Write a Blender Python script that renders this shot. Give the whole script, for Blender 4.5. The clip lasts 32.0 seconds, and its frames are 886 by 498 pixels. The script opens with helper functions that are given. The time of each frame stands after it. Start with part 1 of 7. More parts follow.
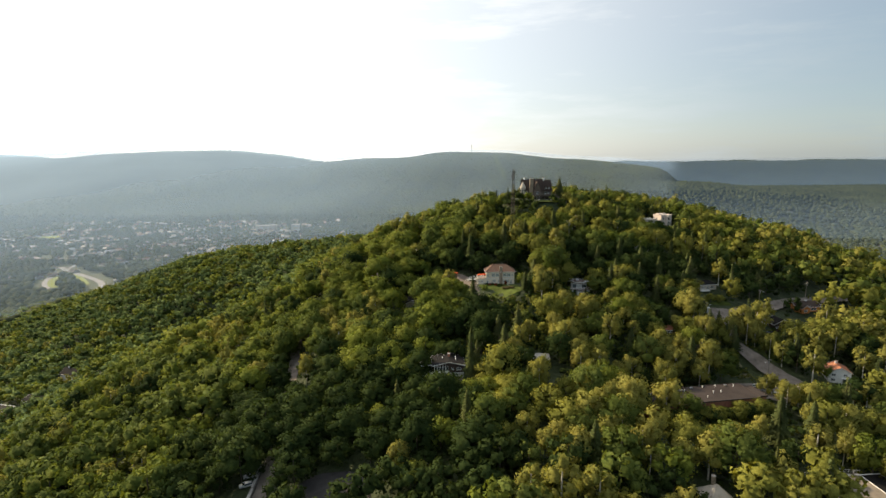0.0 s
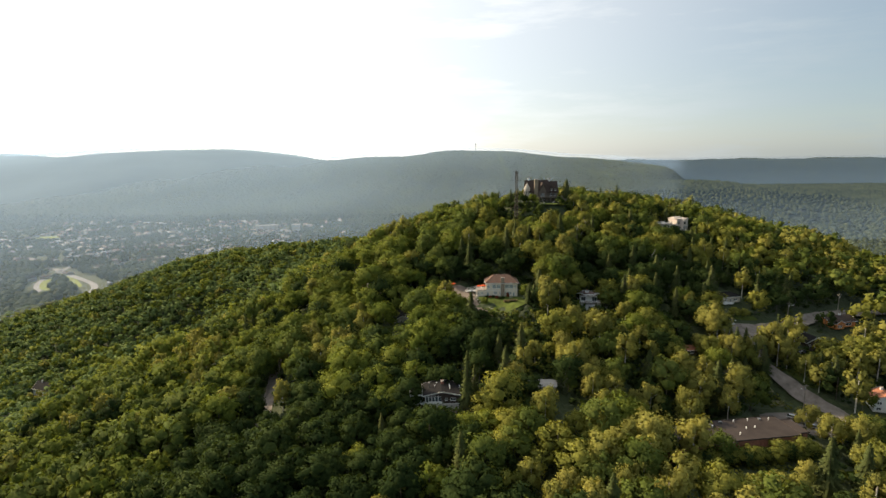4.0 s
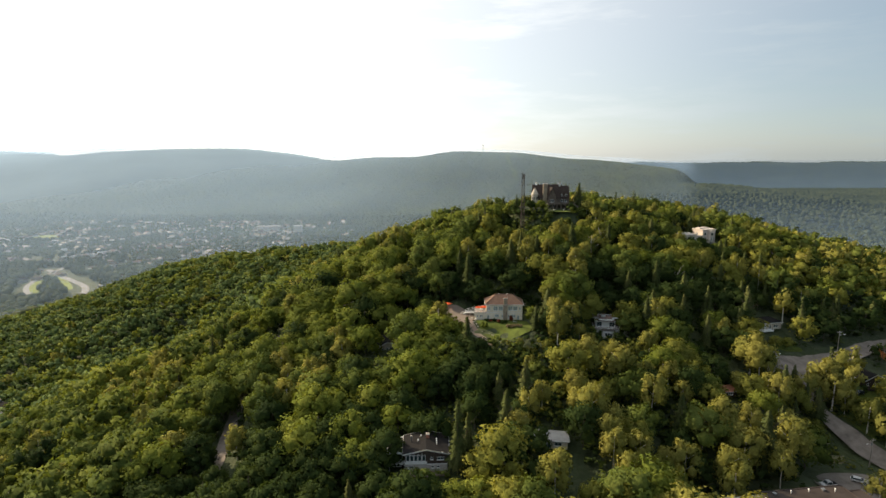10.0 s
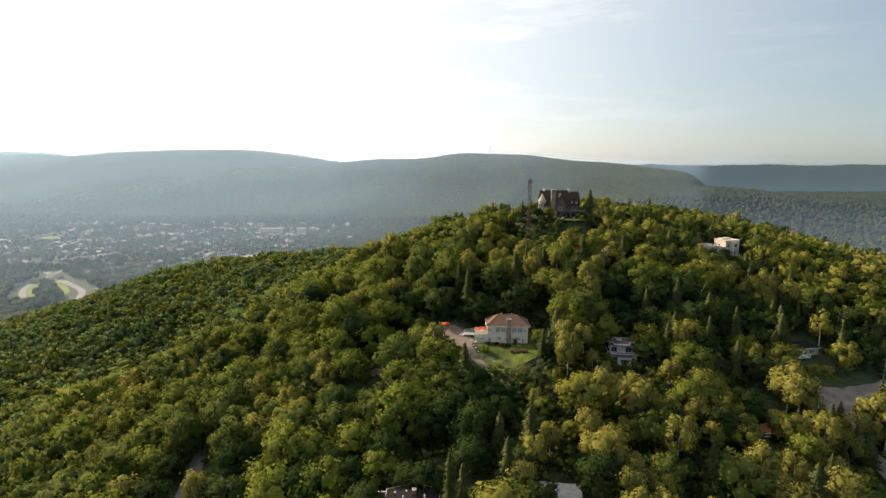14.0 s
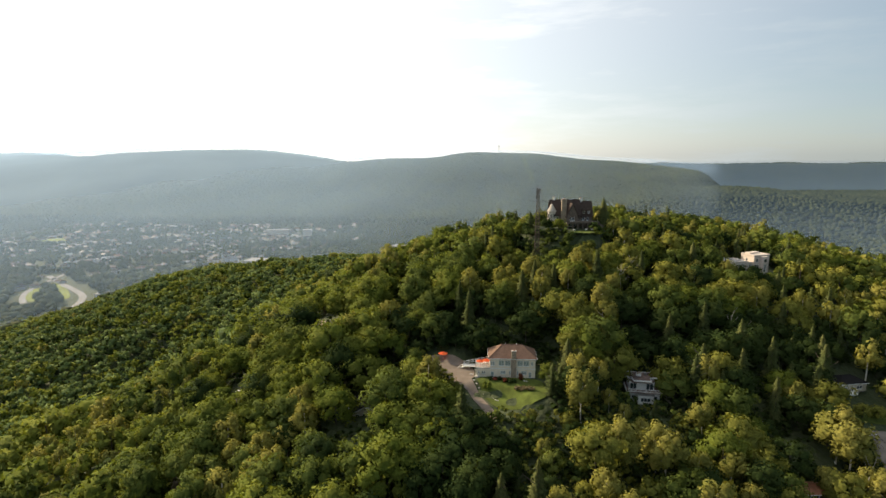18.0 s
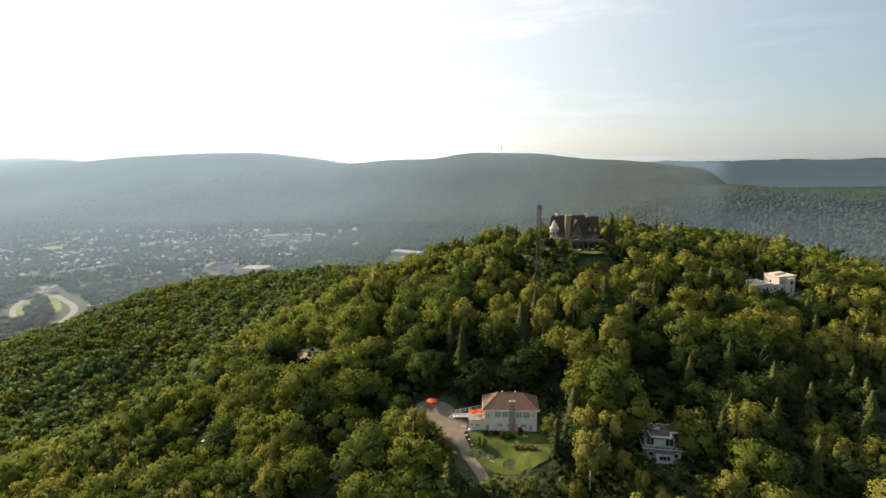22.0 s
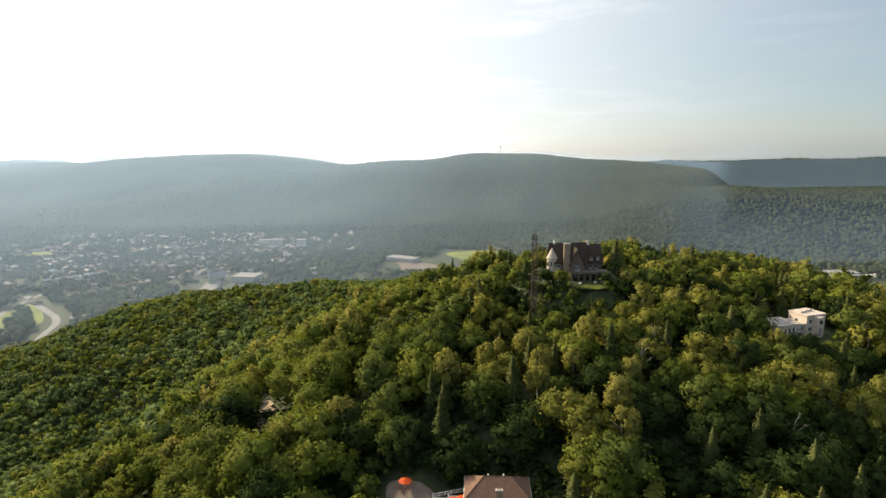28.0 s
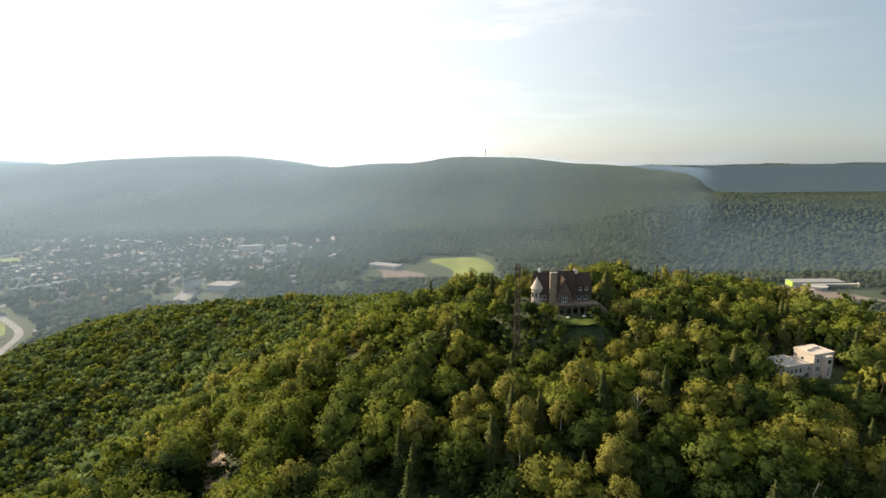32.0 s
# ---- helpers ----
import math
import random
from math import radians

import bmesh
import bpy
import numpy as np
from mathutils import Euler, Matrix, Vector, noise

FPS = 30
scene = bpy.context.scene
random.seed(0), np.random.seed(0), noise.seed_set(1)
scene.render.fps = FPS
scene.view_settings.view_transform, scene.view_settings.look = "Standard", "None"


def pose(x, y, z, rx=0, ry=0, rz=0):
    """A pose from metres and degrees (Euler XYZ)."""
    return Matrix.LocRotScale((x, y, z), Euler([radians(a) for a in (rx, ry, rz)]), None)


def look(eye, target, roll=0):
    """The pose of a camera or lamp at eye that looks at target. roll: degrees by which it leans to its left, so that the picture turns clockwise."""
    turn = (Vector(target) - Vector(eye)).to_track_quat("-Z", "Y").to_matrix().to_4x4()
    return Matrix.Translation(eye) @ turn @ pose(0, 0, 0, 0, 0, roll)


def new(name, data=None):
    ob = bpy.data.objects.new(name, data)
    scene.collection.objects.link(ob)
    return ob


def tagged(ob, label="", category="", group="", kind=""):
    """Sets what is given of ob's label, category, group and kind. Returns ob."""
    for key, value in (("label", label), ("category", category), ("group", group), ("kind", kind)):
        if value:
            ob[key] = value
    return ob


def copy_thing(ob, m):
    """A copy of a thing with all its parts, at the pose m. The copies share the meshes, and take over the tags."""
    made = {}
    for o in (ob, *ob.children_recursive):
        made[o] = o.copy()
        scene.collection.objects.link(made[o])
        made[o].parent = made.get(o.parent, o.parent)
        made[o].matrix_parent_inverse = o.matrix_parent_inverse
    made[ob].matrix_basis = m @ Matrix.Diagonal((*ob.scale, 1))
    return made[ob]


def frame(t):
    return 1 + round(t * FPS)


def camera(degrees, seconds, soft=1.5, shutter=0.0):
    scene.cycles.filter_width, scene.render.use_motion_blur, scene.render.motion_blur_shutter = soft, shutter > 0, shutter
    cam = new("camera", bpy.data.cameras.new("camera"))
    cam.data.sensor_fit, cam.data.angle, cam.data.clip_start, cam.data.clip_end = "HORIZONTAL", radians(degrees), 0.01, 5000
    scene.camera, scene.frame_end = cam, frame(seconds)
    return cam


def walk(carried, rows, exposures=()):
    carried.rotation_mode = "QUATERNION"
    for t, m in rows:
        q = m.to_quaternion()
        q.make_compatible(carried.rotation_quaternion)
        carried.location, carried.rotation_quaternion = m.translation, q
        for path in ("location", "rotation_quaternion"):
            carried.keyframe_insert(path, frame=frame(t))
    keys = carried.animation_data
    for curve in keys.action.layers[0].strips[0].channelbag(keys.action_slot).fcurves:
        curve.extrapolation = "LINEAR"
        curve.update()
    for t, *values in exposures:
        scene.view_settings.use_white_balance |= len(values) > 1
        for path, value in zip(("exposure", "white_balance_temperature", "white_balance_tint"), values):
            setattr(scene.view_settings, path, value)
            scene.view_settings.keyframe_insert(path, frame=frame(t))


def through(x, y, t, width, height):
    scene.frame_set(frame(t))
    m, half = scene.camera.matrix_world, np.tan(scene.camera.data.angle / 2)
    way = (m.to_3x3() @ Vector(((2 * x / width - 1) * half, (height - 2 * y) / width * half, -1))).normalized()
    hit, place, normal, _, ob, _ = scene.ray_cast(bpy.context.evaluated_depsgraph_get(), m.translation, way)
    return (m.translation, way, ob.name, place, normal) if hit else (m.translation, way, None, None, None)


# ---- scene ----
cam = camera(79.6, 32.0, soft=1.5)
PATH = [
    (0, (-0.20, -2.91, 101.67), (-1.25, 95.60, 84.52), -0.59),
    (1, (0.70, 4.37, 101.72), (-0.45, 102.86, 84.47), -0.53),
    (2, (1.79, 11.32, 101.78), (0.40, 109.81, 84.49), -0.60),
    (3, (3.05, 18.20, 101.99), (1.38, 116.66, 84.62), -0.64),
    (3.5, (3.53, 21.57, 102.06), (1.75, 120.02, 84.64), -0.66),
    (5.5, (5.04, 33.98, 102.32), (2.86, 132.44, 84.96), -0.53),
    (6, (5.49, 37.07, 102.28), (3.21, 135.53, 84.94), -0.47),
    (7, (6.27, 43.33, 102.29), (3.82, 141.79, 84.97), -0.38),
    (8, (7.12, 49.59, 102.28), (4.48, 148.03, 84.92), -0.32),
    (9, (8.13, 55.68, 102.24), (5.19, 154.13, 84.95), -0.25),
    (10, (9.09, 62.04, 102.04), (5.88, 160.49, 84.81), -0.21),
    (11, (9.96, 68.05, 101.80), (6.46, 166.51, 84.70), -0.21),
    (12, (10.80, 74.04, 101.68), (7.00, 172.51, 84.66), -0.16),
    (13, (11.53, 80.53, 102.02), (7.44, 178.99, 85.03), -0.13),
    (14, (12.33, 86.88, 102.97), (7.85, 185.34, 86.04), -0.03),
    (14.5, (12.66, 89.92, 103.53), (7.99, 188.37, 86.67), 0.04),
    (16.5, (14.28, 101.87, 106.03), (8.66, 200.22, 88.86), -0.05),
    (17, (14.81, 105.14, 106.46), (8.94, 203.48, 89.27), -0.14),
    (18, (15.75, 111.59, 107.41), (9.50, 209.89, 90.19), -0.25),
    (19, (16.59, 117.88, 108.55), (10.09, 216.16, 91.28), -0.37),
    (20, (17.56, 124.27, 109.93), (10.85, 222.53, 92.61), -0.56),
    (21, (18.56, 130.97, 111.82), (11.72, 229.22, 94.54), -0.75),
    (22, (19.57, 137.47, 113.92), (12.62, 235.73, 96.68), -0.90),
    (23, (20.59, 143.82, 116.00), (13.50, 242.07, 98.76), -1.03),
    (24, (21.33, 149.77, 117.95), (13.95, 248.02, 100.84), -1.11),
    (25, (22.14, 154.97, 119.28), (14.46, 253.21, 102.27), -1.14),
    (25.5, (22.55, 157.16, 119.74), (14.78, 255.38, 102.65), -1.14),
    (27.5, (24.37, 165.55, 122.53), (17.01, 263.72, 104.94), -1.11),
    (28, (24.70, 168.14, 123.31), (17.73, 266.36, 105.85), -1.07),
    (29, (25.51, 173.47, 124.94), (19.32, 271.79, 107.76), -0.97),
    (30, (26.18, 178.90, 126.57), (20.67, 277.24, 109.30), -0.90),
    (31, (26.79, 184.84, 128.37), (21.98, 283.23, 111.13), -0.78),
    (32, (27.62, 191.31, 130.03), (23.38, 289.75, 112.94), -0.72),
]
walk(cam, [(t, look(eye, to, lean)) for t, eye, to, lean in PATH], exposures=[(0, 0.62)])

# ---- world, sun ----
SUN_AZ, SUN_EL = radians(-58), radians(28)
world = bpy.data.worlds.new("sky")
scene.world = world
world.use_nodes = True
wn, wl = world.node_tree.nodes, world.node_tree.links
sky = wn.new("ShaderNodeTexSky")
sky.sky_type = "NISHITA"
sky.sun_disc = False
sky.sun_elevation, sky.sun_rotation = SUN_EL, SUN_AZ
sky.altitude, sky.air_density, sky.dust_density, sky.ozone_density = 250, 1.0, 0.7, 1.0
wn["Background"].inputs["Strength"].default_value = 0.079
# thin high cloud whitens the whole sky, most towards the sun, and lies in faint streaks
veil = wn.new("ShaderNodeMix")
veil.data_type = "RGBA"
toward, near_sun, glow = (wn.new(k) for k in ("ShaderNodeVectorMath", "ShaderNodeMapRange", "ShaderNodeMix"))
toward.operation = "DOT_PRODUCT"
toward.inputs[1].default_value = (math.sin(SUN_AZ) * math.cos(SUN_EL), math.cos(SUN_AZ) * math.cos(SUN_EL), math.sin(SUN_EL))
near_sun.interpolation_type = "SMOOTHSTEP"
near_sun.inputs["From Min"].default_value, near_sun.inputs["From Max"].default_value = -0.15, 0.95
glow.data_type = "RGBA"
glow.inputs[6].default_value, glow.inputs[7].default_value = (3.35, 4.15, 4.65, 1), (15.0, 14.6, 13.8, 1)
where, streak, wisp, cover = (wn.new(k) for k in ("ShaderNodeTexCoord", "ShaderNodeMapping", "ShaderNodeTexNoise", "ShaderNodeMapRange"))
streak.inputs["Scale"].default_value, streak.inputs["Rotation"].default_value = (1.6, 1.6, 11.0), (0.10, -0.06, 0.3)
wisp.inputs["Scale"].default_value, wisp.inputs["Detail"].default_value, wisp.inputs["Roughness"].default_value = 1.7, 7.0, 0.62
cover.inputs["From Min"].default_value, cover.inputs["From Max"].default_value = 0.48, 0.74
cover.inputs["To Min"].default_value, cover.inputs["To Max"].default_value = 0.55, 0.90
wl.new(where.outputs["Generated"], streak.inputs["Vector"])
wl.new(where.outputs["Generated"], toward.inputs[0])
wl.new(toward.outputs["Value"], near_sun.inputs["Value"])
wl.new(near_sun.outputs["Result"], glow.inputs[0])
wl.new(glow.outputs[2], veil.inputs[7])
wl.new(streak.outputs["Vector"], wisp.inputs["Vector"])
wl.new(wisp.outputs["Fac"], cover.inputs["Value"])
wl.new(cover.outputs["Result"], veil.inputs[0])
wl.new(sky.outputs["Color"], veil.inputs[6])
wl.new(veil.outputs[2], wn["Background"].inputs["Color"])

sun = new("sun", bpy.data.lights.new("sun", "SUN"))
sun.data.energy, sun.data.angle, sun.data.color = 5.0, radians(0.6), (1.0, 0.81, 0.54)
sun_from = Vector((math.sin(SUN_AZ) * math.cos(SUN_EL), math.cos(SUN_AZ) * math.cos(SUN_EL), math.sin(SUN_EL)))
sun.matrix_world = look(sun_from * 900, (0, 0, 0))

# ---- materials ----
def material(name, build):
    m = bpy.data.materials.new(name)
    m.use_nodes = True
    nodes, links = m.node_tree.nodes, m.node_tree.links
    build(nodes, links, nodes["Principled BSDF"])
    return m


def noise_ramp(nodes, links, scale, stops, detail=4.0, vector=None, rough=0.6):
    n = nodes.new("ShaderNodeTexNoise")
    n.inputs["Scale"].default_value, n.inputs["Detail"].default_value, n.inputs["Roughness"].default_value = scale, detail, rough
    if vector:
        links.new(vector, n.inputs["Vector"])
    r = nodes.new("ShaderNodeValToRGB")
    els = r.color_ramp.elements
    els[0].position, els[0].color = stops[0][0], (*stops[0][1], 1)
    els[1].position, els[1].color = stops[-1][0], (*stops[-1][1], 1)
    for p, c in stops[1:-1]:
        els.new(p).color = (*c, 1)
    links.new(n.outputs["Fac"], r.inputs["Fac"])
    return r.outputs["Color"]


def blend(nodes, links, a, b, fac, kind="MIX"):
    m = nodes.new("ShaderNodeMix")
    m.data_type, m.blend_type = "RGBA", kind
    if isinstance(fac, float):
        m.inputs[0].default_value = fac
    else:
        links.new(fac, m.inputs[0])
    for sock, v in ((m.inputs[6], a), (m.inputs[7], b)):
        if isinstance(v, tuple):
            sock.default_value = (*v, 1)
        else:
            links.new(v, sock)
    return m.outputs[2]


def place(nodes):
    return nodes.new("ShaderNodeNewGeometry").outputs["Position"]


def bump(nodes, links, shader, scale, strength, distance=0.1, detail=5.0):
    n = nodes.new("ShaderNodeTexNoise")
    n.inputs["Scale"].default_value, n.inputs["Detail"].default_value = scale, detail
    links.new(place(nodes), n.inputs["Vector"])
    b = nodes.new("ShaderNodeBump")
    b.inputs["Strength"].default_value, b.inputs["Distance"].default_value = strength, distance
    links.new(n.outputs["Fac"], b.inputs["Height"])
    links.new(b.outputs["Normal"], shader.inputs["Normal"])


def leafy(name, dark, mid, light, through=0.30):
    """Foliage: colour varies stand by stand, twig by twig and in fine speckle; some light passes through."""
    def build(nodes, links, shader):
        pos = place(nodes)
        stand = noise_ramp(nodes, links, 0.085, [(0.34, dark), (0.5, mid), (0.66, light)], 3.0, pos)
        broad = noise_ramp(nodes, links, 0.007, [(0.36, (0.80, 0.82, 0.84)), (0.64, (1.20, 1.16, 1.10))], 3.0, pos)
        stand = blend(nodes, links, stand, broad, 1.0, "MULTIPLY")
        geo = nodes.new("ShaderNodeNewGeometry")
        one = nodes.new("ShaderNodeMapRange")
        links.new(geo.outputs["Random Per Island"], one.inputs["Value"])
        one.inputs["To Min"].default_value, one.inputs["To Max"].default_value = 0.84, 1.16
        hsv = nodes.new("ShaderNodeHueSaturation")
        links.new(stand, hsv.inputs["Color"])
        links.new(one.outputs["Result"], hsv.inputs["Value"])
        fine = noise_ramp(nodes, links, 1.9, [(0.36, (0.55, 0.57, 0.55)), (0.64, (1.36, 1.34, 1.32))], 4.0, pos)
        leaf = blend(nodes, links, hsv.outputs["Color"], fine, 0.55, "MULTIPLY")
        shader.inputs["Roughness"].default_value = 0.75
        shader.inputs["Specular IOR Level"].default_value = 0.02
        links.new(leaf, shader.inputs["Base Color"])
        trans = nodes.new("ShaderNodeBsdfTranslucent")
        lit = blend(nodes, links, leaf, (1.30, 1.26, 0.72), 1.0, "MULTIPLY")
        links.new(lit, trans.inputs["Color"])
        mix = nodes.new("ShaderNodeMixShader")
        mix.inputs[0].default_value = through
        links.new(shader.outputs[0], mix.inputs[1])
        links.new(trans.outputs[0], mix.inputs[2])
        links.new(mix.outputs[0], nodes["Material Output"].inputs["Surface"])
    return material(name, build)


def plain(name, colour, rough=0.6, scale=1.2, vary=0.25, relief=0.15, metal=0.0, fine=14.0):
    """A painted, stone or board surface with stains at a large scale and grain at a fine one."""
    def build(nodes, links, shader):
        pos = place(nodes)
        lo, hi = tuple(c * (1 - vary) for c in colour), tuple(min(1.0, c * (1 + vary)) for c in colour)
        big = noise_ramp(nodes, links, scale, [(0.3, lo), (0.7, hi)], 5.0, pos)
        grain = noise_ramp(nodes, links, fine, [(0.25, (0.78, 0.78, 0.78)), (0.75, (1, 1, 1))], 3.0, pos)
        links.new(blend(nodes, links, big, grain, 0.6, "MULTIPLY"), shader.inputs["Base Color"])
        shader.inputs["Roughness"].default_value, shader.inputs["Metallic"].default_value = rough, metal
        shader.inputs["Specular IOR Level"].default_value = 0.15 if rough > 0.7 else 0.4
        bump(nodes, links, shader, fine, relief, 0.03)
    return material(name, build)


LEAF_MAPLE = leafy("maple_leaves", (0.062, 0.084, 0.019), (0.092, 0.122, 0.030), (0.135, 0.160, 0.041))
LEAF_BRIGHT = leafy("bright_leaves", (0.090, 0.121, 0.022), (0.135, 0.163, 0.030), (0.178, 0.199, 0.042))
LEAF_BIRCH = leafy("birch_leaves", (0.150, 0.158, 0.040), (0.209, 0.205, 0.052), (0.266, 0.249, 0.066))
LEAF_OLIVE = leafy("olive_leaves", (0.118, 0.131, 0.028), (0.171, 0.179, 0.040), (0.225, 0.225, 0.048))
# paler and bluer green: the outer slope's haze is put into the colour
LEAF_SLOPE_HAZED = leafy("hazed_slope_leaves", (0.078, 0.122, 0.049), (0.120, 0.168, 0.065), (0.164, 0.216, 0.085))
# dark green leaves; also puts the shade of stands and gaps into the colour
LEAF_DARK_SHADE = leafy("dark_shade_tint_leaves", (0.023, 0.040, 0.014), (0.035, 0.055, 0.017), (0.051, 0.073, 0.023))
NEEDLES = leafy("spruce_needles", (0.048, 0.064, 0.025), (0.074, 0.092, 0.034), (0.115, 0.124, 0.048), 0.15)
LEAF_FAR = leafy("valley_leaves", (0.032, 0.043, 0.024), (0.050, 0.063, 0.032), (0.078, 0.090, 0.043), 0.12)
BARK = plain("bark", (0.10, 0.085, 0.07), 0.9, 2.0, 0.4, 0.5)
BIRCH_BARK = plain("birch_bark", (0.55, 0.52, 0.46), 0.8, 1.5, 0.35, 0.3)

CREAM = plain("cream_stucco", (0.78, 0.70, 0.56), 0.8, 0.5, 0.10, 0.2)
WHITE = plain("white_paint", (0.78, 0.78, 0.76), 0.55, 0.8, 0.08, 0.1)
TAN_ROOF = plain("tan_flat_roofing", (0.22, 0.185, 0.145), 0.9, 0.5, 0.25, 0.25)
OFF_WHITE = plain("sunbleached_stucco", (0.58, 0.50, 0.44), 0.7, 0.8, 0.12, 0.2)
PALE_ROAD = plain("pale_worn_asphalt", (0.26, 0.25, 0.24), 0.95, 0.1, 0.2, 0.2, fine=2.0)
GREY_STONE = plain("grey_stone", (0.30, 0.245, 0.185), 0.9, 1.8, 0.35, 0.6, fine=5.0)
MANOR_STONE = plain("weathered_brown_stone", (0.150, 0.122, 0.100), 0.9, 1.3, 0.45, 0.6, fine=4.0)
BRICK = plain("red_brick", (0.30, 0.13, 0.09), 0.85, 1.2, 0.25, 0.4)
TAN_SHINGLE = plain("tan_shingles", (0.17, 0.105, 0.076), 0.85, 0.7, 0.18, 0.4, fine=6.0)
DARK_SHINGLE = plain("dark_shingles", (0.015, 0.014, 0.0145), 0.95, 0.8, 0.25, 0.4, fine=6.0)
BROWN_SHINGLE = plain("brown_shingles", (0.062, 0.046, 0.039), 0.9, 0.6, 0.25, 0.4, fine=5.0)
RED_TILE = plain("red_brown_roofing", (0.33, 0.14, 0.08), 0.8, 0.8, 0.2, 0.3, fine=6.0)
GREY_ROOF = plain("grey_flat_roofing", (0.30, 0.29, 0.28), 0.9, 0.5, 0.25, 0.25)
RUST_ROOF = plain("weathered_flat_roofing", (0.20, 0.14, 0.12), 0.85, 0.35, 0.45, 0.25)
TAR_ROOF = plain("dark_tar_roofing", (0.050, 0.040, 0.036), 0.85, 0.15, 0.3, 0.25)
DARK_BOARD = plain("dark_stained_boards", (0.060, 0.045, 0.038), 0.8, 1.0, 0.3, 0.3)
BEIGE = plain("beige_boards", (0.48, 0.43, 0.36), 0.75, 0.8, 0.15, 0.2)
ORANGE = plain("orange_canvas", (0.85, 0.16, 0.04), 0.7, 1.5, 0.12, 0.1)
ORANGE_BOARD = plain("orange_boards", (0.60, 0.24, 0.08), 0.75, 1.0, 0.2, 0.2)
ASPHALT = plain("grey_asphalt", (0.205, 0.178, 0.155), 0.95, 0.25, 0.35, 0.3, fine=4.0)
DARK_ASPHALT = plain("dark_asphalt", (0.055, 0.053, 0.053), 0.95, 0.25, 0.3, 0.3, fine=4.0)
GRAVEL = plain("pinkish_gravel", (0.20, 0.162, 0.132), 0.95, 0.3, 0.2, 0.5, fine=5.0)
CONCRETE = plain("concrete", (0.42, 0.40, 0.37), 0.9, 0.6, 0.2, 0.3)
WOOD_POLE = plain("weathered_pole_wood", (0.30, 0.26, 0.22), 0.9, 1.0, 0.3, 0.3)
STEEL = plain("grey_steel", (0.32, 0.32, 0.32), 0.45, 2.0, 0.2, 0.1, 0.8)
RUST_STEEL = plain("brown_steel", (0.060, 0.044, 0.038), 0.7, 2.0, 0.3, 0.1, 0.2)
RUBBER = plain("black_rubber", (0.02, 0.02, 0.02), 0.9)
DRY_GRASS = plain("dry_grass", (0.21, 0.20, 0.11), 0.95, 0.03, 0.3, 0.5, fine=0.5)
GRASS = plain("mown_grass", (0.078, 0.102, 0.020), 0.95, 0.3, 0.4, 0.8, fine=3.0)
MEADOW = plain("meadow_grass", (0.20, 0.23, 0.055), 0.95, 0.02, 0.3, 0.5, fine=0.4)
FLOWERS = leafy("flower_bed", (0.10, 0.11, 0.05), (0.22, 0.17, 0.10), (0.40, 0.36, 0.20))
RED_BUSH = leafy("red_leaves", (0.10, 0.03, 0.02), (0.16, 0.05, 0.03), (0.22, 0.08, 0.04))
DEAD_WOOD = plain("bleached_dead_wood", (0.40, 0.36, 0.31), 0.9, 2.0, 0.25, 0.4)
LIME = plain("lime_green_cladding", (0.42, 0.62, 0.08), 0.6, 0.5, 0.1)


def build_glass(nodes, links, shader):
    shader.inputs["Base Color"].default_value = (0.035, 0.05, 0.055, 1)
    shader.inputs["Roughness"].default_value = 0.06
    shader.inputs["Specular IOR Level"].default_value = 0.8


GLASS = material("window_glass", build_glass)


def build_curtained(nodes, links, shader):
    pos = place(nodes)
    links.new(noise_ramp(nodes, links, 1.4, [(0.3, (0.20, 0.25, 0.23)), (0.7, (0.42, 0.46, 0.42))], 3.0, pos), shader.inputs["Base Color"])
    shader.inputs["Roughness"].default_value = 0.08


CURTAINED = material("curtained_glass", build_curtained)


def car_paint(name, colour):
    def build(nodes, links, shader):
        shader.inputs["Base Color"].default_value = (*colour, 1)
        shader.inputs["Roughness"].default_value, shader.inputs["Coat Weight"].default_value = 0.25, 0.6
        shader.inputs["Metallic"].default_value = 0.2
    return material(name, build)


WHITE_CAR, SILVER_CAR, BLACK_CAR, BLUE_CAR = (car_paint(n + "_car_paint", c) for n, c in (("white", (0.75, 0.75, 0.75)), ("silver", (0.38, 0.39, 0.40)), ("black", (0.03, 0.03, 0.035)), ("blue", (0.04, 0.10, 0.22))))

# ---- the lie of the land ----
VALLEY = -105.0
# ground heights on a net of 100 m, from (-450, -50)
NET = np.array((
    (-95, -61, -47, -32, -20, -15, -15, -17, -19, -20),
    (-100, -69, -51, -30, -12, -12, -15, -16, -18, -20),
    (-104, -75, -52, -26, 3, 5, -12, -16, -17, -21),
    (-104, -76, -49, -18, 10, 24, -1, -7, -12, -24),
    (-98, -68, -55, -14, 37, 61, 45, 21, 2, -24),
    (-84, -49, -67, -34, 38, 71, 67, 41, 12, -30),
    (-73, -39, -38, -23, 16, 40, 38, 19, -11, -48),
    (-78, -30, -10, 2, 5, 5, -7, -27, -47, -70),
    (-100, -29, -31, -24, -32, -45, -59, -72, -82, -92),
    (-104, -72, -94, -107, -104, -104, -107, -109, -110, -111),
), float)
NET_X, NET_Y, NET_STEP = -450.0, -50.0, 100.0


def spline_weights(t):
    return ((1 - t) ** 3 / 6, (3 * t ** 3 - 6 * t * t + 4) / 6, (-3 * t ** 3 + 3 * t * t + 3 * t + 1) / 6, t ** 3 / 6)


def ease(a, b, v):
    t = np.clip((v - a) / (b - a), 0, 1)
    return t * t * (3 - 2 * t)


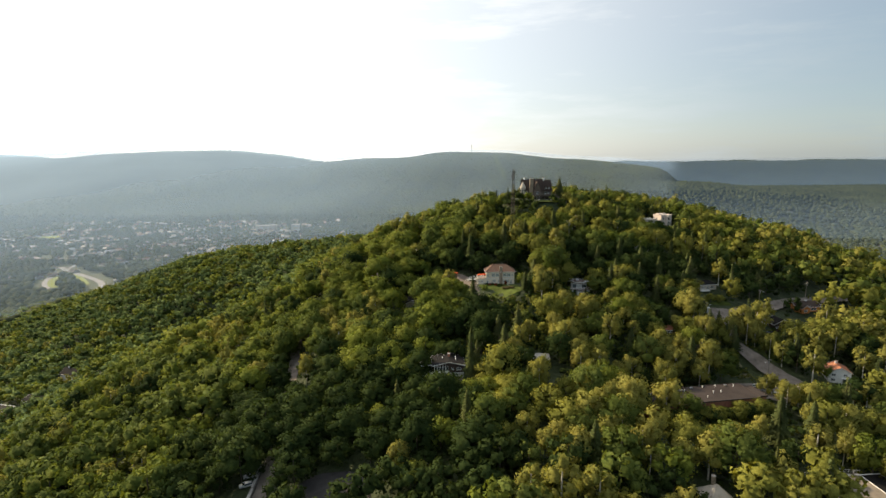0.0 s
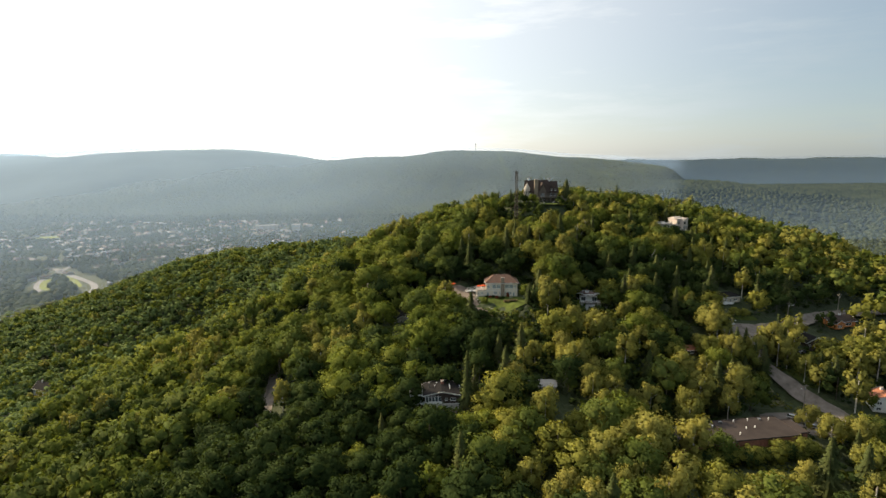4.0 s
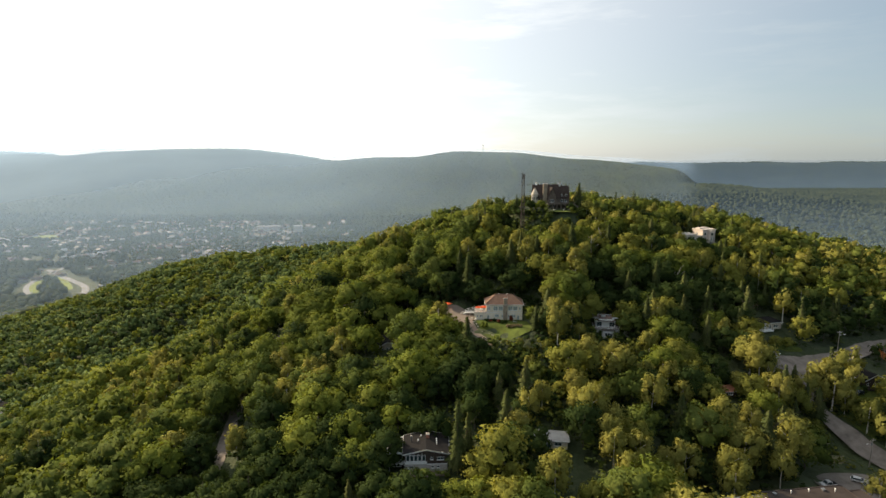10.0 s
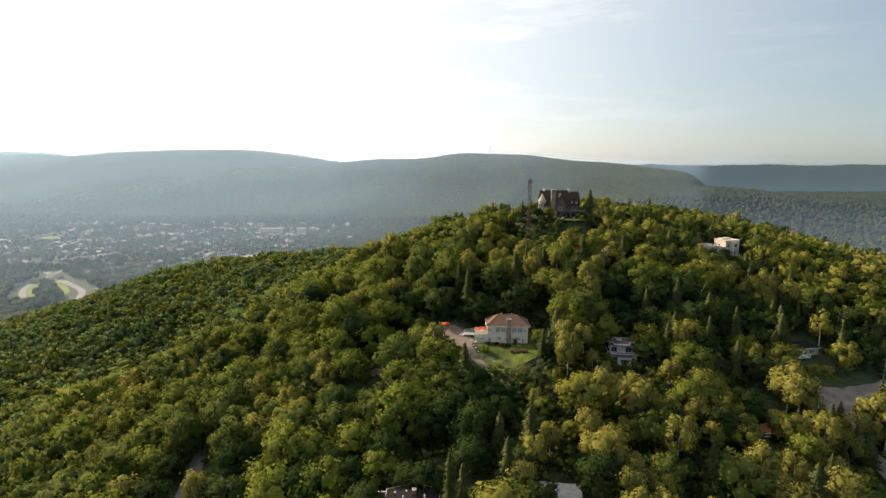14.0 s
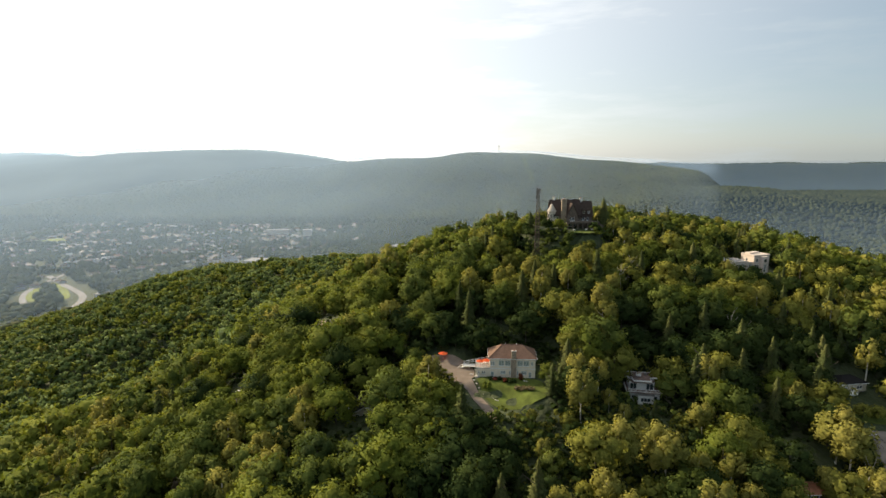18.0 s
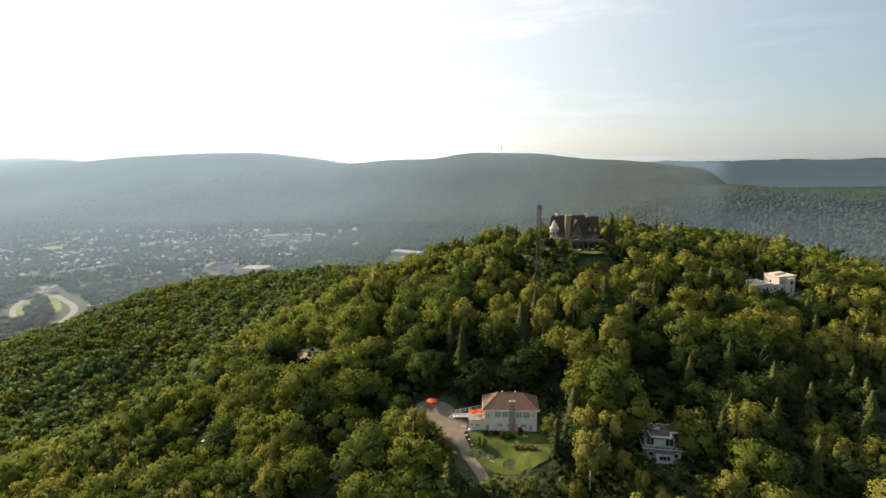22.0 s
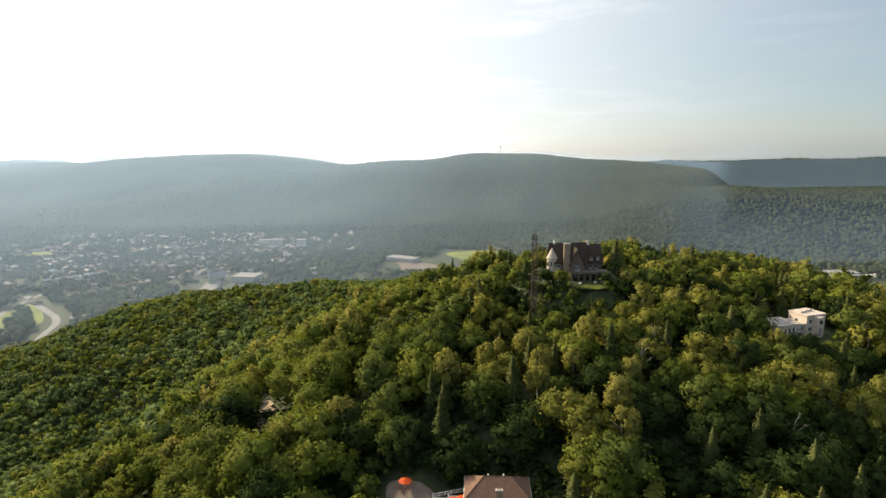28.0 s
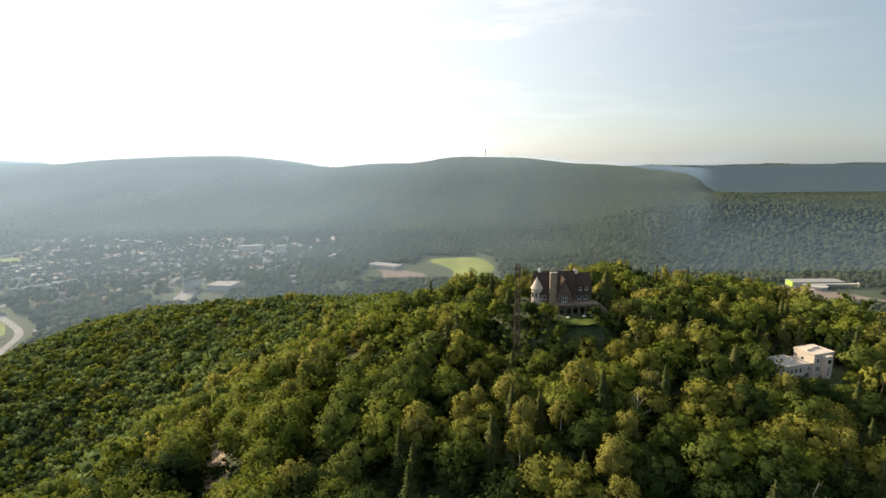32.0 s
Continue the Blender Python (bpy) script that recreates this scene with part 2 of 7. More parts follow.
# crest of the long mountain behind the valley: where, how high
CREST_X = (-4700, -2950, -2680, -2375, -2030, -1660, -1285, -985, -750, -515, -245, -40, 360, 630, 830, 1000, 1200, 1370, 1480, 1600, 4700)
CREST_Z = (110, 122, 129, 99, 126, 139, 138, 105, 63, 84, 85, 119, 108, 72, 64, 42, 20, -14, -70, -105, -105)
# a lower wooded hill in front of its end, and the far rim beyond
KNOLL_X = (-4700, 250, 450, 605, 760, 920, 1050, 1120, 1190, 1270, 1345, 1400, 1470, 4700)
KNOLL_Z = (-105, -105, -50, -2, -12, -8, -18, -36, -28, -36, -56, -86, -105, -105)


def smooth_table(x, tx, tz):
    spread = (-60, -30, 0, 30, 60)
    return sum(np.interp(x + s, tx, tz) for s in spread) / len(spread)


def waves(x, y, size, seed):
    """Gentle uneven relief, about -1 to 1."""
    s = size / 6.283
    return (np.sin(x / s + seed) * np.sin(y / s * 0.83 + 1.7 * seed) + 0.6 * np.sin((x + 0.6 * y) / s * 1.9 + seed * 2.3) * np.sin((y - 0.5 * x) / s * 1.6 + seed)
            + 0.35 * np.sin((x - 1.3 * y) / s * 3.7 + seed) * np.sin((1.1 * x + y) / s * 3.3 + seed * 0.7)) / 1.6


# a gully behind the near shoulder of the hill
GULLY = ((-215, 345), (-165, 372), (-140, 405), (-128, 445), (-108, 478), (-80, 505))


def line_distance(x, y, line):
    best = np.full(np.shape(x), 1e9)
    for (ax, ay), (bx, by) in zip(line, line[1:]):
        dx, dy = bx - ax, by - ay
        t = np.clip(((x - ax) * dx + (y - ay) * dy) / (dx * dx + dy * dy), 0, 1)
        best = np.minimum(best, np.hypot(x - ax - t * dx, y - ay - t * dy))
    return best


# level places cut into the slope: x, y, radius, height
PADS = [(30, 291, 19, 30.3), (20, 270, 12, 27.0), (64, 403, 22, 70.0), (70, 384, 7, 68.8), (152, 384, 19, 49.5), (0, 206, 12, 12.5), (74, 287, 10, 24.0),
        (98, 195, 30, 2.0), (-18, 290, 10, 17.5), (136, 226, 16, -1.5), (-18, 387, 5, 45.0), (112, 276, 8, 20.0)]


def ground(x, y):
    x, y = np.asarray(x, float), np.asarray(y, float)
    u, v = (x - NET_X) / NET_STEP, (y - NET_Y) / NET_STEP
    i, j = np.floor(u).astype(int), np.floor(v).astype(int)
    wx, wy = spline_weights(u - i), spline_weights(v - j)
    inner = 0.0
    for a in range(4):
        for b in range(4):
            ii, jj = np.clip(i - 1 + a, 0, NET.shape[1] - 1), np.clip(j - 1 + b, 0, NET.shape[0] - 1)
            inner = inner + NET[jj, ii] * wx[a] * wy[b]
    inside = (1 - ease(300, 480, x)) * (1 - ease(440, 640, -x)) * (1 - ease(690, 860, y))
    lowland = VALLEY + (70 + 15 * waves(x, y, 900, 1.0)) * ease(-100, -900, y) + (45 + 20 * waves(x, y, 600, 2.0)) * ease(350, 900, x) * (1 - ease(300, 900, y))
    inner = lowland + (inner - lowland) * inside
    for px, py, r, h in PADS:
        d = np.hypot(x - px, y - py)
        inner = inner + (h - inner) * (1 - ease(r * 0.75, r * 1.45, d))
    inner = inner - 15 * np.exp(-((x + 228) ** 2 + (y - 468) ** 2) / (2 * 48.0 ** 2))
    inner = inner - 22 * np.exp(-(line_distance(x, y, GULLY) / 21.0) ** 2)
    # the mountains
    rough = waves(x, y, 800, 3.0) + 0.35 * waves(x, y, 480, 5.0)
    rise = ease(1500, 3250, y) ** 1.15
    crest = (smooth_table(x, CREST_X, CREST_Z) - VALLEY) * rise * (1 - 0.35 * ease(3250, 4400, y))
    crest = crest * (1 - ease(0.385, 0.462, x / np.maximum(y, 900)))
    crest = crest + 46 * rough * rise * (1 - rise) * 2.4
    knoll = (smooth_table(x, KNOLL_X, KNOLL_Z) - VALLEY) * ease(1250, 2000, y) * (1 - ease(2000, 2700, y))
    rim = ease(500, 1100, x) * (140 + 6 * rough) * ease(3350, 4250, y) * (1 - 0.5 * ease(4300, 4800, y))
    far = np.maximum(np.maximum(crest, knoll), rim)
    back = 150 * ease(-1800, -3800, y) + 130 * ease(2600, 4300, np.abs(x)) * (1 - ease(1200, 2400, y))
    return inner + far + back


def axis(a, b, mid, n, dense):
    """n even steps of a curve that is dense round mid."""
    lo, hi = math.asinh((a - mid) / dense), math.asinh((b - mid) / dense)
    return mid + dense * np.sinh(np.linspace(lo, hi, n))


def mesh_of(name, verts, faces, mats, smooth=False, normals=None):
    me = bpy.data.meshes.new(name)
    faces = np.asarray(faces, np.int32)
    k = faces.shape[1]
    me.vertices.add(len(verts)); me.vertices.foreach_set("co", np.asarray(verts, np.float32).ravel())
    me.loops.add(faces.size); me.loops.foreach_set("vertex_index", faces.ravel())
    me.polygons.add(len(faces)); me.polygons.foreach_set("loop_start", np.arange(0, faces.size, k, dtype=np.int32))
    me.polygons.foreach_set("use_smooth", np.full(len(faces), smooth))
    me.update(calc_edges=True)
    me.validate()
    if normals is not None:
        me.normals_split_custom_set_from_vertices(np.asarray(normals, np.float32))
    for m in mats:
        me.materials.append(m)
    return me


def build_ground(nodes, links, shader):
    pos = place(nodes)
    woods = noise_ramp(nodes, links, 0.012, [(0.3, (0.016, 0.028, 0.011)), (0.5, (0.030, 0.048, 0.016)), (0.7, (0.060, 0.078, 0.025))], 8.0, pos, 0.7)
    soil = noise_ramp(nodes, links, 0.35, [(0.3, (0.030, 0.034, 0.014)), (0.55, (0.050, 0.060, 0.018)), (0.75, (0.085, 0.072, 0.040))], 6.0, pos)
    links.new(blend(nodes, links, woods, soil, 0.35), shader.inputs["Base Color"])
    shader.inputs["Roughness"].default_value = 0.95
    bump(nodes, links, shader, 0.09, 0.9, 6.0, 6.0)


GROUND = material("forest_ground", build_ground)
gx, gy = axis(-4850, 4850, 60, 320, 170), axis(-4700, 4850, 270, 320, 190)
XX, YY = np.meshgrid(gx, gy)
ZZ = ground(XX, YY)
idx = np.arange(XX.size).reshape(XX.shape)
quads = np.stack([idx[:-1, :-1], idx[:-1, 1:], idx[1:, 1:], idx[1:, :-1]], -1).reshape(-1, 4)
land = new("ground", mesh_of("ground", np.stack([XX, YY, ZZ], -1).reshape(-1, 3), quads, [GROUND], True))
tagged(land, "wooded hill, valley floor and long mountain ridges in summer", "ground", kind="structure")

# ---- trees ----
rng = np.random.default_rng(7)
PHI = (1 + 5 ** 0.5) / 2
ICO_V = np.array([(-1, PHI, 0), (1, PHI, 0), (-1, -PHI, 0), (1, -PHI, 0), (0, -1, PHI), (0, 1, PHI), (0, -1, -PHI), (0, 1, -PHI), (PHI, 0, -1), (PHI, 0, 1), (-PHI, 0, -1), (-PHI, 0, 1)]) / math.hypot(1, PHI)
ICO_F = np.array([(a, b, c) for a in range(12) for b in range(a + 1, 12) for c in range(b + 1, 12)
                  if all(abs(np.linalg.norm(ICO_V[p] - ICO_V[q]) - 1.0515) < 0.01 for p, q in ((a, b), (b, c), (a, c)))])
for f in ICO_F:
    if np.dot(np.cross(ICO_V[f[1]] - ICO_V[f[0]], ICO_V[f[2]] - ICO_V[f[0]]), ICO_V[f[0]]) < 0:
        f[1], f[2] = f[2], f[1]


def unit(v):
    return v / np.linalg.norm(v, axis=-1, keepdims=True)


def sprays(points, normals, size, r, spread=0.42):
    """One leafy twig, a bent triangle, at each point."""
    n = len(points)
    nn = unit(normals + r.normal(0, spread, (n, 3)))
    side = unit(np.cross(nn, r.normal(0, 1, (n, 3))))
    up = np.cross(nn, side)
    s = size * r.uniform(0.6, 1.4, (n, 1))
    v = np.stack([points + side * s * 1.15, points - side * s * 0.5 + up * s * 0.7, points - side * s * 0.5 - up * s * 0.7], 1).reshape(-1, 3)
    return v, np.arange(3 * n).reshape(-1, 3)


def join(pieces):
    """Pieces (points, faces, and where given normals) as one."""
    vs, fs, ns, k = [], [], [], 0
    for v, f, *n in pieces:
        vs.append(v); fs.append(f + k); k += len(v)
        ns += n
    return (np.concatenate(vs), np.concatenate(fs)) + ((np.concatenate(ns),) if ns else ())


def broad_crown(r, lobes, twigs, width=0.5, low=0.28, leaf=0.055, tall=0.85):
    """A domed crown about 1 high with its foot at 0: a dark heart, boughs of leaves round it, twigs all over them.
    Leaves face outwards from bough and crown, as leaves turn to the light."""
    middle, half = np.array([0, 0, low + (0.97 - low) * 0.42]), np.array([width, width, (0.97 - low) * 0.62])
    pieces = []

    def outward(p, lobe, share, noise):
        return unit(unit((p - middle) / half) * (1 - share) + lobe * share + r.normal(0, noise, p.shape) + np.array([0, 0, 0.12]))

    lean = r.normal(0, 0.05, 2)
    for i in range(lobes):
        t = (i + 0.5) / lobes
        z = -0.50 + 1.42 * t if i < lobes - 1 else 0.86
        a = 2.4 * i + r.uniform(-0.5, 0.5)
        ring = math.sqrt(max(0.0, 1 - min(1, abs(z)) ** 2)) * r.uniform(0.50, 0.74)
        c = middle + half * np.array([math.cos(a) * ring, math.sin(a) * ring, z * r.uniform(0.62, 0.78)]) + np.array([lean[0] * z, lean[1] * z, 0])
        rad = width * r.uniform(0.36, 0.56) * (1.0 if t < 0.75 else 0.85)
        shape = np.array([rad, rad, rad * tall * r.uniform(0.85, 1.15)])
        q, _ = np.linalg.qr(r.normal(0, 1, (3, 3)))
        d = ICO_V @ q
        v = d * r.uniform(0.70, 1.0, (12, 1)) * shape * 0.74 + c
        f = ICO_F if np.linalg.det(q) > 0 else ICO_F[:, ::-1]
        keep = (v[f].mean(1) - c)[:, 2] > -0.45 * shape[2]
        pieces.append((v, f[keep], outward(v, d, 0.42, 0.05)))
        if twigs:
            d = unit(r.normal(0, 1, (twigs, 3)) + unit((c - middle) / half) * 0.55 + np.array([0, 0, 0.25]))
            p = c + d * shape * r.uniform(0.70, 1.16, (twigs, 1))
            v, f = sprays(p, d, leaf, r)
            pieces.append((v, f, np.repeat(outward(p, d, 0.40, 0.09), 3, axis=0)))
    return join(pieces)


def spruce_crown(r, tiers, spokes, width=0.20, twigs=0, leaf=0.03):
    """Tiers of drooping boughs round a narrow cone, about 1 high, with a ragged outline."""
    pieces = []

    def outward(p, noise):
        flat = p * (1, 1, 0)
        return unit(flat / np.maximum(np.linalg.norm(flat, axis=1, keepdims=True), 1e-4) + r.normal(0, noise, p.shape) + np.array([0, 0, 0.45]))

    ragged = r.uniform(0.75, 1.2, tiers)
    for i in range(tiers):
        t = i / tiers
        z, rad = 0.08 + 0.88 * t, (width * (1 - t) ** 0.8 + 0.012) * ragged[i]
        a = np.linspace(0, 2 * math.pi, spokes, endpoint=False) + r.uniform(0, 6.28, 1) + r.normal(0, 0.15, spokes)
        k = rad * r.uniform(0.6, 1.15, spokes)
        w = 2.6 / spokes
        drop = r.uniform(0.3, 1.4, spokes)
        tip = np.stack([np.cos(a) * k, np.sin(a) * k, z - 0.28 * k * drop], -1)
        in_a = np.stack([np.cos(a - w) * k * 0.5, np.sin(a - w) * k * 0.5, z - 0.02 - 0.05 * k * drop], -1)
        in_b = np.stack([np.cos(a + w) * k * 0.5, np.sin(a + w) * k * 0.5, z - 0.02 - 0.05 * k * drop], -1)
        top = np.stack([np.cos(a) * 0.01, np.sin(a) * 0.01, np.full(spokes, z + 0.06 * (1 - t) + 0.03)], -1)
        v = np.concatenate([tip, in_a, in_b, top])
        n = np.arange(spokes)
        f = np.concatenate([np.stack([n, n + 2 * spokes, n + 3 * spokes], -1), np.stack([n, n + 3 * spokes, n + spokes], -1)])
        pieces.append((v, f, outward(v, 0.15)))
    if twigs:
        t = 1 - np.sqrt(r.uniform(0, 1, twigs))
        a = r.uniform(0, 6.283, twigs)
        k = (width * (1 - t) ** 0.8 + 0.01) * r.uniform(0.45, 1.02, twigs)
        p = np.stack([np.cos(a) * k, np.sin(a) * k, 0.07 + 0.90 * t], -1)
        n = outward(p, 0.2)
        v, f = sprays(p, n, leaf, r, 0.3)
        pieces.append((v, f, np.repeat(n, 3, axis=0)))
    return join(pieces)


def trunk_mesh(r, height, radius, limbs=4):
    """A tapered, slightly bent trunk with a few limbs."""
    pieces = []

    def stick(a, b, ra, rb, n=6):
        d = unit(b - a)
        s = unit(np.cross(d, [0.3, 0.9, 0.2])); u = np.cross(d, s)
        an = np.linspace(0, 2 * math.pi, n, endpoint=False)
        ring = np.cos(an)[:, None] * s + np.sin(an)[:, None] * u
        v = np.concatenate([a + ring * ra, b + ring * rb])
        i = np.arange(n); j = (i + 1) % n
        pieces.append((v, np.concatenate([np.stack([i, j, j + n], -1), np.stack([i, j + n, i + n], -1)])))

    pts = [np.array([0, 0, -0.03])] + [np.array([r.normal(0, 0.008), r.normal(0, 0.008), z]) for z in (0.25, 0.5, 0.78)]
    rads = [radius * 1.35, radius, radius * 0.7, radius * 0.3]
    for a, b, ra, rb in zip(pts, pts[1:], rads, rads[1:]):
        stick(a, b, ra, rb)
    for i in range(limbs):
        z = 0.32 + 0.1 * i; an = 2.4 * i + r.uniform(0, 1)
        stick(np.array([0, 0, z]), np.array([math.cos(an) * 0.2, math.sin(an) * 0.2, z + 0.2]), radius * 0.45, radius * 0.12, 4)
    v, f = join(pieces)
    return v * height, f


# things that keep trees away: x, y, radius
CLEARINGS = [(30, 290, 17), (28, 276, 9), (6, 296, 9), (65, 400, 15), (78, 397, 9), (70, 383, 7), (157, 382, 14), (0, 203, 11), (-1, 193, 5), (36, 209, 5), (35, 203, 5), (-27, 268, 6), (-26, 261, 5), (-29, 284, 6), (146, 366, 5), (140, 368, 5), (80, 176, 6), (86, 172, 6), (76, 170, 5), (94, 174, 6), (100, 172, 5), (168, 220, 6), (172, 215, 5), (164, 213, 5), (8, 293, 9), (12, 302, 5), (143, 289, 6), (138, 283, 5), (80, 132, 8), (76, 124, 7), (128, 136, 9), (116, 133, 7), (122, 142, 7), (80, 138, 6), (-276, 352, 9), (-283, 360, 8), (-79, 313, 8), (-77, 305, 6), (-22, 268, 7), (-19, 260, 6), (-17, 252, 5), (112, 266, 6), (108, 261, 5), (40, 207, 5), (44, 211, 5), (38, 199, 5), (43, 203, 5), (106, 243, 6), (105, 237, 5), (-75, 298, 6), (-64, 150, 9), (-62, 140, 7), (3, 226, 6), (9, 236, 5), (20, 253, 6), (12, 246, 5), (45, 304, 7), (58, 308, 7), (30, 306, 6), (80, 310, 6), (167, 259, 7), (162, 252, 5), (197, 282, 7), (191, 275, 5), (146, 288, 6), (133, 268, 4), (72, 284, 10), (73, 272, 6), (100, 199, 12), (80, 194, 10), (118, 201, 11),
             (-24, 280, 9), (-27, 290, 5), (136, 222, 9), (112, 272, 4), (151, 300, 10), (150, 288, 8), (138, 277, 6), (180, 276, 9), (205, 292, 10), (178, 230, 9), (130, 152, 9), (80, 144, 6), (118, 150, 7),
             (-38, 146, 12), (-60, 150, 7), (-280, 370, 12), (-278, 304, 22), (37, 217, 8), (-26, 411, 6), (121, 262, 4), (47, 381, 3),
             (12, 279, 6), (5, 288, 6), (18, 267, 6), (25, 262, 5), (73, 265, 8), (72, 274, 8), (150, 372, 4), (141, 377, 8), (142, 210, 7), (132, 212, 6), (200, 283, 7), (178, 266, 7), (176, 220, 6), (150, 290, 8),
             (130, 232, 7), (122, 214, 8), (143, 371, 6), (150, 368, 4), (-1, 193, 5), (63, 277, 6), (71, 275, 8), (68, 269, 6), (112, 182, 9), (104, 180, 7), (96, 178, 6), (88, 177, 5), (120, 186, 8), (46, 376, 7), (44, 370, 5), (47, 383, 9), (53, 392, 8)]
SHOULDER = ((-160, 318), (-130, 325), (-112, 350), (-106, 415), (-92, 440), (-72, 462))
ROADS = [([(-60, 130), (-61, 157), (-66, 193), (-72, 222), (-75, 239), (-83, 273), (-84, 296)], 2.8),
         ([(163, 208), (154, 225), (149, 238), (144, 246), (140, 253), (144, 266), (150, 278), (178, 288), (193, 298), (212, 305), (262, 322)], 5.0), ([(150, 212), (141, 232), (132, 246), (135, 258)], 5.0),
         ([(150, 278), (139, 274)], 5.0), ([(-47, 300), (-49, 339), (-62, 372)], 6.0), ([(-20, 330), (-20.5, 346), (-20.6, 378), (-20, 397), (-26, 412)], 5.6), ([(23, 262), (19, 274), (9, 287), (0, 302)], 4.0)]


def near_line(x, y, line, w):
    return line_distance(x, y, line) < w


def scatter(x0, x1, y0, y1, step, r, jitter=0.42):
    a, b = np.meshgrid(np.arange(x0, x1, step), np.arange(y0, y1, step * 0.87))
    a = a + (np.arange(a.shape[0]) % 2)[:, None] * step / 2
    a, b = a + r.uniform(-jitter, jitter, a.shape) * step, b + r.uniform(-jitter, jitter, b.shape) * step
    x, y = a.ravel(), b.ravel()
    keep = np.ones(x.shape, bool)
    for cx, cy, cr in CLEARINGS:
        keep &= np.hypot(x - cx, y - cy) > cr
    for line, w in ROADS:
        keep &= ~near_line(x, y, line, w)
    return x[keep], y[keep]


def plant(templates, x, y, h, r, wide=1.0, sink=0.3):
    """All trees of one kind as one array of leaves."""
    pieces = []
    z = ground(x, y) - sink
    pick = r.integers(0, len(templates), len(x))
    turn, w = r.uniform(0, 6.283, len(x)), h * wide * r.uniform(0.85, 1.15, len(x))
    for k, (tv, tf, *tn) in enumerate(templates):
        m = np.nonzero(pick == k)[0]
        if not len(m):
            continue
        c, s = np.cos(turn[m])[:, None], np.sin(turn[m])[:, None]

        def turned(q):
            return q[:, 0] * c - q[:, 1] * s, q[:, 0] * s + q[:, 1] * c
        vx, vy = turned(tv)
        v = np.stack([vx * w[m, None] + x[m, None], vy * w[m, None] + y[m, None], tv[:, 2] * h[m, None] + z[m, None]], -1).reshape(-1, 3)
        f = (tf[None] + (np.arange(len(m)) * len(tv))[:, None, None]).reshape(-1, 3)
        n = [np.stack([*turned(tn[0]), np.broadcast_to(tn[0][:, 2], vx.shape)], -1).reshape(-1, 3)] if tn else []
        pieces.append((v, f, *n))
    return join(pieces)


def grove(name, label, category, templates, x, y, h, mat, r, wide=1.0):
    if len(x) == 0:
        return
    v, f, *n = plant(templates, x, y, h, r, wide)
    tagged(new(name, mesh_of(name, v, f, [mat], True, *n)), label, category, kind="stuff")


ROUND_NEAR = [broad_crown(rng, 12, 82, 0.46, 0.20, 0.0325) for _ in range(8)]
TALL_NEAR = [broad_crown(rng, 12, 72, 0.29, 0.26, 0.027, 1.3) for _ in range(7)]
SPRUCE_NEAR = [spruce_crown(rng, 18, 11, w, 260, 0.024) for w in (0.17, 0.19, 0.21, 0.24)]
ROUND_MID = [broad_crown(rng, 9, 32, 0.45, 0.25, 0.053) for _ in range(7)]
TALL_MID = [broad_crown(rng, 8, 32, 0.29, 0.26, 0.042, 1.3) for _ in range(5)]
SPRUCE_MID = [spruce_crown(rng, 11, 9, w, 110, 0.034) for w in (0.17, 0.20, 0.22)]
ROUND_SLOPE = [broad_crown(rng, 5, 12, 0.50, 0.28, 0.092) for _ in range(7)]
TALL_SLOPE = [broad_crown(rng, 5, 12, 0.36, 0.30, 0.072, 1.2) for _ in range(4)]
SPRUCE_SLOPE = [spruce_crown(rng, 7, 7, 0.20, 25, 0.05) for _ in range(3)]
BUSH = [broad_crown(rng, 3, 10, 0.55, 0.15, 0.12) for _ in range(5)]
UNDER = [broad_crown(rng, 2, 7, 0.55, 0.05, 0.16) for _ in range(5)]
ROUND_FAR = []
for _ in range(6):
    v = ICO_V * rng.uniform(0.72, 1.12, (12, 1)) * (0.52, 0.52, 0.50) + (0, 0, 0.5)
    ROUND_FAR.append((v, ICO_F[v[ICO_F].mean(1)[:, 2] > 0.2]))
# a far crown is a plain bumpy dome
DOME_FAR = []
for _ in range(6):
    a = np.arange(6) * math.pi / 3 + rng.uniform(-0.25, 0.25, 6)
    k = rng.uniform(0.42, 0.60, 6)
    v = np.concatenate([[(rng.uniform(-0.1, 0.1), rng.uniform(-0.1, 0.1), 1.0)], np.stack([np.cos(a) * k, np.sin(a) * k, rng.uniform(0.30, 0.62, 6)], -1)])
    DOME_FAR.append((v, np.array([(0, 1 + i, 1 + (i + 1) % 6) for i in range(6)])))


def outer_slope(x, y):
    """The long slope beyond the near hill, with smaller trees."""
    return (x < np.where(y < 330, -205, np.where(y < 360, -150, -112))) | (y > 470)


def stands(x, y):
    """How much the wood at a place is of birch, and of spruce."""
    birch = waves(x, y, 150, 4.0) * 0.5 + np.where(x > 25, np.where(y < 285, 0.30, -0.12), -0.3)
    spruce = waves(x + 40, y, 110, 9.0) * 0.5 + np.where((x > 0) & (x < 115) & (y > 300), 0.5, np.where(x > 100, 0.2, -0.3))
    return birch, spruce


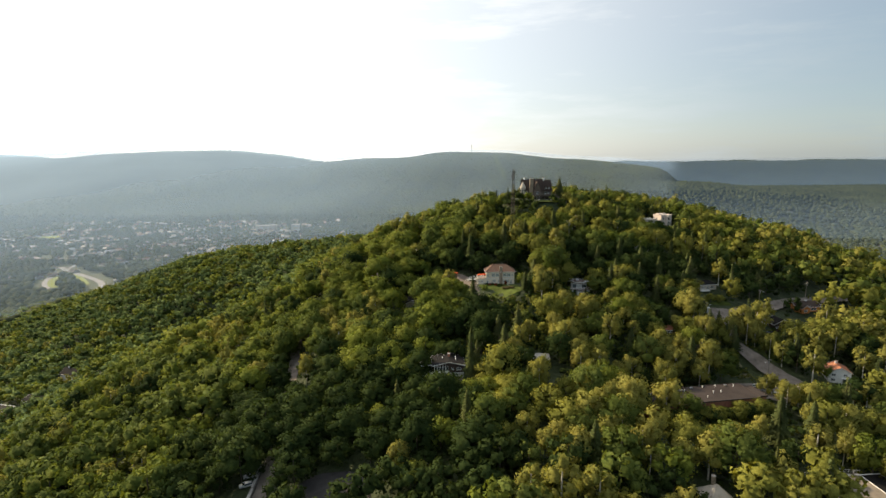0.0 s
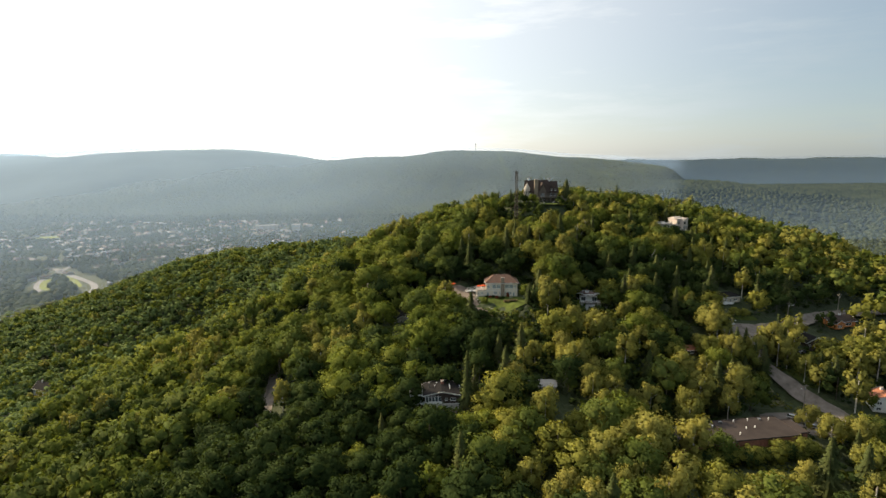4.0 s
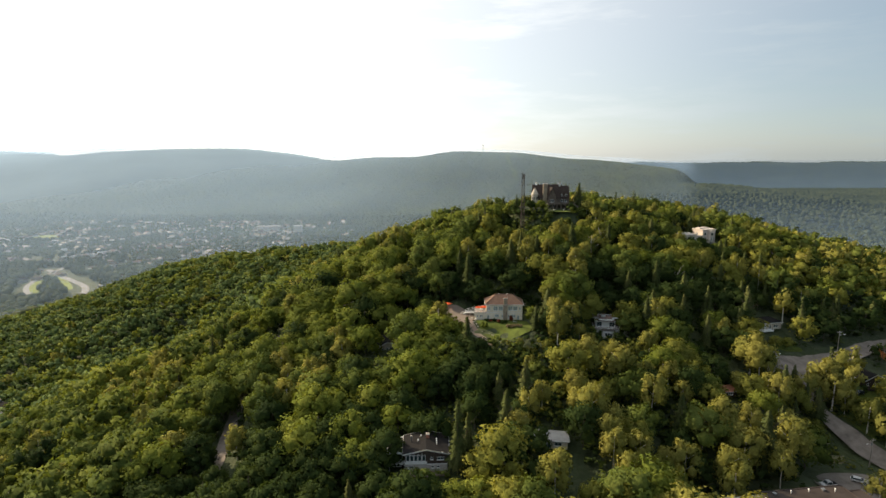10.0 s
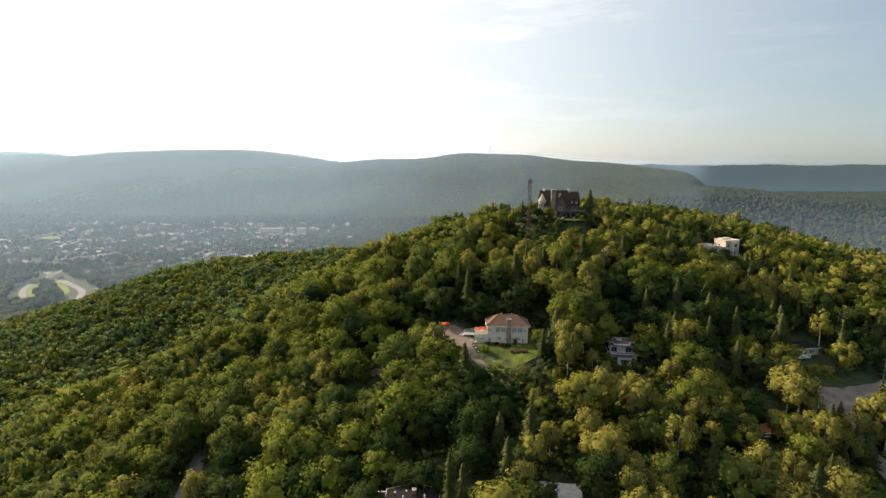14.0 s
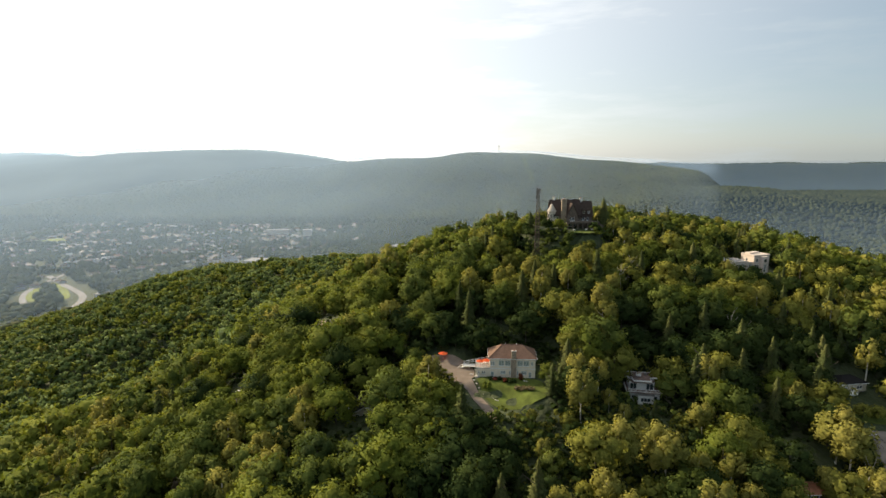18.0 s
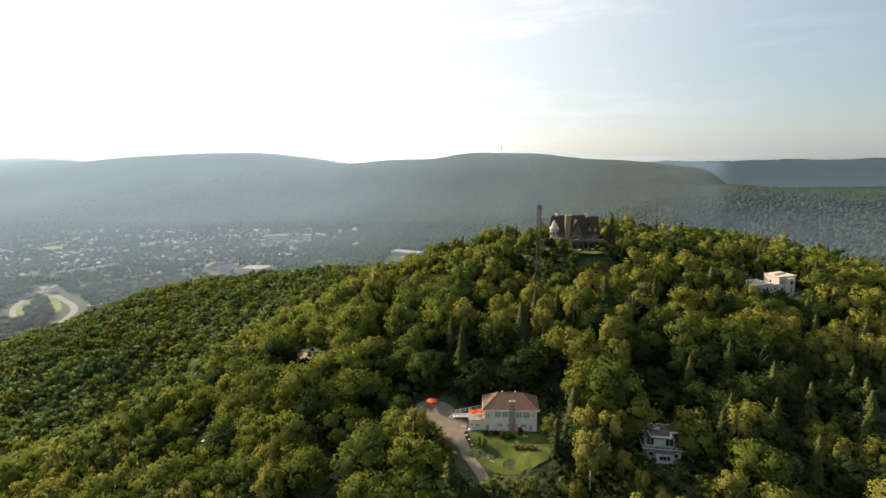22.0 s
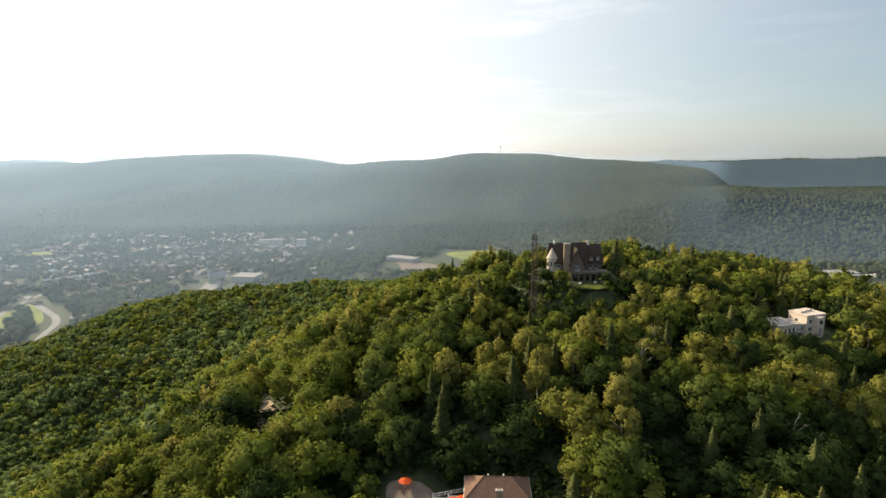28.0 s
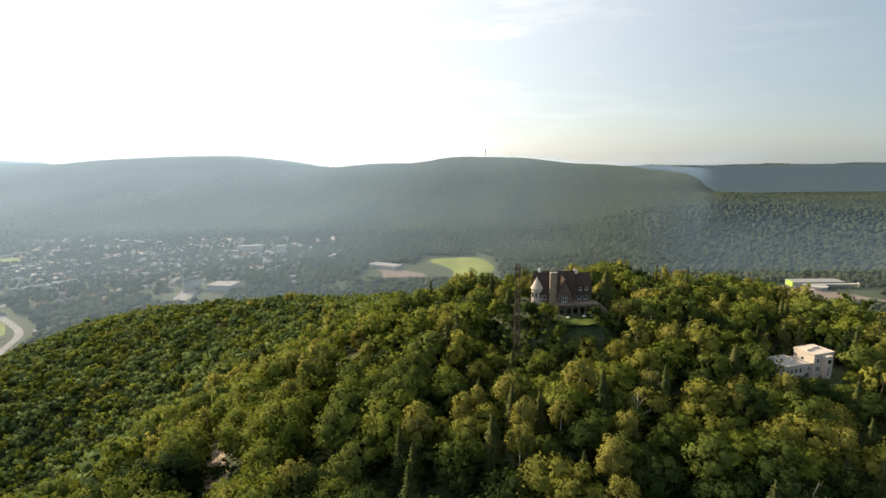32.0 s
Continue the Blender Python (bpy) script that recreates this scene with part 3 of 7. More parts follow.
KINDS = (("maple", 0, LEAF_MAPLE, 11, 18, 1.0, "mid-green broadleaf woods covering the hillside"), ("bright_maple", 0, LEAF_BRIGHT, 10, 17, 1.05, "sunlit fresh-green broadleaf trees in the hillside woods"),
         ("birch", 1, LEAF_BIRCH, 12, 18, 1.0, "yellowish-green birches and aspens in the hillside woods"), ("spruce", 2, NEEDLES, 12, 20, 1.0, "dark pointed spruces among the broadleaf trees"),
         ("dark_shade_tint", 0, LEAF_DARK_SHADE, 9, 15, 1.05, "deep-green shaded broadleaf trees in the hillside woods"), ("olive_maple", 0, LEAF_OLIVE, 10, 17, 1.0, "olive-green broadleaf trees in the hillside woods"), ("slope_maple", 0, LEAF_SLOPE_HAZED, 10, 16, 1.05, "even mid-green broadleaf trees on the long outer slope"))


def choose(x, y, r):
    birch, spruce = stands(x, y)
    kind = np.where(r.uniform(0, 1, len(x)) < np.clip(0.08 + 0.36 * spruce, 0.01, 0.40), 3, np.where(r.uniform(0, 1, len(x)) < np.clip(0.30 + 0.7 * birch, 0.04, 0.85), 2, 0))
    q = r.uniform(0, 1, len(x))
    kind = np.where((kind == 0) & (q < 0.35), 1, np.where((kind == 0) & (q > 0.80), 4, kind))
    # near slope: mostly the dark kind, which puts its shade into the leaf colour
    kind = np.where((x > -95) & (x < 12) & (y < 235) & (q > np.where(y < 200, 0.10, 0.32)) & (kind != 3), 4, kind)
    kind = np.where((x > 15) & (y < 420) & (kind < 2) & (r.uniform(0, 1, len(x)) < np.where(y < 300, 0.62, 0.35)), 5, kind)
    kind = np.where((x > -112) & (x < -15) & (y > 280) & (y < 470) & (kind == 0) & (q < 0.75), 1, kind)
    # hollows and the slope behind the houses: shade imitated by dark kinds
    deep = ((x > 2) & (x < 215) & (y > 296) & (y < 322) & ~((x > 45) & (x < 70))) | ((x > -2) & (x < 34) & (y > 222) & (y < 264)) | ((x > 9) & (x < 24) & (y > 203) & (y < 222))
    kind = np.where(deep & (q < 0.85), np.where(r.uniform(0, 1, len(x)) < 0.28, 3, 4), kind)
    slope = outer_slope(x, y)
    kind = np.where(slope & (kind != 1) & (q < 0.85), 6, kind)
    lo, hi = np.array([k[3] for k in KINDS])[kind], np.array([k[4] for k in KINDS])[kind]
    return kind, r.uniform(lo, hi) * (1 + 0.22 * waves(x, y, 70, 8.0)) * np.where((x > -80) & (x < -26) & (y > 300) & (y < 400), 1.2, 1.0) * np.where(near_line(x, y, SHOULDER, 13), 1.25, np.where(slope, 0.74, 1.0)) * np.where(((x > 13) & (x < 48) & (y > 236) & (y < 269)) | ((x > 4) & (x < 14) & (y > 262) & (y < 278)) | ((x > 52) & (x < 84) & (y > 250) & (y < 277)) | ((x > 34) & (x < 86) & (y > 356) & (y < 392)), 0.52, 1.0) * np.where((x > 46) & (x < 100) & (y > 402) & (y < 440), 0.62, 1.0) * np.where((x > 132) & (x < 166) & (y > 344) & (y < 376), 0.72, 1.0) * np.where((x > 30) & (x < 58) & (y > 366) & (y < 425), 0.62, 1.0)


def woods(x, y, kind, h, sets, r):
    for k, (name, shape, mat, _, _, wide, label) in enumerate(KINDS):
        m = kind == k
        grove(name + "_woods", label, "trees", sets[shape], x[m], y[m], h[m], mat, r, wide)


def trunks(name, label, x, y, h, mat, r):
    """Plain stems under the joined crowns."""
    a = np.linspace(0, 2 * math.pi, 5, endpoint=False)
    ring = np.stack([np.cos(a), np.sin(a), a * 0], -1)
    v = np.concatenate([ring * 0.017, ring * (0.010, 0.010, 0) + (0, 0, 0.75)])
    i = np.arange(5); j = (i + 1) % 5
    f = np.concatenate([np.stack([i, j, j + 5], -1), np.stack([i, j + 5, i + 5], -1)])
    grove(name, label, "trunks", [(v, f)], x, y, h, mat, r)


# wide crowns on the near hill, smaller ones close together on the outer slope
tx, ty = scatter(-660, 420, 40, 800, 6.9, rng)
outer = outer_slope(tx, ty)
wx, wy = scatter(-210, 420, 40, 480, 8.7, rng, 0.38)
inner = ~outer_slope(wx, wy)
tx, ty = np.concatenate([tx[outer], wx[inner]]), np.concatenate([ty[outer], wy[inner]])
bare = (np.hypot(tx - 46.5, ty - 381) < 5)
tx, ty = tx[~bare], ty[~bare]
in_view = (np.abs(tx - 10) < 0.93 * (ty + 30)) & (ground(tx, ty) > -99) & (ty > 105) & (ty < 735) & ~((ty > 505) & (tx > -20))
tx, ty = tx[in_view], ty[in_view]
tk, th = choose(tx, ty, rng)
close = (np.abs(tx - 30) < 125) & (ty < 372) & (ty > 150)
beyond = ~close & (outer_slope(tx, ty) | (tx > 210))
# the trees round the houses stand singly, each with trunk and crown
single = close & (tx > -25) & (tx < 120) & (ty > 205) & (ty < 272)
rest = close & ~single
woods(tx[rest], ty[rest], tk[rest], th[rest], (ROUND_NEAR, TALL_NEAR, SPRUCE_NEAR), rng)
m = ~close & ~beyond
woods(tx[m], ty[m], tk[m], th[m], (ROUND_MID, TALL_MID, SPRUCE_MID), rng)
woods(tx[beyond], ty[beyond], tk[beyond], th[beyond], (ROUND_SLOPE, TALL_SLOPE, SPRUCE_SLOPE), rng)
stems = rest | m
trunks("tree_trunks", "grey-brown trunks under the hillside trees", tx[stems & (tk != 2)], ty[stems & (tk != 2)], th[stems & (tk != 2)], BARK, rng)
trunks("birch_trunks", "pale trunks under the hillside birches", tx[stems & (tk == 2)], ty[stems & (tk == 2)], th[stems & (tk == 2)], BIRCH_BARK, rng)

# low growth in the gaps
ux, uy = scatter(-110, 215, 130, 420, 6.6, rng)
u = (np.abs(ux - 10) < 0.9 * (uy + 20)) & (rng.uniform(0, 1, len(ux)) < 0.75)
grove("undergrowth", "low green bushes filling the gaps between trees", "bushes", BUSH, ux[u], uy[u], rng.uniform(2.5, 6.0, u.sum()), LEAF_DARK_SHADE, rng, 1.2)
gx3 = np.concatenate([rng.uniform(-25, -16, 60), rng.uniform(34, 92, 300), rng.uniform(42, 63, 70), rng.uniform(76, 92, 30), rng.uniform(-8, 5, 20)])
gy3 = np.concatenate([rng.uniform(328, 408, 60), rng.uniform(338, 378, 300), rng.uniform(364, 390, 70), rng.uniform(376, 392, 30), rng.uniform(191, 199, 20)])
grove("garden_bushes", "bright low bushes on the cleared slope below the manor", "bushes", BUSH, gx3, gy3, rng.uniform(1.8, 5.0, 480), LEAF_MAPLE, rng, 1.2)
# ferns and saplings on the bare ground between the stands
fx, fy = rng.uniform(-62, 118, 5200), rng.uniform(225, 396, 5200)
free = ~((fx > 11) & (fx < 43) & (fy > 262) & (fy < 303)) & ~((np.abs(fx - 66) < 17) & (fy > 376)) & ~((np.abs(fx - 75) < 10) & (np.abs(fy - 288) < 9)) & ~((np.abs(fx + 22) < 10) & (np.abs(fy - 281) < 10))
free &= ~near_line(fx, fy, [(23, 262), (19, 274), (9, 287), (0, 302)], 6.5) & ~near_line(fx, fy, [(140, 253), (120, 262), (100, 272)], 3.5) & ~((fx > -8) & (fx < 18) & (fy > 282) & (fy < 304))
fx, fy = fx[free], fy[free]
fx, fy = fx[:1900], fy[:1900]
grove("understory", "dark ferns and saplings on the woodland floor", "bushes", UNDER, fx, fy, rng.uniform(1.6, 4.0, len(fx)), LEAF_DARK_SHADE, rng, 1.5)
# bushes on the open ground below the cream house and the villa
hx3, hy3 = rng.uniform(-14, 92, 1300), rng.uniform(222, 312, 1300)
garden = (hx3 > 13) & (hx3 < 42.5) & (hy3 > 267 - 0.4 * np.minimum(hx3 - 23, 0)) & (hy3 < 300) | near_line(hx3, hy3, [(19, 272), (14, 284), (8, 293), (2, 300), (13, 294)], 5.0) | (np.abs(hx3 - 74) < 9.5) & (np.abs(hy3 - 288) < 8.5) | (hx3 > -9) & (hx3 < 14) & (hy3 > 296)
hx3, hy3 = hx3[~garden], hy3[~garden]
# behind the house every bush is dark: the shade there is in its colour
painted_dim = hy3 > 297
grove("shade_tinted_scrub", "shrubs behind the cream house, coloured dark to stand for shade", "bushes", BUSH, hx3[painted_dim], hy3[painted_dim], rng.uniform(2.0, 5.0, painted_dim.sum()), LEAF_DARK_SHADE, rng, 1.2)
hx3, hy3 = hx3[~painted_dim], hy3[~painted_dim]
for leaf, part_of in ((LEAF_DARK_SHADE, 0), (LEAF_MAPLE, 1), (LEAF_OLIVE, 2)):
    pick = np.arange(len(hx3)) % 3 == part_of
    grove("garden_scrub", "leafy shrubs and saplings below the terraced gardens", "bushes", BUSH, hx3[pick], hy3[pick], rng.uniform(1.5, 4.8, pick.sum()), leaf, rng, 1.1)
# rough grass and scrub beside the road, the car park and the hall
sx, sy = rng.uniform(76, 172, 2600), rng.uniform(172, 275, 2600)
scrub = (near_line(sx, sy, ROADS[1][0], 17) & ~near_line(sx, sy, ROADS[1][0], 5.2) & (sx < 152) & ~((np.hypot(sx - 134, sy - 217) < 13))) | ((sy < 186 + 0.16 * (sx - 76)) & (sx < 128) & (sy < 182 + 0.16 * (sx - 76)))
grove("roadside_scrub", "rough tufts of grass and low scrub beside the road", "bushes", BUSH, sx[scrub], sy[scrub], rng.uniform(0.7, 2.6, scrub.sum()), LEAF_OLIVE, rng, 1.3)

TRUNK_MESH = [mesh_of("trunk", *trunk_mesh(rng, 1.0, 0.016), [BARK]) for _ in range(3)] + [mesh_of("trunk", *trunk_mesh(rng, 1.0, 0.012), [BIRCH_BARK]) for _ in range(3)]
CROWN_MESH = [[mesh_of("crown", t[0], t[1], [mat], True, t[2]) for t in (ROUND_NEAR, TALL_NEAR, SPRUCE_NEAR)[shape]] for _, shape, mat, *_ in KINDS]
TREE_WORDS = ("round-crowned maple with mid-green leaves on the slope", "round-crowned maple with fresh sunlit green leaves", "slender birch with yellowish leaves and pale trunk", "tall dark spruce with drooping boughs", "deep-green broadleaf tree, its dark leaf colour partly standing for shade", "round-crowned tree with olive-green leaves", "round-crowned maple with mid-green leaves on the slope")


def tree(kind, x, y, h, r, label="", wide=1.0):
    name = ("maple_tree", "maple_tree", "birch_tree", "spruce_tree", "broadleaf_tree", "maple_tree", "maple_tree")[kind]
    t = new(name)
    t.matrix_basis = pose(x, y, gz(x, y) - 0.25, 0, 0, r.uniform(0, 360)) @ Matrix.Diagonal((h * wide, h * wide, h, 1))
    tagged(t, label or TREE_WORDS[kind], "tree", "trees round the houses")
    trunk = new("trunk", TRUNK_MESH[r.integers(0, 3) + (3 if kind == 2 else 0)])
    crown = new("crown", CROWN_MESH[kind][r.integers(0, len(CROWN_MESH[kind]))])
    trunk.parent = crown.parent = t
    return t


def gz(x, y):
    return float(ground(x, y))


for x, y, k, h in zip(tx[single], ty[single], tk[single], th[single]):
    tree(k, x, y, h, rng)
# trees that mark their spots
for k, x, y, h, w, label in (
        (3, 8.6, 202.0, 24, 0.8, "tall dark spruce close beside the lodge"), (3, 60.5, 285.0, 9, 1.2, "grey-green spruce hiding the villa corner"), (3, 89.0, 284.0, 16, 1.2, "tall spruce between villa and parked car"),
        (3, 92.5, 287.5, 18, 1.1, "tall thin spruce behind the villa"), (3, 97.0, 282.0, 13, 1.2, "dark spruce beside the shaded drive"), (3, 71.5, 269.5, 8, 1.2, "young spruce below the villa"), (1, 40.6, 284.0, 9, 0.8, "small round tree beside the lawn"),
        (3, 40.6, 276.5, 9, 1.3, "dark narrow conifer at the lawn edge"), (3, 48.0, 291.0, 15, 1.2, "broad spruce behind the round tree"), (3, 51.5, 286.0, 13, 1.2, "broad spruce near the lawn"), (3, 135.5, 248.0, 13, 1.0, "spruce at the bend of the road"),
        (3, 129.0, 259.5, 15, 1.0, "tall spruce above the road bend"), (3, 131.5, 263.0, 13, 1.0, "spruce by the garage"), (3, 147.5, 256.0, 14, 1.0, "dark spruce inside the road bend"), (3, 151.0, 259.0, 12, 1.0, "dark spruce inside the road bend"),
        (3, 154.0, 262.0, 13, 1.0, "dark spruce by the cabin drive"), (3, 166.0, 240.0, 13, 1.0, "dark spruce before the red roof"), (2, 89.5, 209.5, 16, 0.9, "tall birch with a long white stem"), (2, 92.0, 210.0, 15, 0.9, "tall birch with a long white stem"),
        (2, 31.0, 222.5, 15, 0.8, "birch with a bare white stem above the shed"), (3, 84.0, 402.0, 18, 1.3, "tall pine beside the manor"), (4, 52.5, 388.0, 7, 1.1, "bushy tree before the manor turret"), (1, 57.5, 386.0, 6.5, 1.1, "bright bushy tree before the manor"),
        (3, 44.0, 372.0, 9, 1.2, "bluish spruce below the manor garden"), (4, 90.0, 391.0, 9, 1.2, "clipped round tree on the manor terrace side"), (3, 170.0, 372.0, 14, 1.1, "spruce at one corner of the white house"), (3, 142.0, 396.0, 15, 1.0, "dark pine behind the white house wing"),
        (1, 5.5, 269.5, 12, 1.1, "bright rounded maple below the driveway"), (1, -0.5, 266.0, 13, 1.0, "bright rounded maple below the driveway"), (4, -3.0, 284.0, 9, 1.0, "dark bushy tree beside the driveway"), (1, 4.5, 276.0, 8, 1.1, "bright bushy tree below the driveway"), (4, -6.5, 291.0, 11, 1.0, "dark bushy tree at the driveway edge"), (5, 8.5, 279.5, 6, 1.1, "low olive bush tree beside the driveway"), (3, 41.5, 281.0, 10, 1.5, "dense dark conifer beside the lawn"), (3, 43.5, 277.5, 11, 1.4, "dense dark conifer beside the lawn"),
        (5, 51.0, 297.0, 15, 0.9, "tall olive tree beside the cream house garden"), (1, 56.0, 301.0, 16, 0.9, "tall broad tree with fresh green leaves"), (2, 60.5, 295.5, 14, 1.0, "tall birch between house and villa"), (5, 53.0, 309.0, 18, 1.0, "tall broad tree with olive leaves"), (2, 63.0, 306.0, 18, 1.0, "tall birch between house and villa"),
        (3, 139.0, 246.5, 14, 1.1, "spruce hiding the road"), (2, 137.0, 251.5, 14, 0.9, "birch hiding the road"), (3, 135.5, 256.0, 14, 1.1, "spruce hiding the road"), (5, 146.5, 287.5, 6, 1.1, "low bushy tree on the bungalow lawn"), (5, 152.0, 288.5, 5, 1.2, "low bushy tree on the bungalow lawn"),
        (3, 135.0, 292.0, 19, 1.1, "tall spruce shading the bungalow"), (3, 138.5, 297.5, 19, 1.1, "tall spruce shading the bungalow"), (3, 131.0, 288.0, 17, 1.1, "tall spruce above the garage"), (3, 142.0, 305.0, 18, 1.1, "tall spruce behind the bungalow"), (3, 127.5, 241.0, 15, 1.1, "spruce before the road bend"), (3, 130.5, 238.5, 14, 1.1, "spruce before the road bend"), (2, 124.0, 245.0, 15, 1.0, "birch before the road bend"), (5, 131.0, 246.5, 12, 0.9, "leafy tree screening the road bend"), (2, 127.5, 250.0, 14, 0.9, "birch screening the road bend"), (5, 134.5, 241.5, 10, 0.9, "small leafy tree on the dry verge"), (2, 150.5, 249.0, 12, 0.9, "birch inside the road bend"),
        (5, 154.5, 246.0, 12, 0.9, "leafy tree inside the road bend"), (1, 141.5, 206.5, 9, 1.0, "fresh green tree overhanging the parked cars"), (3, 146.5, 399.0, 14, 1.0, "dark pine behind the white house wing")):
    tree(k, x, y, h, rng, label, w)
for i in range(20):
    tree(5 if i % 3 else 4, 76 + 2.5 * i + rng.uniform(-0.8, 0.8), 180.4 + 0.42 * i + rng.uniform(-1.2, 1.2), rng.uniform(5.5, 7.8), rng, "small leafy tree screening the front of the hall", 1.2)


# young trees on the slope below the manor lawn and round the white house
for x, y in ((56, 369), (61, 372), (66, 368), (71, 371), (76, 367), (81, 371), (86, 375), (90, 381), (58, 362), (64, 360), (70, 362), (77, 360), (83, 364), (52, 364), (46, 360), (38, 372), (37, 380), (40, 388)):
    tree((1, 0, 5, 4, 3)[int(x + y) % 5], x + rng.uniform(-1, 1), y + rng.uniform(-1, 1), rng.uniform(9.0, 12.5) if 55 < x < 88 and y > 365 else rng.uniform(6, 9), rng, "young tree on the slope below the manor", 0.95)
for x, y in ((146, 366), (151, 364), (156, 365), (161, 367), (166, 369), (170, 375), (169, 365), (162, 360), (155, 358), (148, 358), (141, 361), (136, 366), (163, 372)):
    tree((5, 0, 4, 1)[int(x + y) % 4], x + rng.uniform(-1, 1), y + rng.uniform(-1, 1), rng.uniform(4.5, 6.5) if y > 362 else rng.uniform(10, 13), rng, "leafy tree close to the white house", 1.2)


for x, y in ((50, 379), (53, 382), (50, 386), (55, 378), (59, 377), (47, 389), (43, 384), (52, 390), (44, 392), (49, 375), (54, 374), (38, 398), (43, 396), (40, 404), (46, 402), (36, 392), (42, 407), (48, 396), (45, 411)):
    tree((0, 4, 1)[int(x + y) % 3], x, y, rng.uniform(3.2, 5.0), rng, "low bushy tree on the knoll beside the mast", 1.4)


for x, y in ((66, 375.5), (69, 374.5), (72, 376), (75, 375), (78, 376), (80, 373.5), (72, 372.5), (83, 377), (62, 375)):
    tree((0, 4)[int(x) % 2], x, y, rng.uniform(5.0, 6.5), rng, "low bushy tree below the manor lawn", 1.2)
# mostly dark-leaved trees, so the colour carries the shade behind the drive
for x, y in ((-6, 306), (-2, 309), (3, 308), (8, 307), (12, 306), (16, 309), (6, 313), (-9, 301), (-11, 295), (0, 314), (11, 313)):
    tree((4, 3, 4)[int(x) % 3], x, y, rng.uniform(5.0, 9.0), rng, "deep-green tree behind the drive, broadleaf ones coloured dark for shade", 1.2)
# the clump of tall maples below the drive, shade coloured into its right side
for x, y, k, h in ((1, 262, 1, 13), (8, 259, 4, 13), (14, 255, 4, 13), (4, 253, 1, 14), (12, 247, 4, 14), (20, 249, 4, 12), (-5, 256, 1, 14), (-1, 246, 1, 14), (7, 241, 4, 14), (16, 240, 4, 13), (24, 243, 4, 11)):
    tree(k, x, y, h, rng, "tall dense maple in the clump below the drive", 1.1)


def bare_tree(x, y, h, label):
    t = new("dead_tree")
    t.matrix_basis = pose(x, y, gz(x, y) - 0.2, 0, 0, rng.uniform(0, 360)) @ Matrix.Diagonal((h, h, h, 1))
    tagged(t, label, "tree", "dead trees")
    trunk = new("trunk", mesh_of("trunk", *trunk_mesh(rng, 1.0, 0.014, 2), [DEAD_WOOD])); trunk.parent = t
    for i in range(9):
        a, z = 2.4 * i + rng.uniform(0, 1), 0.35 + 0.055 * i
        p, q = np.array([0, 0, z]), np.array([math.cos(a) * (0.28 - 0.018 * i), math.sin(a) * (0.28 - 0.018 * i), z + rng.uniform(0.12, 0.25)])
        b = bpy.data.meshes.new("branch")
        bm = bmesh.new()
        mid = (p + q) / 2 + np.array([0, 0, -0.03])
        for s0, s1, ra, rb in ((p, mid, 0.006, 0.004), (mid, q, 0.004, 0.0015), (mid, q + np.array([0.05, -0.06, 0.03]), 0.003, 0.001)):
            s0, s1 = Vector(s0), Vector(s1)
            bmesh.ops.create_cone(bm, cap_ends=False, segments=5, radius1=ra, radius2=rb, depth=(s1 - s0).length, matrix=Matrix.Translation((s0 + s1) / 2) @ (s1 - s0).to_track_quat("Z", "Y").to_matrix().to_4x4())
        bm.to_mesh(b); bm.free()
        b.materials.append(DEAD_WOOD)
        br = new("branch", b); br.parent = t


for x, y, h in ((23.7, 205.0, 12), (113.5, 314.5, 15), (118.0, 312.0, 13), (47.5, 271.5, 10), (126.0, 254.0, 12), (78.0, 340.0, 15), (86.0, 352.0, 14)):
    bare_tree(x, y, h, "bleached leafless tree standing among green ones")

# the same woods go on down the slope behind the start
bx, by = scatter(-180, 210, -80, 110, 9.0, rng)
grove("lower_woods", "mid-green broadleaf woods on the lower slope", "trees", BUSH, bx, by, rng.uniform(9, 15, len(bx)), LEAF_MAPLE, rng, 1.0)

# the valley's woods and those on the mountain slopes
vx, vy = scatter(-1700, 1900, 400, 1800, 11.4, rng)
m = (np.abs(vx) < 0.95 * vy) & ((vy > 640) | (vx < -460)) & ((ground(vx, vy) < -60) | (vy > 950)) & ((waves(vx, vy, 300, 6.0) > -0.2) | (rng.uniform(0, 1, len(vx)) < 0.45))
vx, vy = vx[m], vy[m]
open_land = (vx > -80) & (vx < 95) & (vy > 1190) & (vy < 1440) | (vx > -190) & (vx < -40) & (vy > 1180) & (vy < 1345) | (vx > 540) & (vx < 715) & (vy > 1010) & (vy < 1160) | (vx > -1130) & (vx < -1025) & (vy > 1375) & (vy < 1450) | (vx > -510) & (vx < -385) & (vy > 1030) & (vy < 1190)
open_land |= near_line(vx, vy, [(-760, 1010), (-700, 960), (-640, 915), (-600, 885), (-575, 850), (-560, 810), (-535, 770)], 20) | near_line(vx, vy, [(-735, 1000), (-720, 930), (-690, 870), (-640, 820)], 16)
vx, vy = vx[~open_land], vy[~open_land]
town = (waves(vx, vy, 330, 2.0) * 0.35 + ease(-1350, -1150, vx) - ease(-620, -250, vx) + ease(980, 1120, vy) - ease(1600, 1800, vy) > 1.35)
thin = ~town | (rng.uniform(0, 1, len(town)) < 0.8)
vx, vy, town = vx[thin], vy[thin], town[thin]
grove("valley_woods", "hazy green broadleaf trees across the valley floor", "trees", ROUND_FAR, vx, vy, rng.uniform(8, 15, len(vx)) * np.where(town, 0.75, 1.0), LEAF_FAR, rng, 1.05)
vx, vy = scatter(-3300, 3400, 1800, 4350, 15.8, rng)
m = (np.abs(vx) < 0.97 * vy) & ((vy < 3330) | (vx > 900))
vx, vy = vx[m], vy[m]
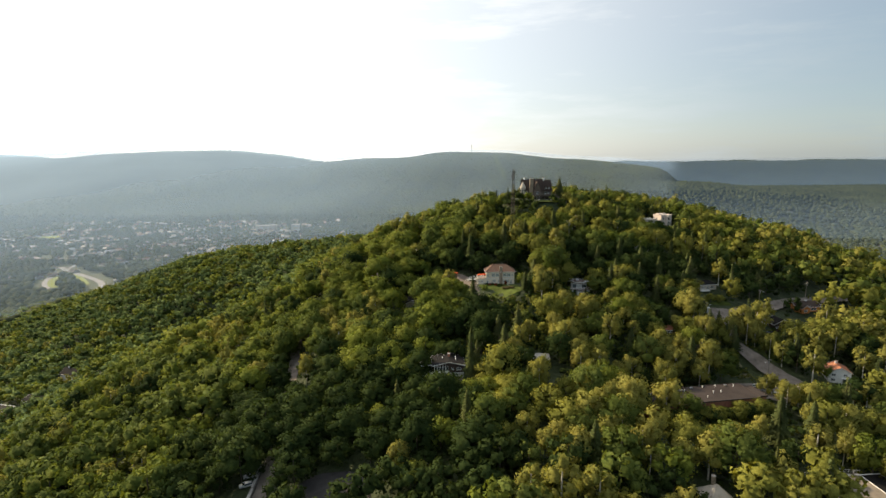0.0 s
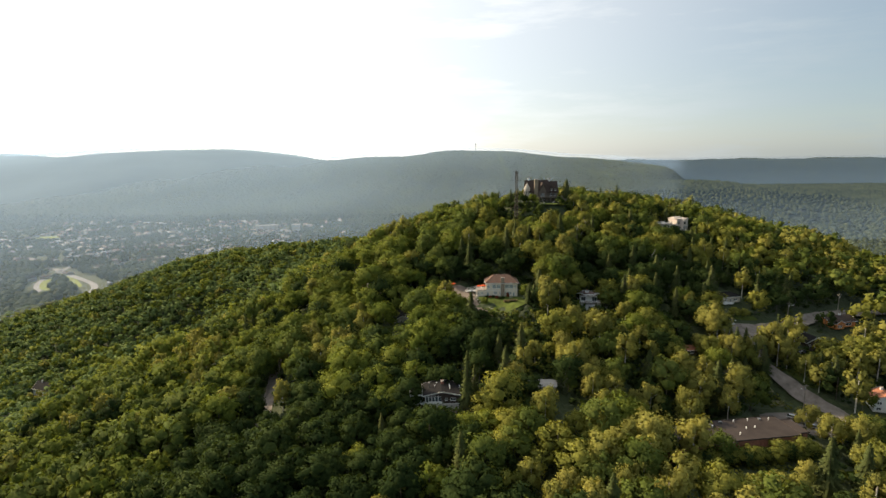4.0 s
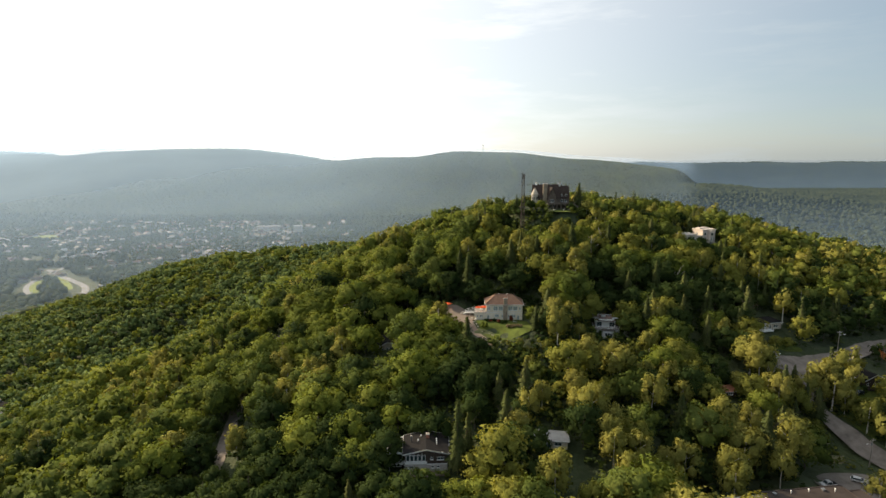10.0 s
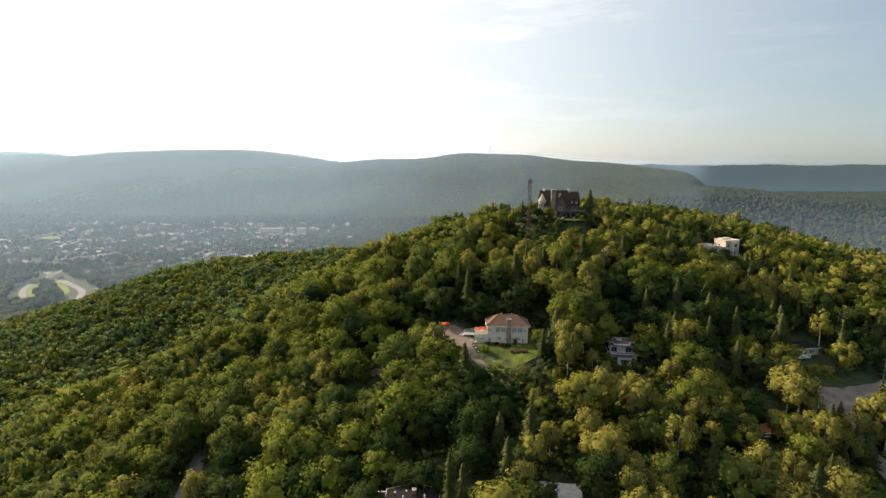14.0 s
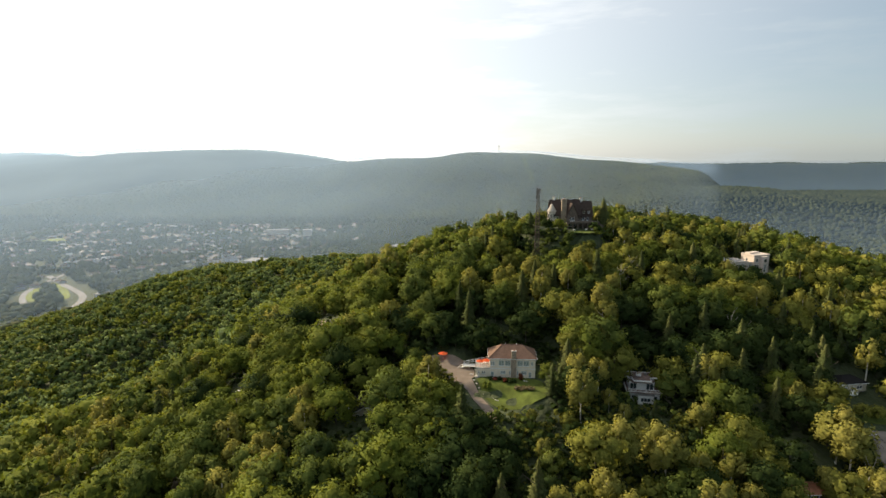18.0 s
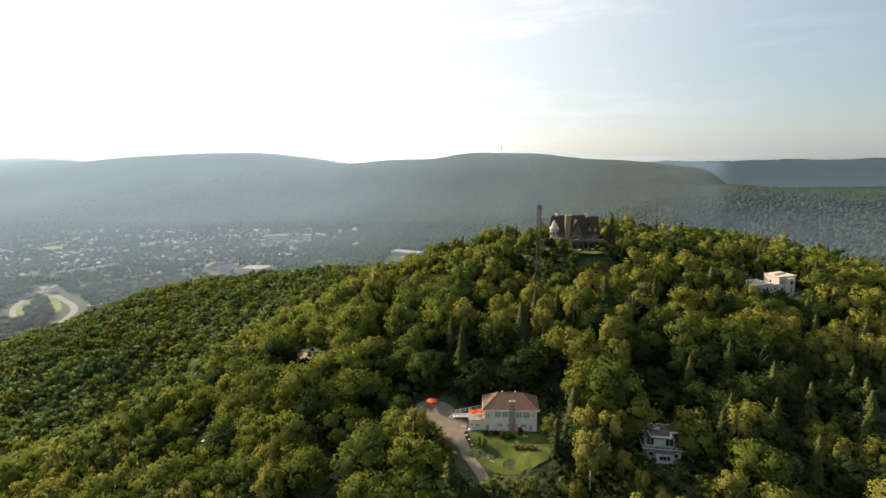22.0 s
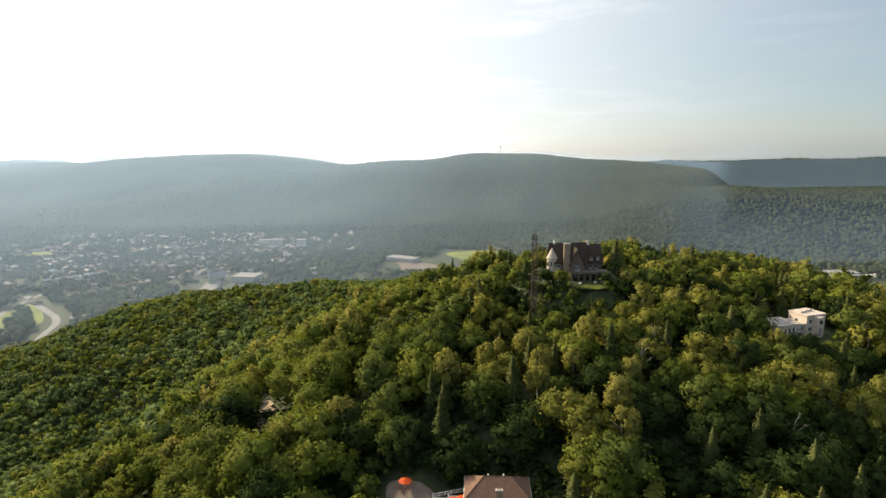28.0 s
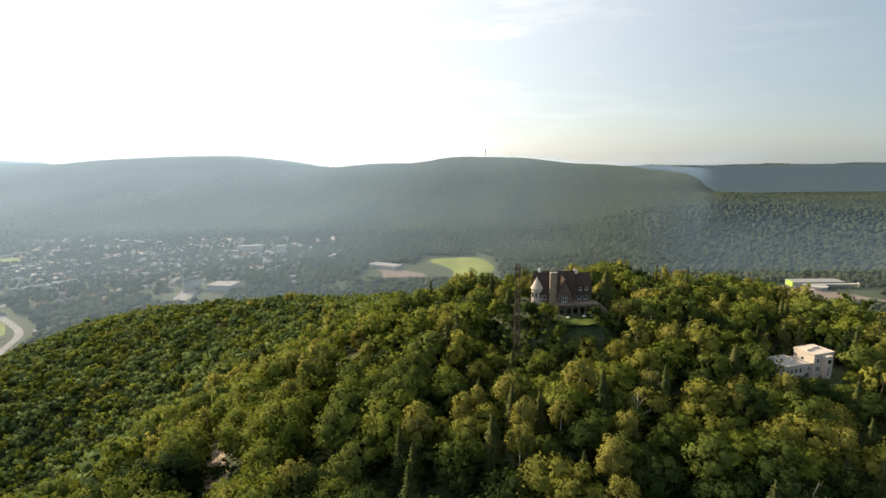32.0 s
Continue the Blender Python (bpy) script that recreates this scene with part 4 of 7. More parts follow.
grove("mountain_woods", "distant forest cover on the long mountain slopes", "trees", DOME_FAR, vx, vy, rng.uniform(8, 15, len(vx)), LEAF_FAR, rng, 1.35)

# ---- a kit for buildings ----
def part(name, bm, mat, parent, label=""):
    """Links a bmesh as one mesh object under a thing or a part."""
    me = bpy.data.meshes.new(name)
    bmesh.ops.recalc_face_normals(bm, faces=bm.faces)
    bm.to_mesh(me); bm.free()
    me.materials.append(mat)
    ob = new(name, me)
    ob.parent = parent
    return tagged(ob, label)


def thing(name, label, category, at, turn=0.0, group=""):
    ob = new(name)
    ob.empty_display_size = 0.5
    ob.matrix_basis = pose(*at, 0, 0, turn)
    return tagged(ob, label, category, group)


def box(x0, x1, y0, y1, z0, z1, bm=None, bevel=0.0):
    bm = bm or bmesh.new()
    vs = bmesh.ops.create_cube(bm, size=1, matrix=Matrix.Translation(((x0 + x1) / 2, (y0 + y1) / 2, (z0 + z1) / 2)) @ Matrix.Diagonal((x1 - x0, y1 - y0, z1 - z0, 1)))["verts"]
    if bevel:
        bmesh.ops.bevel(bm, geom=list({e for v in vs for e in v.link_edges}), offset=bevel, segments=1, affect="EDGES")
    return bm


def rod(a, b, ra, rb=None, n=8, bm=None):
    bm = bm or bmesh.new()
    a, b = Vector(a), Vector(b)
    m = Matrix.Translation((a + b) / 2) @ (b - a).to_track_quat("Z", "Y").to_matrix().to_4x4()
    bmesh.ops.create_cone(bm, cap_ends=True, segments=n, radius1=ra, radius2=ra if rb is None else rb, depth=(b - a).length, matrix=m)
    return bm


def poly(points, height, bm=None):
    """A plate: an outline in plan, at its height, with its thickness downward."""
    bm = bm or bmesh.new()
    top = [bm.verts.new(p) for p in points]
    low = [bm.verts.new((p[0], p[1], p[2] - height)) for p in points]
    bm.faces.new(top); bm.faces.new(low[::-1])
    for i in range(len(top)):
        j = (i + 1) % len(top)
        bm.faces.new((top[i], low[i], low[j], top[j]))
    return bm


SIDES = {"front": (Vector((1, 0, 0)), Vector((0, -1, 0))), "back": (Vector((-1, 0, 0)), Vector((0, 1, 0))),
         "left": (Vector((0, -1, 0)), Vector((-1, 0, 0))), "right": (Vector((0, 1, 0)), Vector((1, 0, 0)))}


def walls(body, x0, x1, y0, y1, z0, z1, holes, mat, name="wall", trim=None, glass=None, gable=0.0, along="x", thick=0.25):
    """Four walls with openings cut through them. holes: (side, from its left end, sill, width, height, bars); each gets a frame, panes and a sill.
    gable: how far the end walls rise to a ridge that runs along x or y."""
    trim, glass = trim or WHITE, glass or GLASS
    cx, cy = (x0 + x1) / 2, (y0 + y1) / 2
    for side, (u, n) in SIDES.items():
        wide = (x1 - x0) if side in ("front", "back") else (y1 - y0)
        mid = Vector((cx, cy, 0)) + n * ((y1 - y0) / 2 if side in ("front", "back") else (x1 - x0) / 2)
        start = mid - u * wide / 2
        mine = [h for h in holes if h[0] == side]
        us = sorted({0.0, wide, *(h[1] for h in mine), *(h[1] + h[3] for h in mine)})
        vs = sorted({z0, z1, *(z0 + h[2] for h in mine), *(z0 + h[2] + h[4] for h in mine)})
        bm = bmesh.new()

        def quad(pts):
            bm.faces.new([bm.verts.new(p) for p in pts])

        def at(a, b, deep=0.0):
            return start + u * a - n * deep + Vector((0, 0, b))
        for a, b in zip(us, us[1:]):
            for c, d in zip(vs, vs[1:]):
                if b - a < 1e-6 or d - c < 1e-6:
                    continue
                if any(h[1] - 1e-6 < (a + b) / 2 < h[1] + h[3] and h[2] + z0 < (c + d) / 2 < h[2] + h[4] + z0 for h in mine):
                    continue
                quad([at(a, c), at(b, c), at(b, d), at(a, d)])
                quad([at(a, d, thick), at(b, d, thick), at(b, c, thick), at(a, c, thick)])
        for h in mine:
            a, b, c, d = h[1], h[1] + h[3], z0 + h[2], z0 + h[2] + h[4]
            for p, q in (((a, c), (b, c)), ((b, c), (b, d)), ((b, d), (a, d)), ((a, d), (a, c))):
                quad([at(*p), at(*q), at(*q, thick), at(*p, thick)])
        if gable and ((along == "x") == (side in ("left", "right"))):
            tri = [at(0, z1), at(wide, z1), at(wide / 2, z1 + gable)]
            quad(tri)
            quad([p - n * thick for p in tri[::-1]])
        w = part(name, bm, mat, body)
        for h in mine:
            a, b, c, d = h[1], h[1] + h[3], z0 + h[2], z0 + h[2] + h[4]
            door = h[2] < 0.15
            f = bmesh.new()
            t = 0.09
            bars = [(a, b, c, c + t), (a, b, d - t, d), (a, a + t, c, d), (b - t, b, c, d)]
            nb = h[5] if len(h) > 5 else 1
            bars += [(a + (b - a) * k / nb - t / 2, a + (b - a) * k / nb + t / 2, c, d) for k in range(1, nb)]
            for p, q, r, s in bars:
                corners = [at(p, r, -0.04), at(q, s, 0.12)]
                lo = [min(k) for k in zip(*corners)]; hi = [max(k) for k in zip(*corners)]
                box(lo[0], hi[0], lo[1], hi[1], lo[2], hi[2], f)
            frame_ob = part("door_frame" if door else "window_frame", f, trim, w)
            g = bmesh.new()
            corners = [at(a + 0.02, c + 0.02, 0.10), at(b - 0.02, d - 0.02, 0.14)]
            lo = [min(k) for k in zip(*corners)]; hi = [max(k) for k in zip(*corners)]
            box(lo[0], hi[0], lo[1], hi[1], lo[2], hi[2], g)
            part("door_leaf" if door else "pane", g, glass, w)
            if not door:
                corners = [at(a - 0.08, c - 0.10, -0.12), at(b + 0.08, c - 0.01, 0.02)]
                lo = [min(k) for k in zip(*corners)]; hi = [max(k) for k in zip(*corners)]
                part("sill", box(lo[0], hi[0], lo[1], hi[1], lo[2], hi[2]), trim, w)


def gable_roof(body, x0, x1, y0, y1, z, rise, mat, along="x", over=0.5, thick=0.22, trim=None, name="roof"):
    """Two slopes as one shell, with boards along the edges."""
    bm = bmesh.new()
    if along == "x":
        a, b, c, d, m = x0 - over, x1 + over, y0 - over, y1 + over, (y0 + y1) / 2
        drop = rise * over / ((y1 - y0) / 2)
        rows = [(a, c, z - drop), (a, m, z + rise), (a, d, z - drop)], [(b, c, z - drop), (b, m, z + rise), (b, d, z - drop)]
    else:
        a, b, c, d, m = y0 - over, y1 + over, x0 - over, x1 + over, (x0 + x1) / 2
        drop = rise * over / ((x1 - x0) / 2)
        rows = [(c, a, z - drop), (m, a, z + rise), (d, a, z - drop)], [(c, b, z - drop), (m, b, z + rise), (d, b, z - drop)]
    top = [[bm.verts.new((p[0], p[1], p[2] + thick)) for p in r] for r in rows]
    low = [[bm.verts.new(p) for p in r] for r in rows]
    for i in range(2):
        bm.faces.new((top[0][i], top[0][i + 1], top[1][i + 1], top[1][i]))
        bm.faces.new((low[0][i], low[1][i], low[1][i + 1], low[0][i + 1]))
        for r in range(2):
            bm.faces.new((top[r][i], low[r][i], low[r][i + 1], top[r][i + 1]))
    for i in (0, 2):
        bm.faces.new((top[0][i], top[1][i], low[1][i], low[0][i]))
    roof = part(name, bm, mat, body)
    if trim:
        for r in rows:
            f = bmesh.new()
            for p, q in zip(r, r[1:]):
                p, q = Vector(p), Vector(q)
                d3 = (q - p).normalized()
                out = (Vector(r[0]) - Vector(rows[0][0] if r is rows[1] else rows[1][0])).normalized() * 0.05
                pts = [p + out, q + out]
                vs = [f.verts.new(k + o) for k in pts for o in (Vector((0, 0, thick + 0.06)), Vector((0, 0, -0.10)))]
                f.faces.new((vs[0], vs[1], vs[3], vs[2]))
            bmesh.ops.solidify(f, geom=f.faces[:], thickness=0.06)
            part("fascia", f, trim, roof)
        for i in (0, 2):
            p, q = Vector(rows[0][i]), Vector(rows[1][i])
            part("gutter", rod(p + Vector((0, 0, 0.1)), q + Vector((0, 0, 0.1)), 0.09, n=6), trim, roof)
    return roof


def hip_roof(body, x0, x1, y0, y1, z, rise, mat, over=0.6, thick=0.25, ridge=0.5, trim=None):
    a, b, c, d = x0 - over, x1 + over, y0 - over, y1 + over
    r = min(b - a, d - c) / 2
    m = (c + d) / 2
    if (b - a) >= (d - c):
        e0, e1 = (a + r, m), (b - r, m)
    else:
        e0, e1 = ((a + b) / 2, c + r), ((a + b) / 2, d - r)
    bm = bmesh.new()
    low = [bm.verts.new(p) for p in ((a, c, z), (b, c, z), (b, d, z), (a, d, z))]
    top = [bm.verts.new((v.co.x, v.co.y, z + thick)) for v in low]
    r0, r1 = bm.verts.new((*e0, z + rise + thick)), bm.verts.new((*e1, z + rise + thick))
    for i in range(4):
        bm.faces.new((low[i], low[(i + 1) % 4], top[(i + 1) % 4], top[i]))
    bm.faces.new(low[::-1])
    if (b - a) >= (d - c):
        bm.faces.new((top[0], top[1], r1, r0)); bm.faces.new((top[2], top[3], r0, r1))
        bm.faces.new((top[1], top[2], r1)); bm.faces.new((top[3], top[0], r0))
    else:
        bm.faces.new((top[1], top[2], r1, r0)); bm.faces.new((top[3], top[0], r0, r1))
        bm.faces.new((top[0], top[1], r0)); bm.faces.new((top[2], top[3], r1))
    roof = part("roof", bm, mat, body)
    hips = bmesh.new()
    for i, e in ((0, e0), (1, e1 if (b - a) >= (d - c) else e0), (2, e1), (3, e0 if (b - a) >= (d - c) else e1)):
        v = ((a, c), (b, c), (b, d), (a, d))[i]
        rod((*v, z + thick), (*e, z + rise + thick), 0.09, n=5, bm=hips)
    if e0 != e1:
        rod((*e0, z + rise + thick), (*e1, z + rise + thick), 0.11, n=5, bm=hips)
    part("ridge_cap", hips, mat, roof)
    if trim:
        for p, q in (((a, c), (b, c)), ((b, c), (b, d)), ((b, d), (a, d)), ((a, d), (a, c))):
            part("gutter", rod((*p, z + 0.12), (*q, z + 0.12), 0.10, n=6), trim, roof)
    return roof


def flat_roof(body, outline, z, mat, trim, thick=0.35, name="roof"):
    """A flat roof over an outline in plan, with a raised edge all round."""
    roof = part(name, poly([(x, y, z + thick) for x, y in outline], thick), mat, body)
    for (ax, ay), (bx, by) in zip(outline, outline[1:] + outline[:1]):
        bm = bmesh.new()
        d = Vector((bx - ax, by - ay, 0)); n = Vector((d.y, -d.x, 0)).normalized() * 0.13
        e = d.normalized() * 0.13
        p = [Vector((ax, ay, 0)) - n - e, Vector((bx, by, 0)) - n + e, Vector((bx, by, 0)) + n + e, Vector((ax, ay, 0)) + n - e]
        poly([(v.x, v.y, z + thick + 0.14) for v in p], 0.5, bm)
        part("roof_edge", bm, trim, roof)
    return roof


def chimney(body, x, y, z0, z1, w, d, mat, pots=1):
    c = part("chimney", box(x - w / 2, x + w / 2, y - d / 2, y + d / 2, z0, z1, bevel=0.03), mat, body)
    part("chimney_cap", box(x - w / 2 - 0.1, x + w / 2 + 0.1, y - d / 2 - 0.1, y + d / 2 + 0.1, z1, z1 + 0.18), CONCRETE, c)
    for i in range(pots):
        px = x + (i - (pots - 1) / 2) * 0.6
        part("chimney_pot", rod((px, y, z1 + 0.18), (px, y, z1 + 0.55), 0.16, 0.12), RED_TILE, c)


def railing(body, a, b, mat=None, height=1.0, gap=1.6, name="railing"):
    """Posts, a top rail and thin bars between two points."""
    mat = mat or WHITE
    a, b = Vector(a), Vector(b)
    r = part(name, rod(a + Vector((0, 0, height)), b + Vector((0, 0, height)), 0.055, n=6), mat, body)
    part("low_rail", rod(a + Vector((0, 0, 0.15)), b + Vector((0, 0, 0.15)), 0.035, n=5), mat, r)
    n = max(1, round((b - a).length / gap))
    for i in range(n + 1):
        p = a.lerp(b, i / n)
        part("post", box(p.x - 0.06, p.x + 0.06, p.y - 0.06, p.y + 0.06, p.z, p.z + height + 0.06), mat, r)
    bars = bmesh.new()
    k = max(2, round((b - a).length / 0.28))
    for i in range(1, k):
        p = a.lerp(b, i / k)
        rod(p + Vector((0, 0, 0.15)), p + Vector((0, 0, height)), 0.02, n=4, bm=bars)
    part("balusters", bars, mat, r)


def vent(body, x, y, z, kind=0):
    if kind:
        v = part("roof_vent", box(x - 0.4, x + 0.4, y - 0.4, y + 0.4, z, z + 0.45, bevel=0.05), STEEL, body)
        part("vent_lid", box(x - 0.5, x + 0.5, y - 0.5, y + 0.5, z + 0.45, z + 0.53), STEEL, v)
    else:
        v = part("vent_pipe", rod((x, y, z), (x, y, z + 0.7), 0.14), WHITE, body)
        part("vent_cowl", rod((x, y, z + 0.7), (x, y, z + 0.95), 0.26, 0.12), WHITE, v)


def drape(name, outline, mat, lift=0.22, step=2.0, label="", category="ground", kind="structure"):
    """A sheet that lies on the ground inside a rounded outline in plan."""
    p = np.array(outline, float)
    for _ in range(2):
        q = []
        for a, b in zip(p, np.roll(p, -1, 0)):
            q += [a * 0.8 + b * 0.2, a * 0.2 + b * 0.8]
        p = np.array(q)
    bm = bmesh.new()
    bm.faces.new([bm.verts.new((x, y, 0)) for x, y in p])
    bmesh.ops.triangulate(bm, faces=bm.faces[:])
    (x0, y0), (x1, y1) = p.min(0), p.max(0)
    for k, lo, hi in ((0, x0, x1), (1, y0, y1)):
        for v in np.arange(lo + step, hi, step):
            at, n = [0, 0, 0], [0, 0, 0]
            at[k], n[k] = v, 1
            bmesh.ops.bisect_plane(bm, geom=bm.verts[:] + bm.edges[:] + bm.faces[:], plane_co=at, plane_no=n)
    xy = np.array([v.co[:2] for v in bm.verts])
    for v, z in zip(bm.verts, ground(xy[:, 0], xy[:, 1]) + lift):
        v.co.z = z
    for f in bm.faces:
        f.smooth = True
        if f.normal.z < 0:
            f.normal_flip()
    me = bpy.data.meshes.new(name)
    bm.to_mesh(me); bm.free()
    me.materials.append(mat)
    return tagged(new(name, me), label, category, kind=kind)


def ribbon(name, line, width, mat, lift=0.25, label="", category="road", step=2.0, across=3, kind="structure"):
    """A road along a line in plan, rounded at its bends."""
    p = np.array(line, float)
    for _ in range(2):
        q = [p[0]]
        for a, b in zip(p, p[1:]):
            q += [a * 0.75 + b * 0.25, a * 0.25 + b * 0.75]
        p = np.array(q + [p[-1]])
    d = np.concatenate([[0], np.cumsum(np.hypot(*np.diff(p, axis=0).T))])
    s = np.linspace(0, d[-1], max(3, int(d[-1] / step)))
    x, y = np.interp(s, d, p[:, 0]), np.interp(s, d, p[:, 1])
    tx2, ty2 = np.gradient(x), np.gradient(y)
    ln = np.hypot(tx2, ty2)
    rows = []
    for k in np.linspace(-0.5, 0.5, across + 1):
        wob = width * k * (1 + 0.05 * np.sin(s * 0.7 + k * 9))
        rows.append((x - ty2 / ln * wob, y + tx2 / ln * wob))
    X2, Y2 = np.array([r[0] for r in rows]), np.array([r[1] for r in rows])
    Z2 = np.maximum(ground(X2, Y2), ground(x, y)[None] - 0.3) + lift
    ids = np.arange(X2.size).reshape(X2.shape)
    f = np.stack([ids[:-1, :-1], ids[:-1, 1:], ids[1:, 1:], ids[1:, :-1]], -1).reshape(-1, 4)
    return tagged(new(name, mesh_of(name, np.stack([X2, Y2, Z2], -1).reshape(-1, 3), f, [mat], True)), label, category, kind=kind)

# ---- the cream house on its terrace ----
def cream_house():
    h = thing("cream_house", "cream two-storey house with a tan hip roof above a sloping lawn", "house", (20.8, 289.8, 30.3))
    w, d = 15.9, 9.0
    holes = [("front", 0.35, 4.35, 0.55, 1.5), ("front", 1.05, 4.35, 0.55, 1.5), ("front", 3.1, 4.3, 1.9, 1.9, 2), ("front", 5.3, 4.3, 1.9, 1.9, 2),
             ("front", 9.6, 4.3, 1.9, 1.9, 2), ("front", 11.75, 4.3, 1.9, 1.9, 2), ("front", 14.4, 4.5, 0.7, 1.3),
             ("front", 0.3, 0.0, 1.1, 2.1), ("front", 3.7, 1.3, 1.8, 1.2, 2), ("front", 6.8, 1.0, 0.55, 1.5), ("front", 9.45, 1.0, 0.55, 1.5), ("front", 11.0, 1.1, 1.9, 1.4, 2), ("front", 13.6, 0.0, 0.95, 2.1),
             ("right", 1.5, 4.4, 1.4, 1.5), ("right", 5.0, 4.4, 1.4, 1.5), ("left", 1.2, 4.3, 1.6, 2.0), ("left", 5.5, 4.4, 1.2, 1.5), ("back", 4, 4.4, 1.5, 1.4), ("back", 10, 4.4, 1.5, 1.4)]
    walls(h, 0, w, 0, d, 0, 6.9, holes, CREAM, glass=CURTAINED)
    part("storey_band", box(-0.06, w + 0.06, -0.06, -0.002, 3.15, 3.4), WHITE, h)
    hip_roof(h, 0, w, 0, d, 6.9, 3.5, TAN_SHINGLE, over=0.65, trim=WHITE)
    chimney(h, 8.3, -0.35, -0.3, 9.9, 1.7, 0.7, GREY_STONE, 2)
    for x in (5.6, 9.6):
        vent(h, x, 5.4, 9.7)
    # lower wing that carries a roof terrace
    wing = part("wing_floor", box(-5.0, 0, 0.2, 6.6, 3.05, 3.3), CONCRETE, h, "roof terrace floor over the low wing")
    walls(h, -5.0, 0.0, 0.2, 6.6, 0, 3.05, [("front", 0.8, 1.3, 0.55, 0.7), ("front", 2.2, 1.2, 0.5, 0.9), ("front", 2.8, 1.2, 0.5, 0.9), ("left", 2, 0, 2.6, 2.2)], CREAM)
    railing(h, (-4.95, 0.25, 3.3), (0, 0.25, 3.3)); railing(h, (-4.95, 6.5, 3.3), (-4.95, 0.25, 3.3))
    # stair and deck of white timber beside it
    deck = part("side_deck", box(-9.5, -5.1, 5.6, 8.2, 1.3, 1.5), WHITE, h, "white timber side deck")
    for x in (-9.3, -7.3, -5.3):
        part("deck_post", box(x - 0.07, x + 0.07, 5.7, 5.84, -0.4, 1.3), WHITE, deck)
    railing(h, (-9.4, 5.65, 1.5), (-5.2, 5.65, 1.5)); railing(h, (-9.4, 8.1, 1.5), (-1.0, 8.1, 3.4))
    for i in range(9):
        part("stair_step", box(-11.9 + 0.27 * i, -11.6 + 0.27 * i, 5.8, 7.6, 0.16 * i - 0.3, 0.16 * i + 0.02), WHITE, deck)
    railing(h, (-11.9, 5.7, -0.1), (-9.5, 5.7, 1.5))


cream_house()


def parasol(at, label, radius=1.6, height=2.4, tilt=0.0):
    p = thing("parasol", label, "parasol", at, group="parasols at the cream house")
    bm = bmesh.new()
    rim = [Vector((math.cos(a) * radius, math.sin(a) * radius, height - 0.45)) for a in np.linspace(0, 2 * math.pi, 8, endpoint=False)]
    tip = bm.verts.new((0, 0, height + 0.1)); vs = [bm.verts.new(v) for v in rim]
    mids = [bm.verts.new((rim[i] + rim[(i + 1) % 8]) / 2 * 0.97 + Vector((0, 0, 0.03))) for i in range(8)]
    for i in range(8):
        bm.faces.new((tip, vs[i], mids[i])); bm.faces.new((tip, mids[i], vs[(i + 1) % 8]))
    bmesh.ops.solidify(bm, geom=bm.faces[:], thickness=0.03)
    c = part("canopy", bm, ORANGE, p, "orange canvas canopy")
    for v in rim:
        part("rib", rod((0, 0, height), v + Vector((0, 0, -0.02)), 0.015, n=4), STEEL, c)
    part("pole", rod((0, 0, 0), (0, 0, height), 0.03, n=6), STEEL, p)
    part("foot", rod((0, 0, 0), (0, 0, 0.1), 0.3, 0.25, n=10), CONCRETE, p)
    return p


parasol((17.4, 291.6, 33.6), "open orange parasol on the roof terrace")
parasol((19.6, 292.4, 33.6), "open orange parasol on the roof terrace")
parasol((3.6, 300.8, gz(3.6, 300.8) + 0.27), "open orange parasol at the edge of the drive", 1.9)


def terrace_table(at):
    t = thing("garden_table", "round white garden table under the parasols", "table", at)
    part("table_top", rod((0, 0, 0.70), (0, 0, 0.75), 0.6, n=14), WHITE, t)
    for a in (0.8, 2.4, 3.9, 5.5):
        part("leg", rod((0.4 * math.cos(a), 0.4 * math.sin(a), 0), (0.35 * math.cos(a), 0.35 * math.sin(a), 0.7), 0.03, n=5), WHITE, t)


terrace_table((18.5, 293.6, 33.6))


def garden_chair(at, turn):
    c = thing("garden_chair", "white plastic garden chair on the roof terrace", "chair", at, turn, "garden chairs on the roof terrace")
    part("seat", box(-0.25, 0.25, -0.25, 0.25, 0.42, 0.47, bevel=0.01), WHITE, c)
    part("backrest", box(-0.25, 0.25, 0.22, 0.27, 0.47, 0.95, bevel=0.01), WHITE, c)
    for x in (-0.22, 0.22):
        for y in (-0.22, 0.22):
            part("leg", box(x - 0.02, x + 0.02, y - 0.02, y + 0.02, 0, 0.42), WHITE, c)
    return c


first_chair = garden_chair((17.5, 293.4, 33.6), 80)
for x, y, a in ((19.4, 294.0, -80), (18.4, 294.5, 0), (18.7, 292.6, 180)):
    copy_thing(first_chair, pose(x, y, 33.6, 0, 0, a))

drape("lawn", [(15.8, 289.4), (37.5, 289), (40, 282), (39, 275), (33, 272), (25, 271.5), (21.5, 274), (17.5, 283)], GRASS, 0.24, 1.5, "mown sunlit lawn sloping below the cream house", "lawn")
drape("driveway", [(-2, 304), (7, 302.5), (11, 300.5), (15.4, 296), (15.4, 289.5), (14.2, 287), (17, 281.5), (20.5, 274), (23.5, 266), (20.5, 265), (16.8, 274.5), (13.5, 281.5), (9.5, 284.5), (3.5, 290), (-1.5, 297)], GRAVEL, 0.26, 1.2, "pinkish gravel driveway beside the cream house", "driveway")


def stone(r, size):
    bm = bmesh.new()
    bmesh.ops.create_icosphere(bm, subdivisions=1, radius=size)
    for v in bm.verts:
        v.co = Vector((v.co.x * r.uniform(0.7, 1.3), v.co.y * r.uniform(0.7, 1.2), v.co.z * r.uniform(0.45, 0.75)))
    return bm


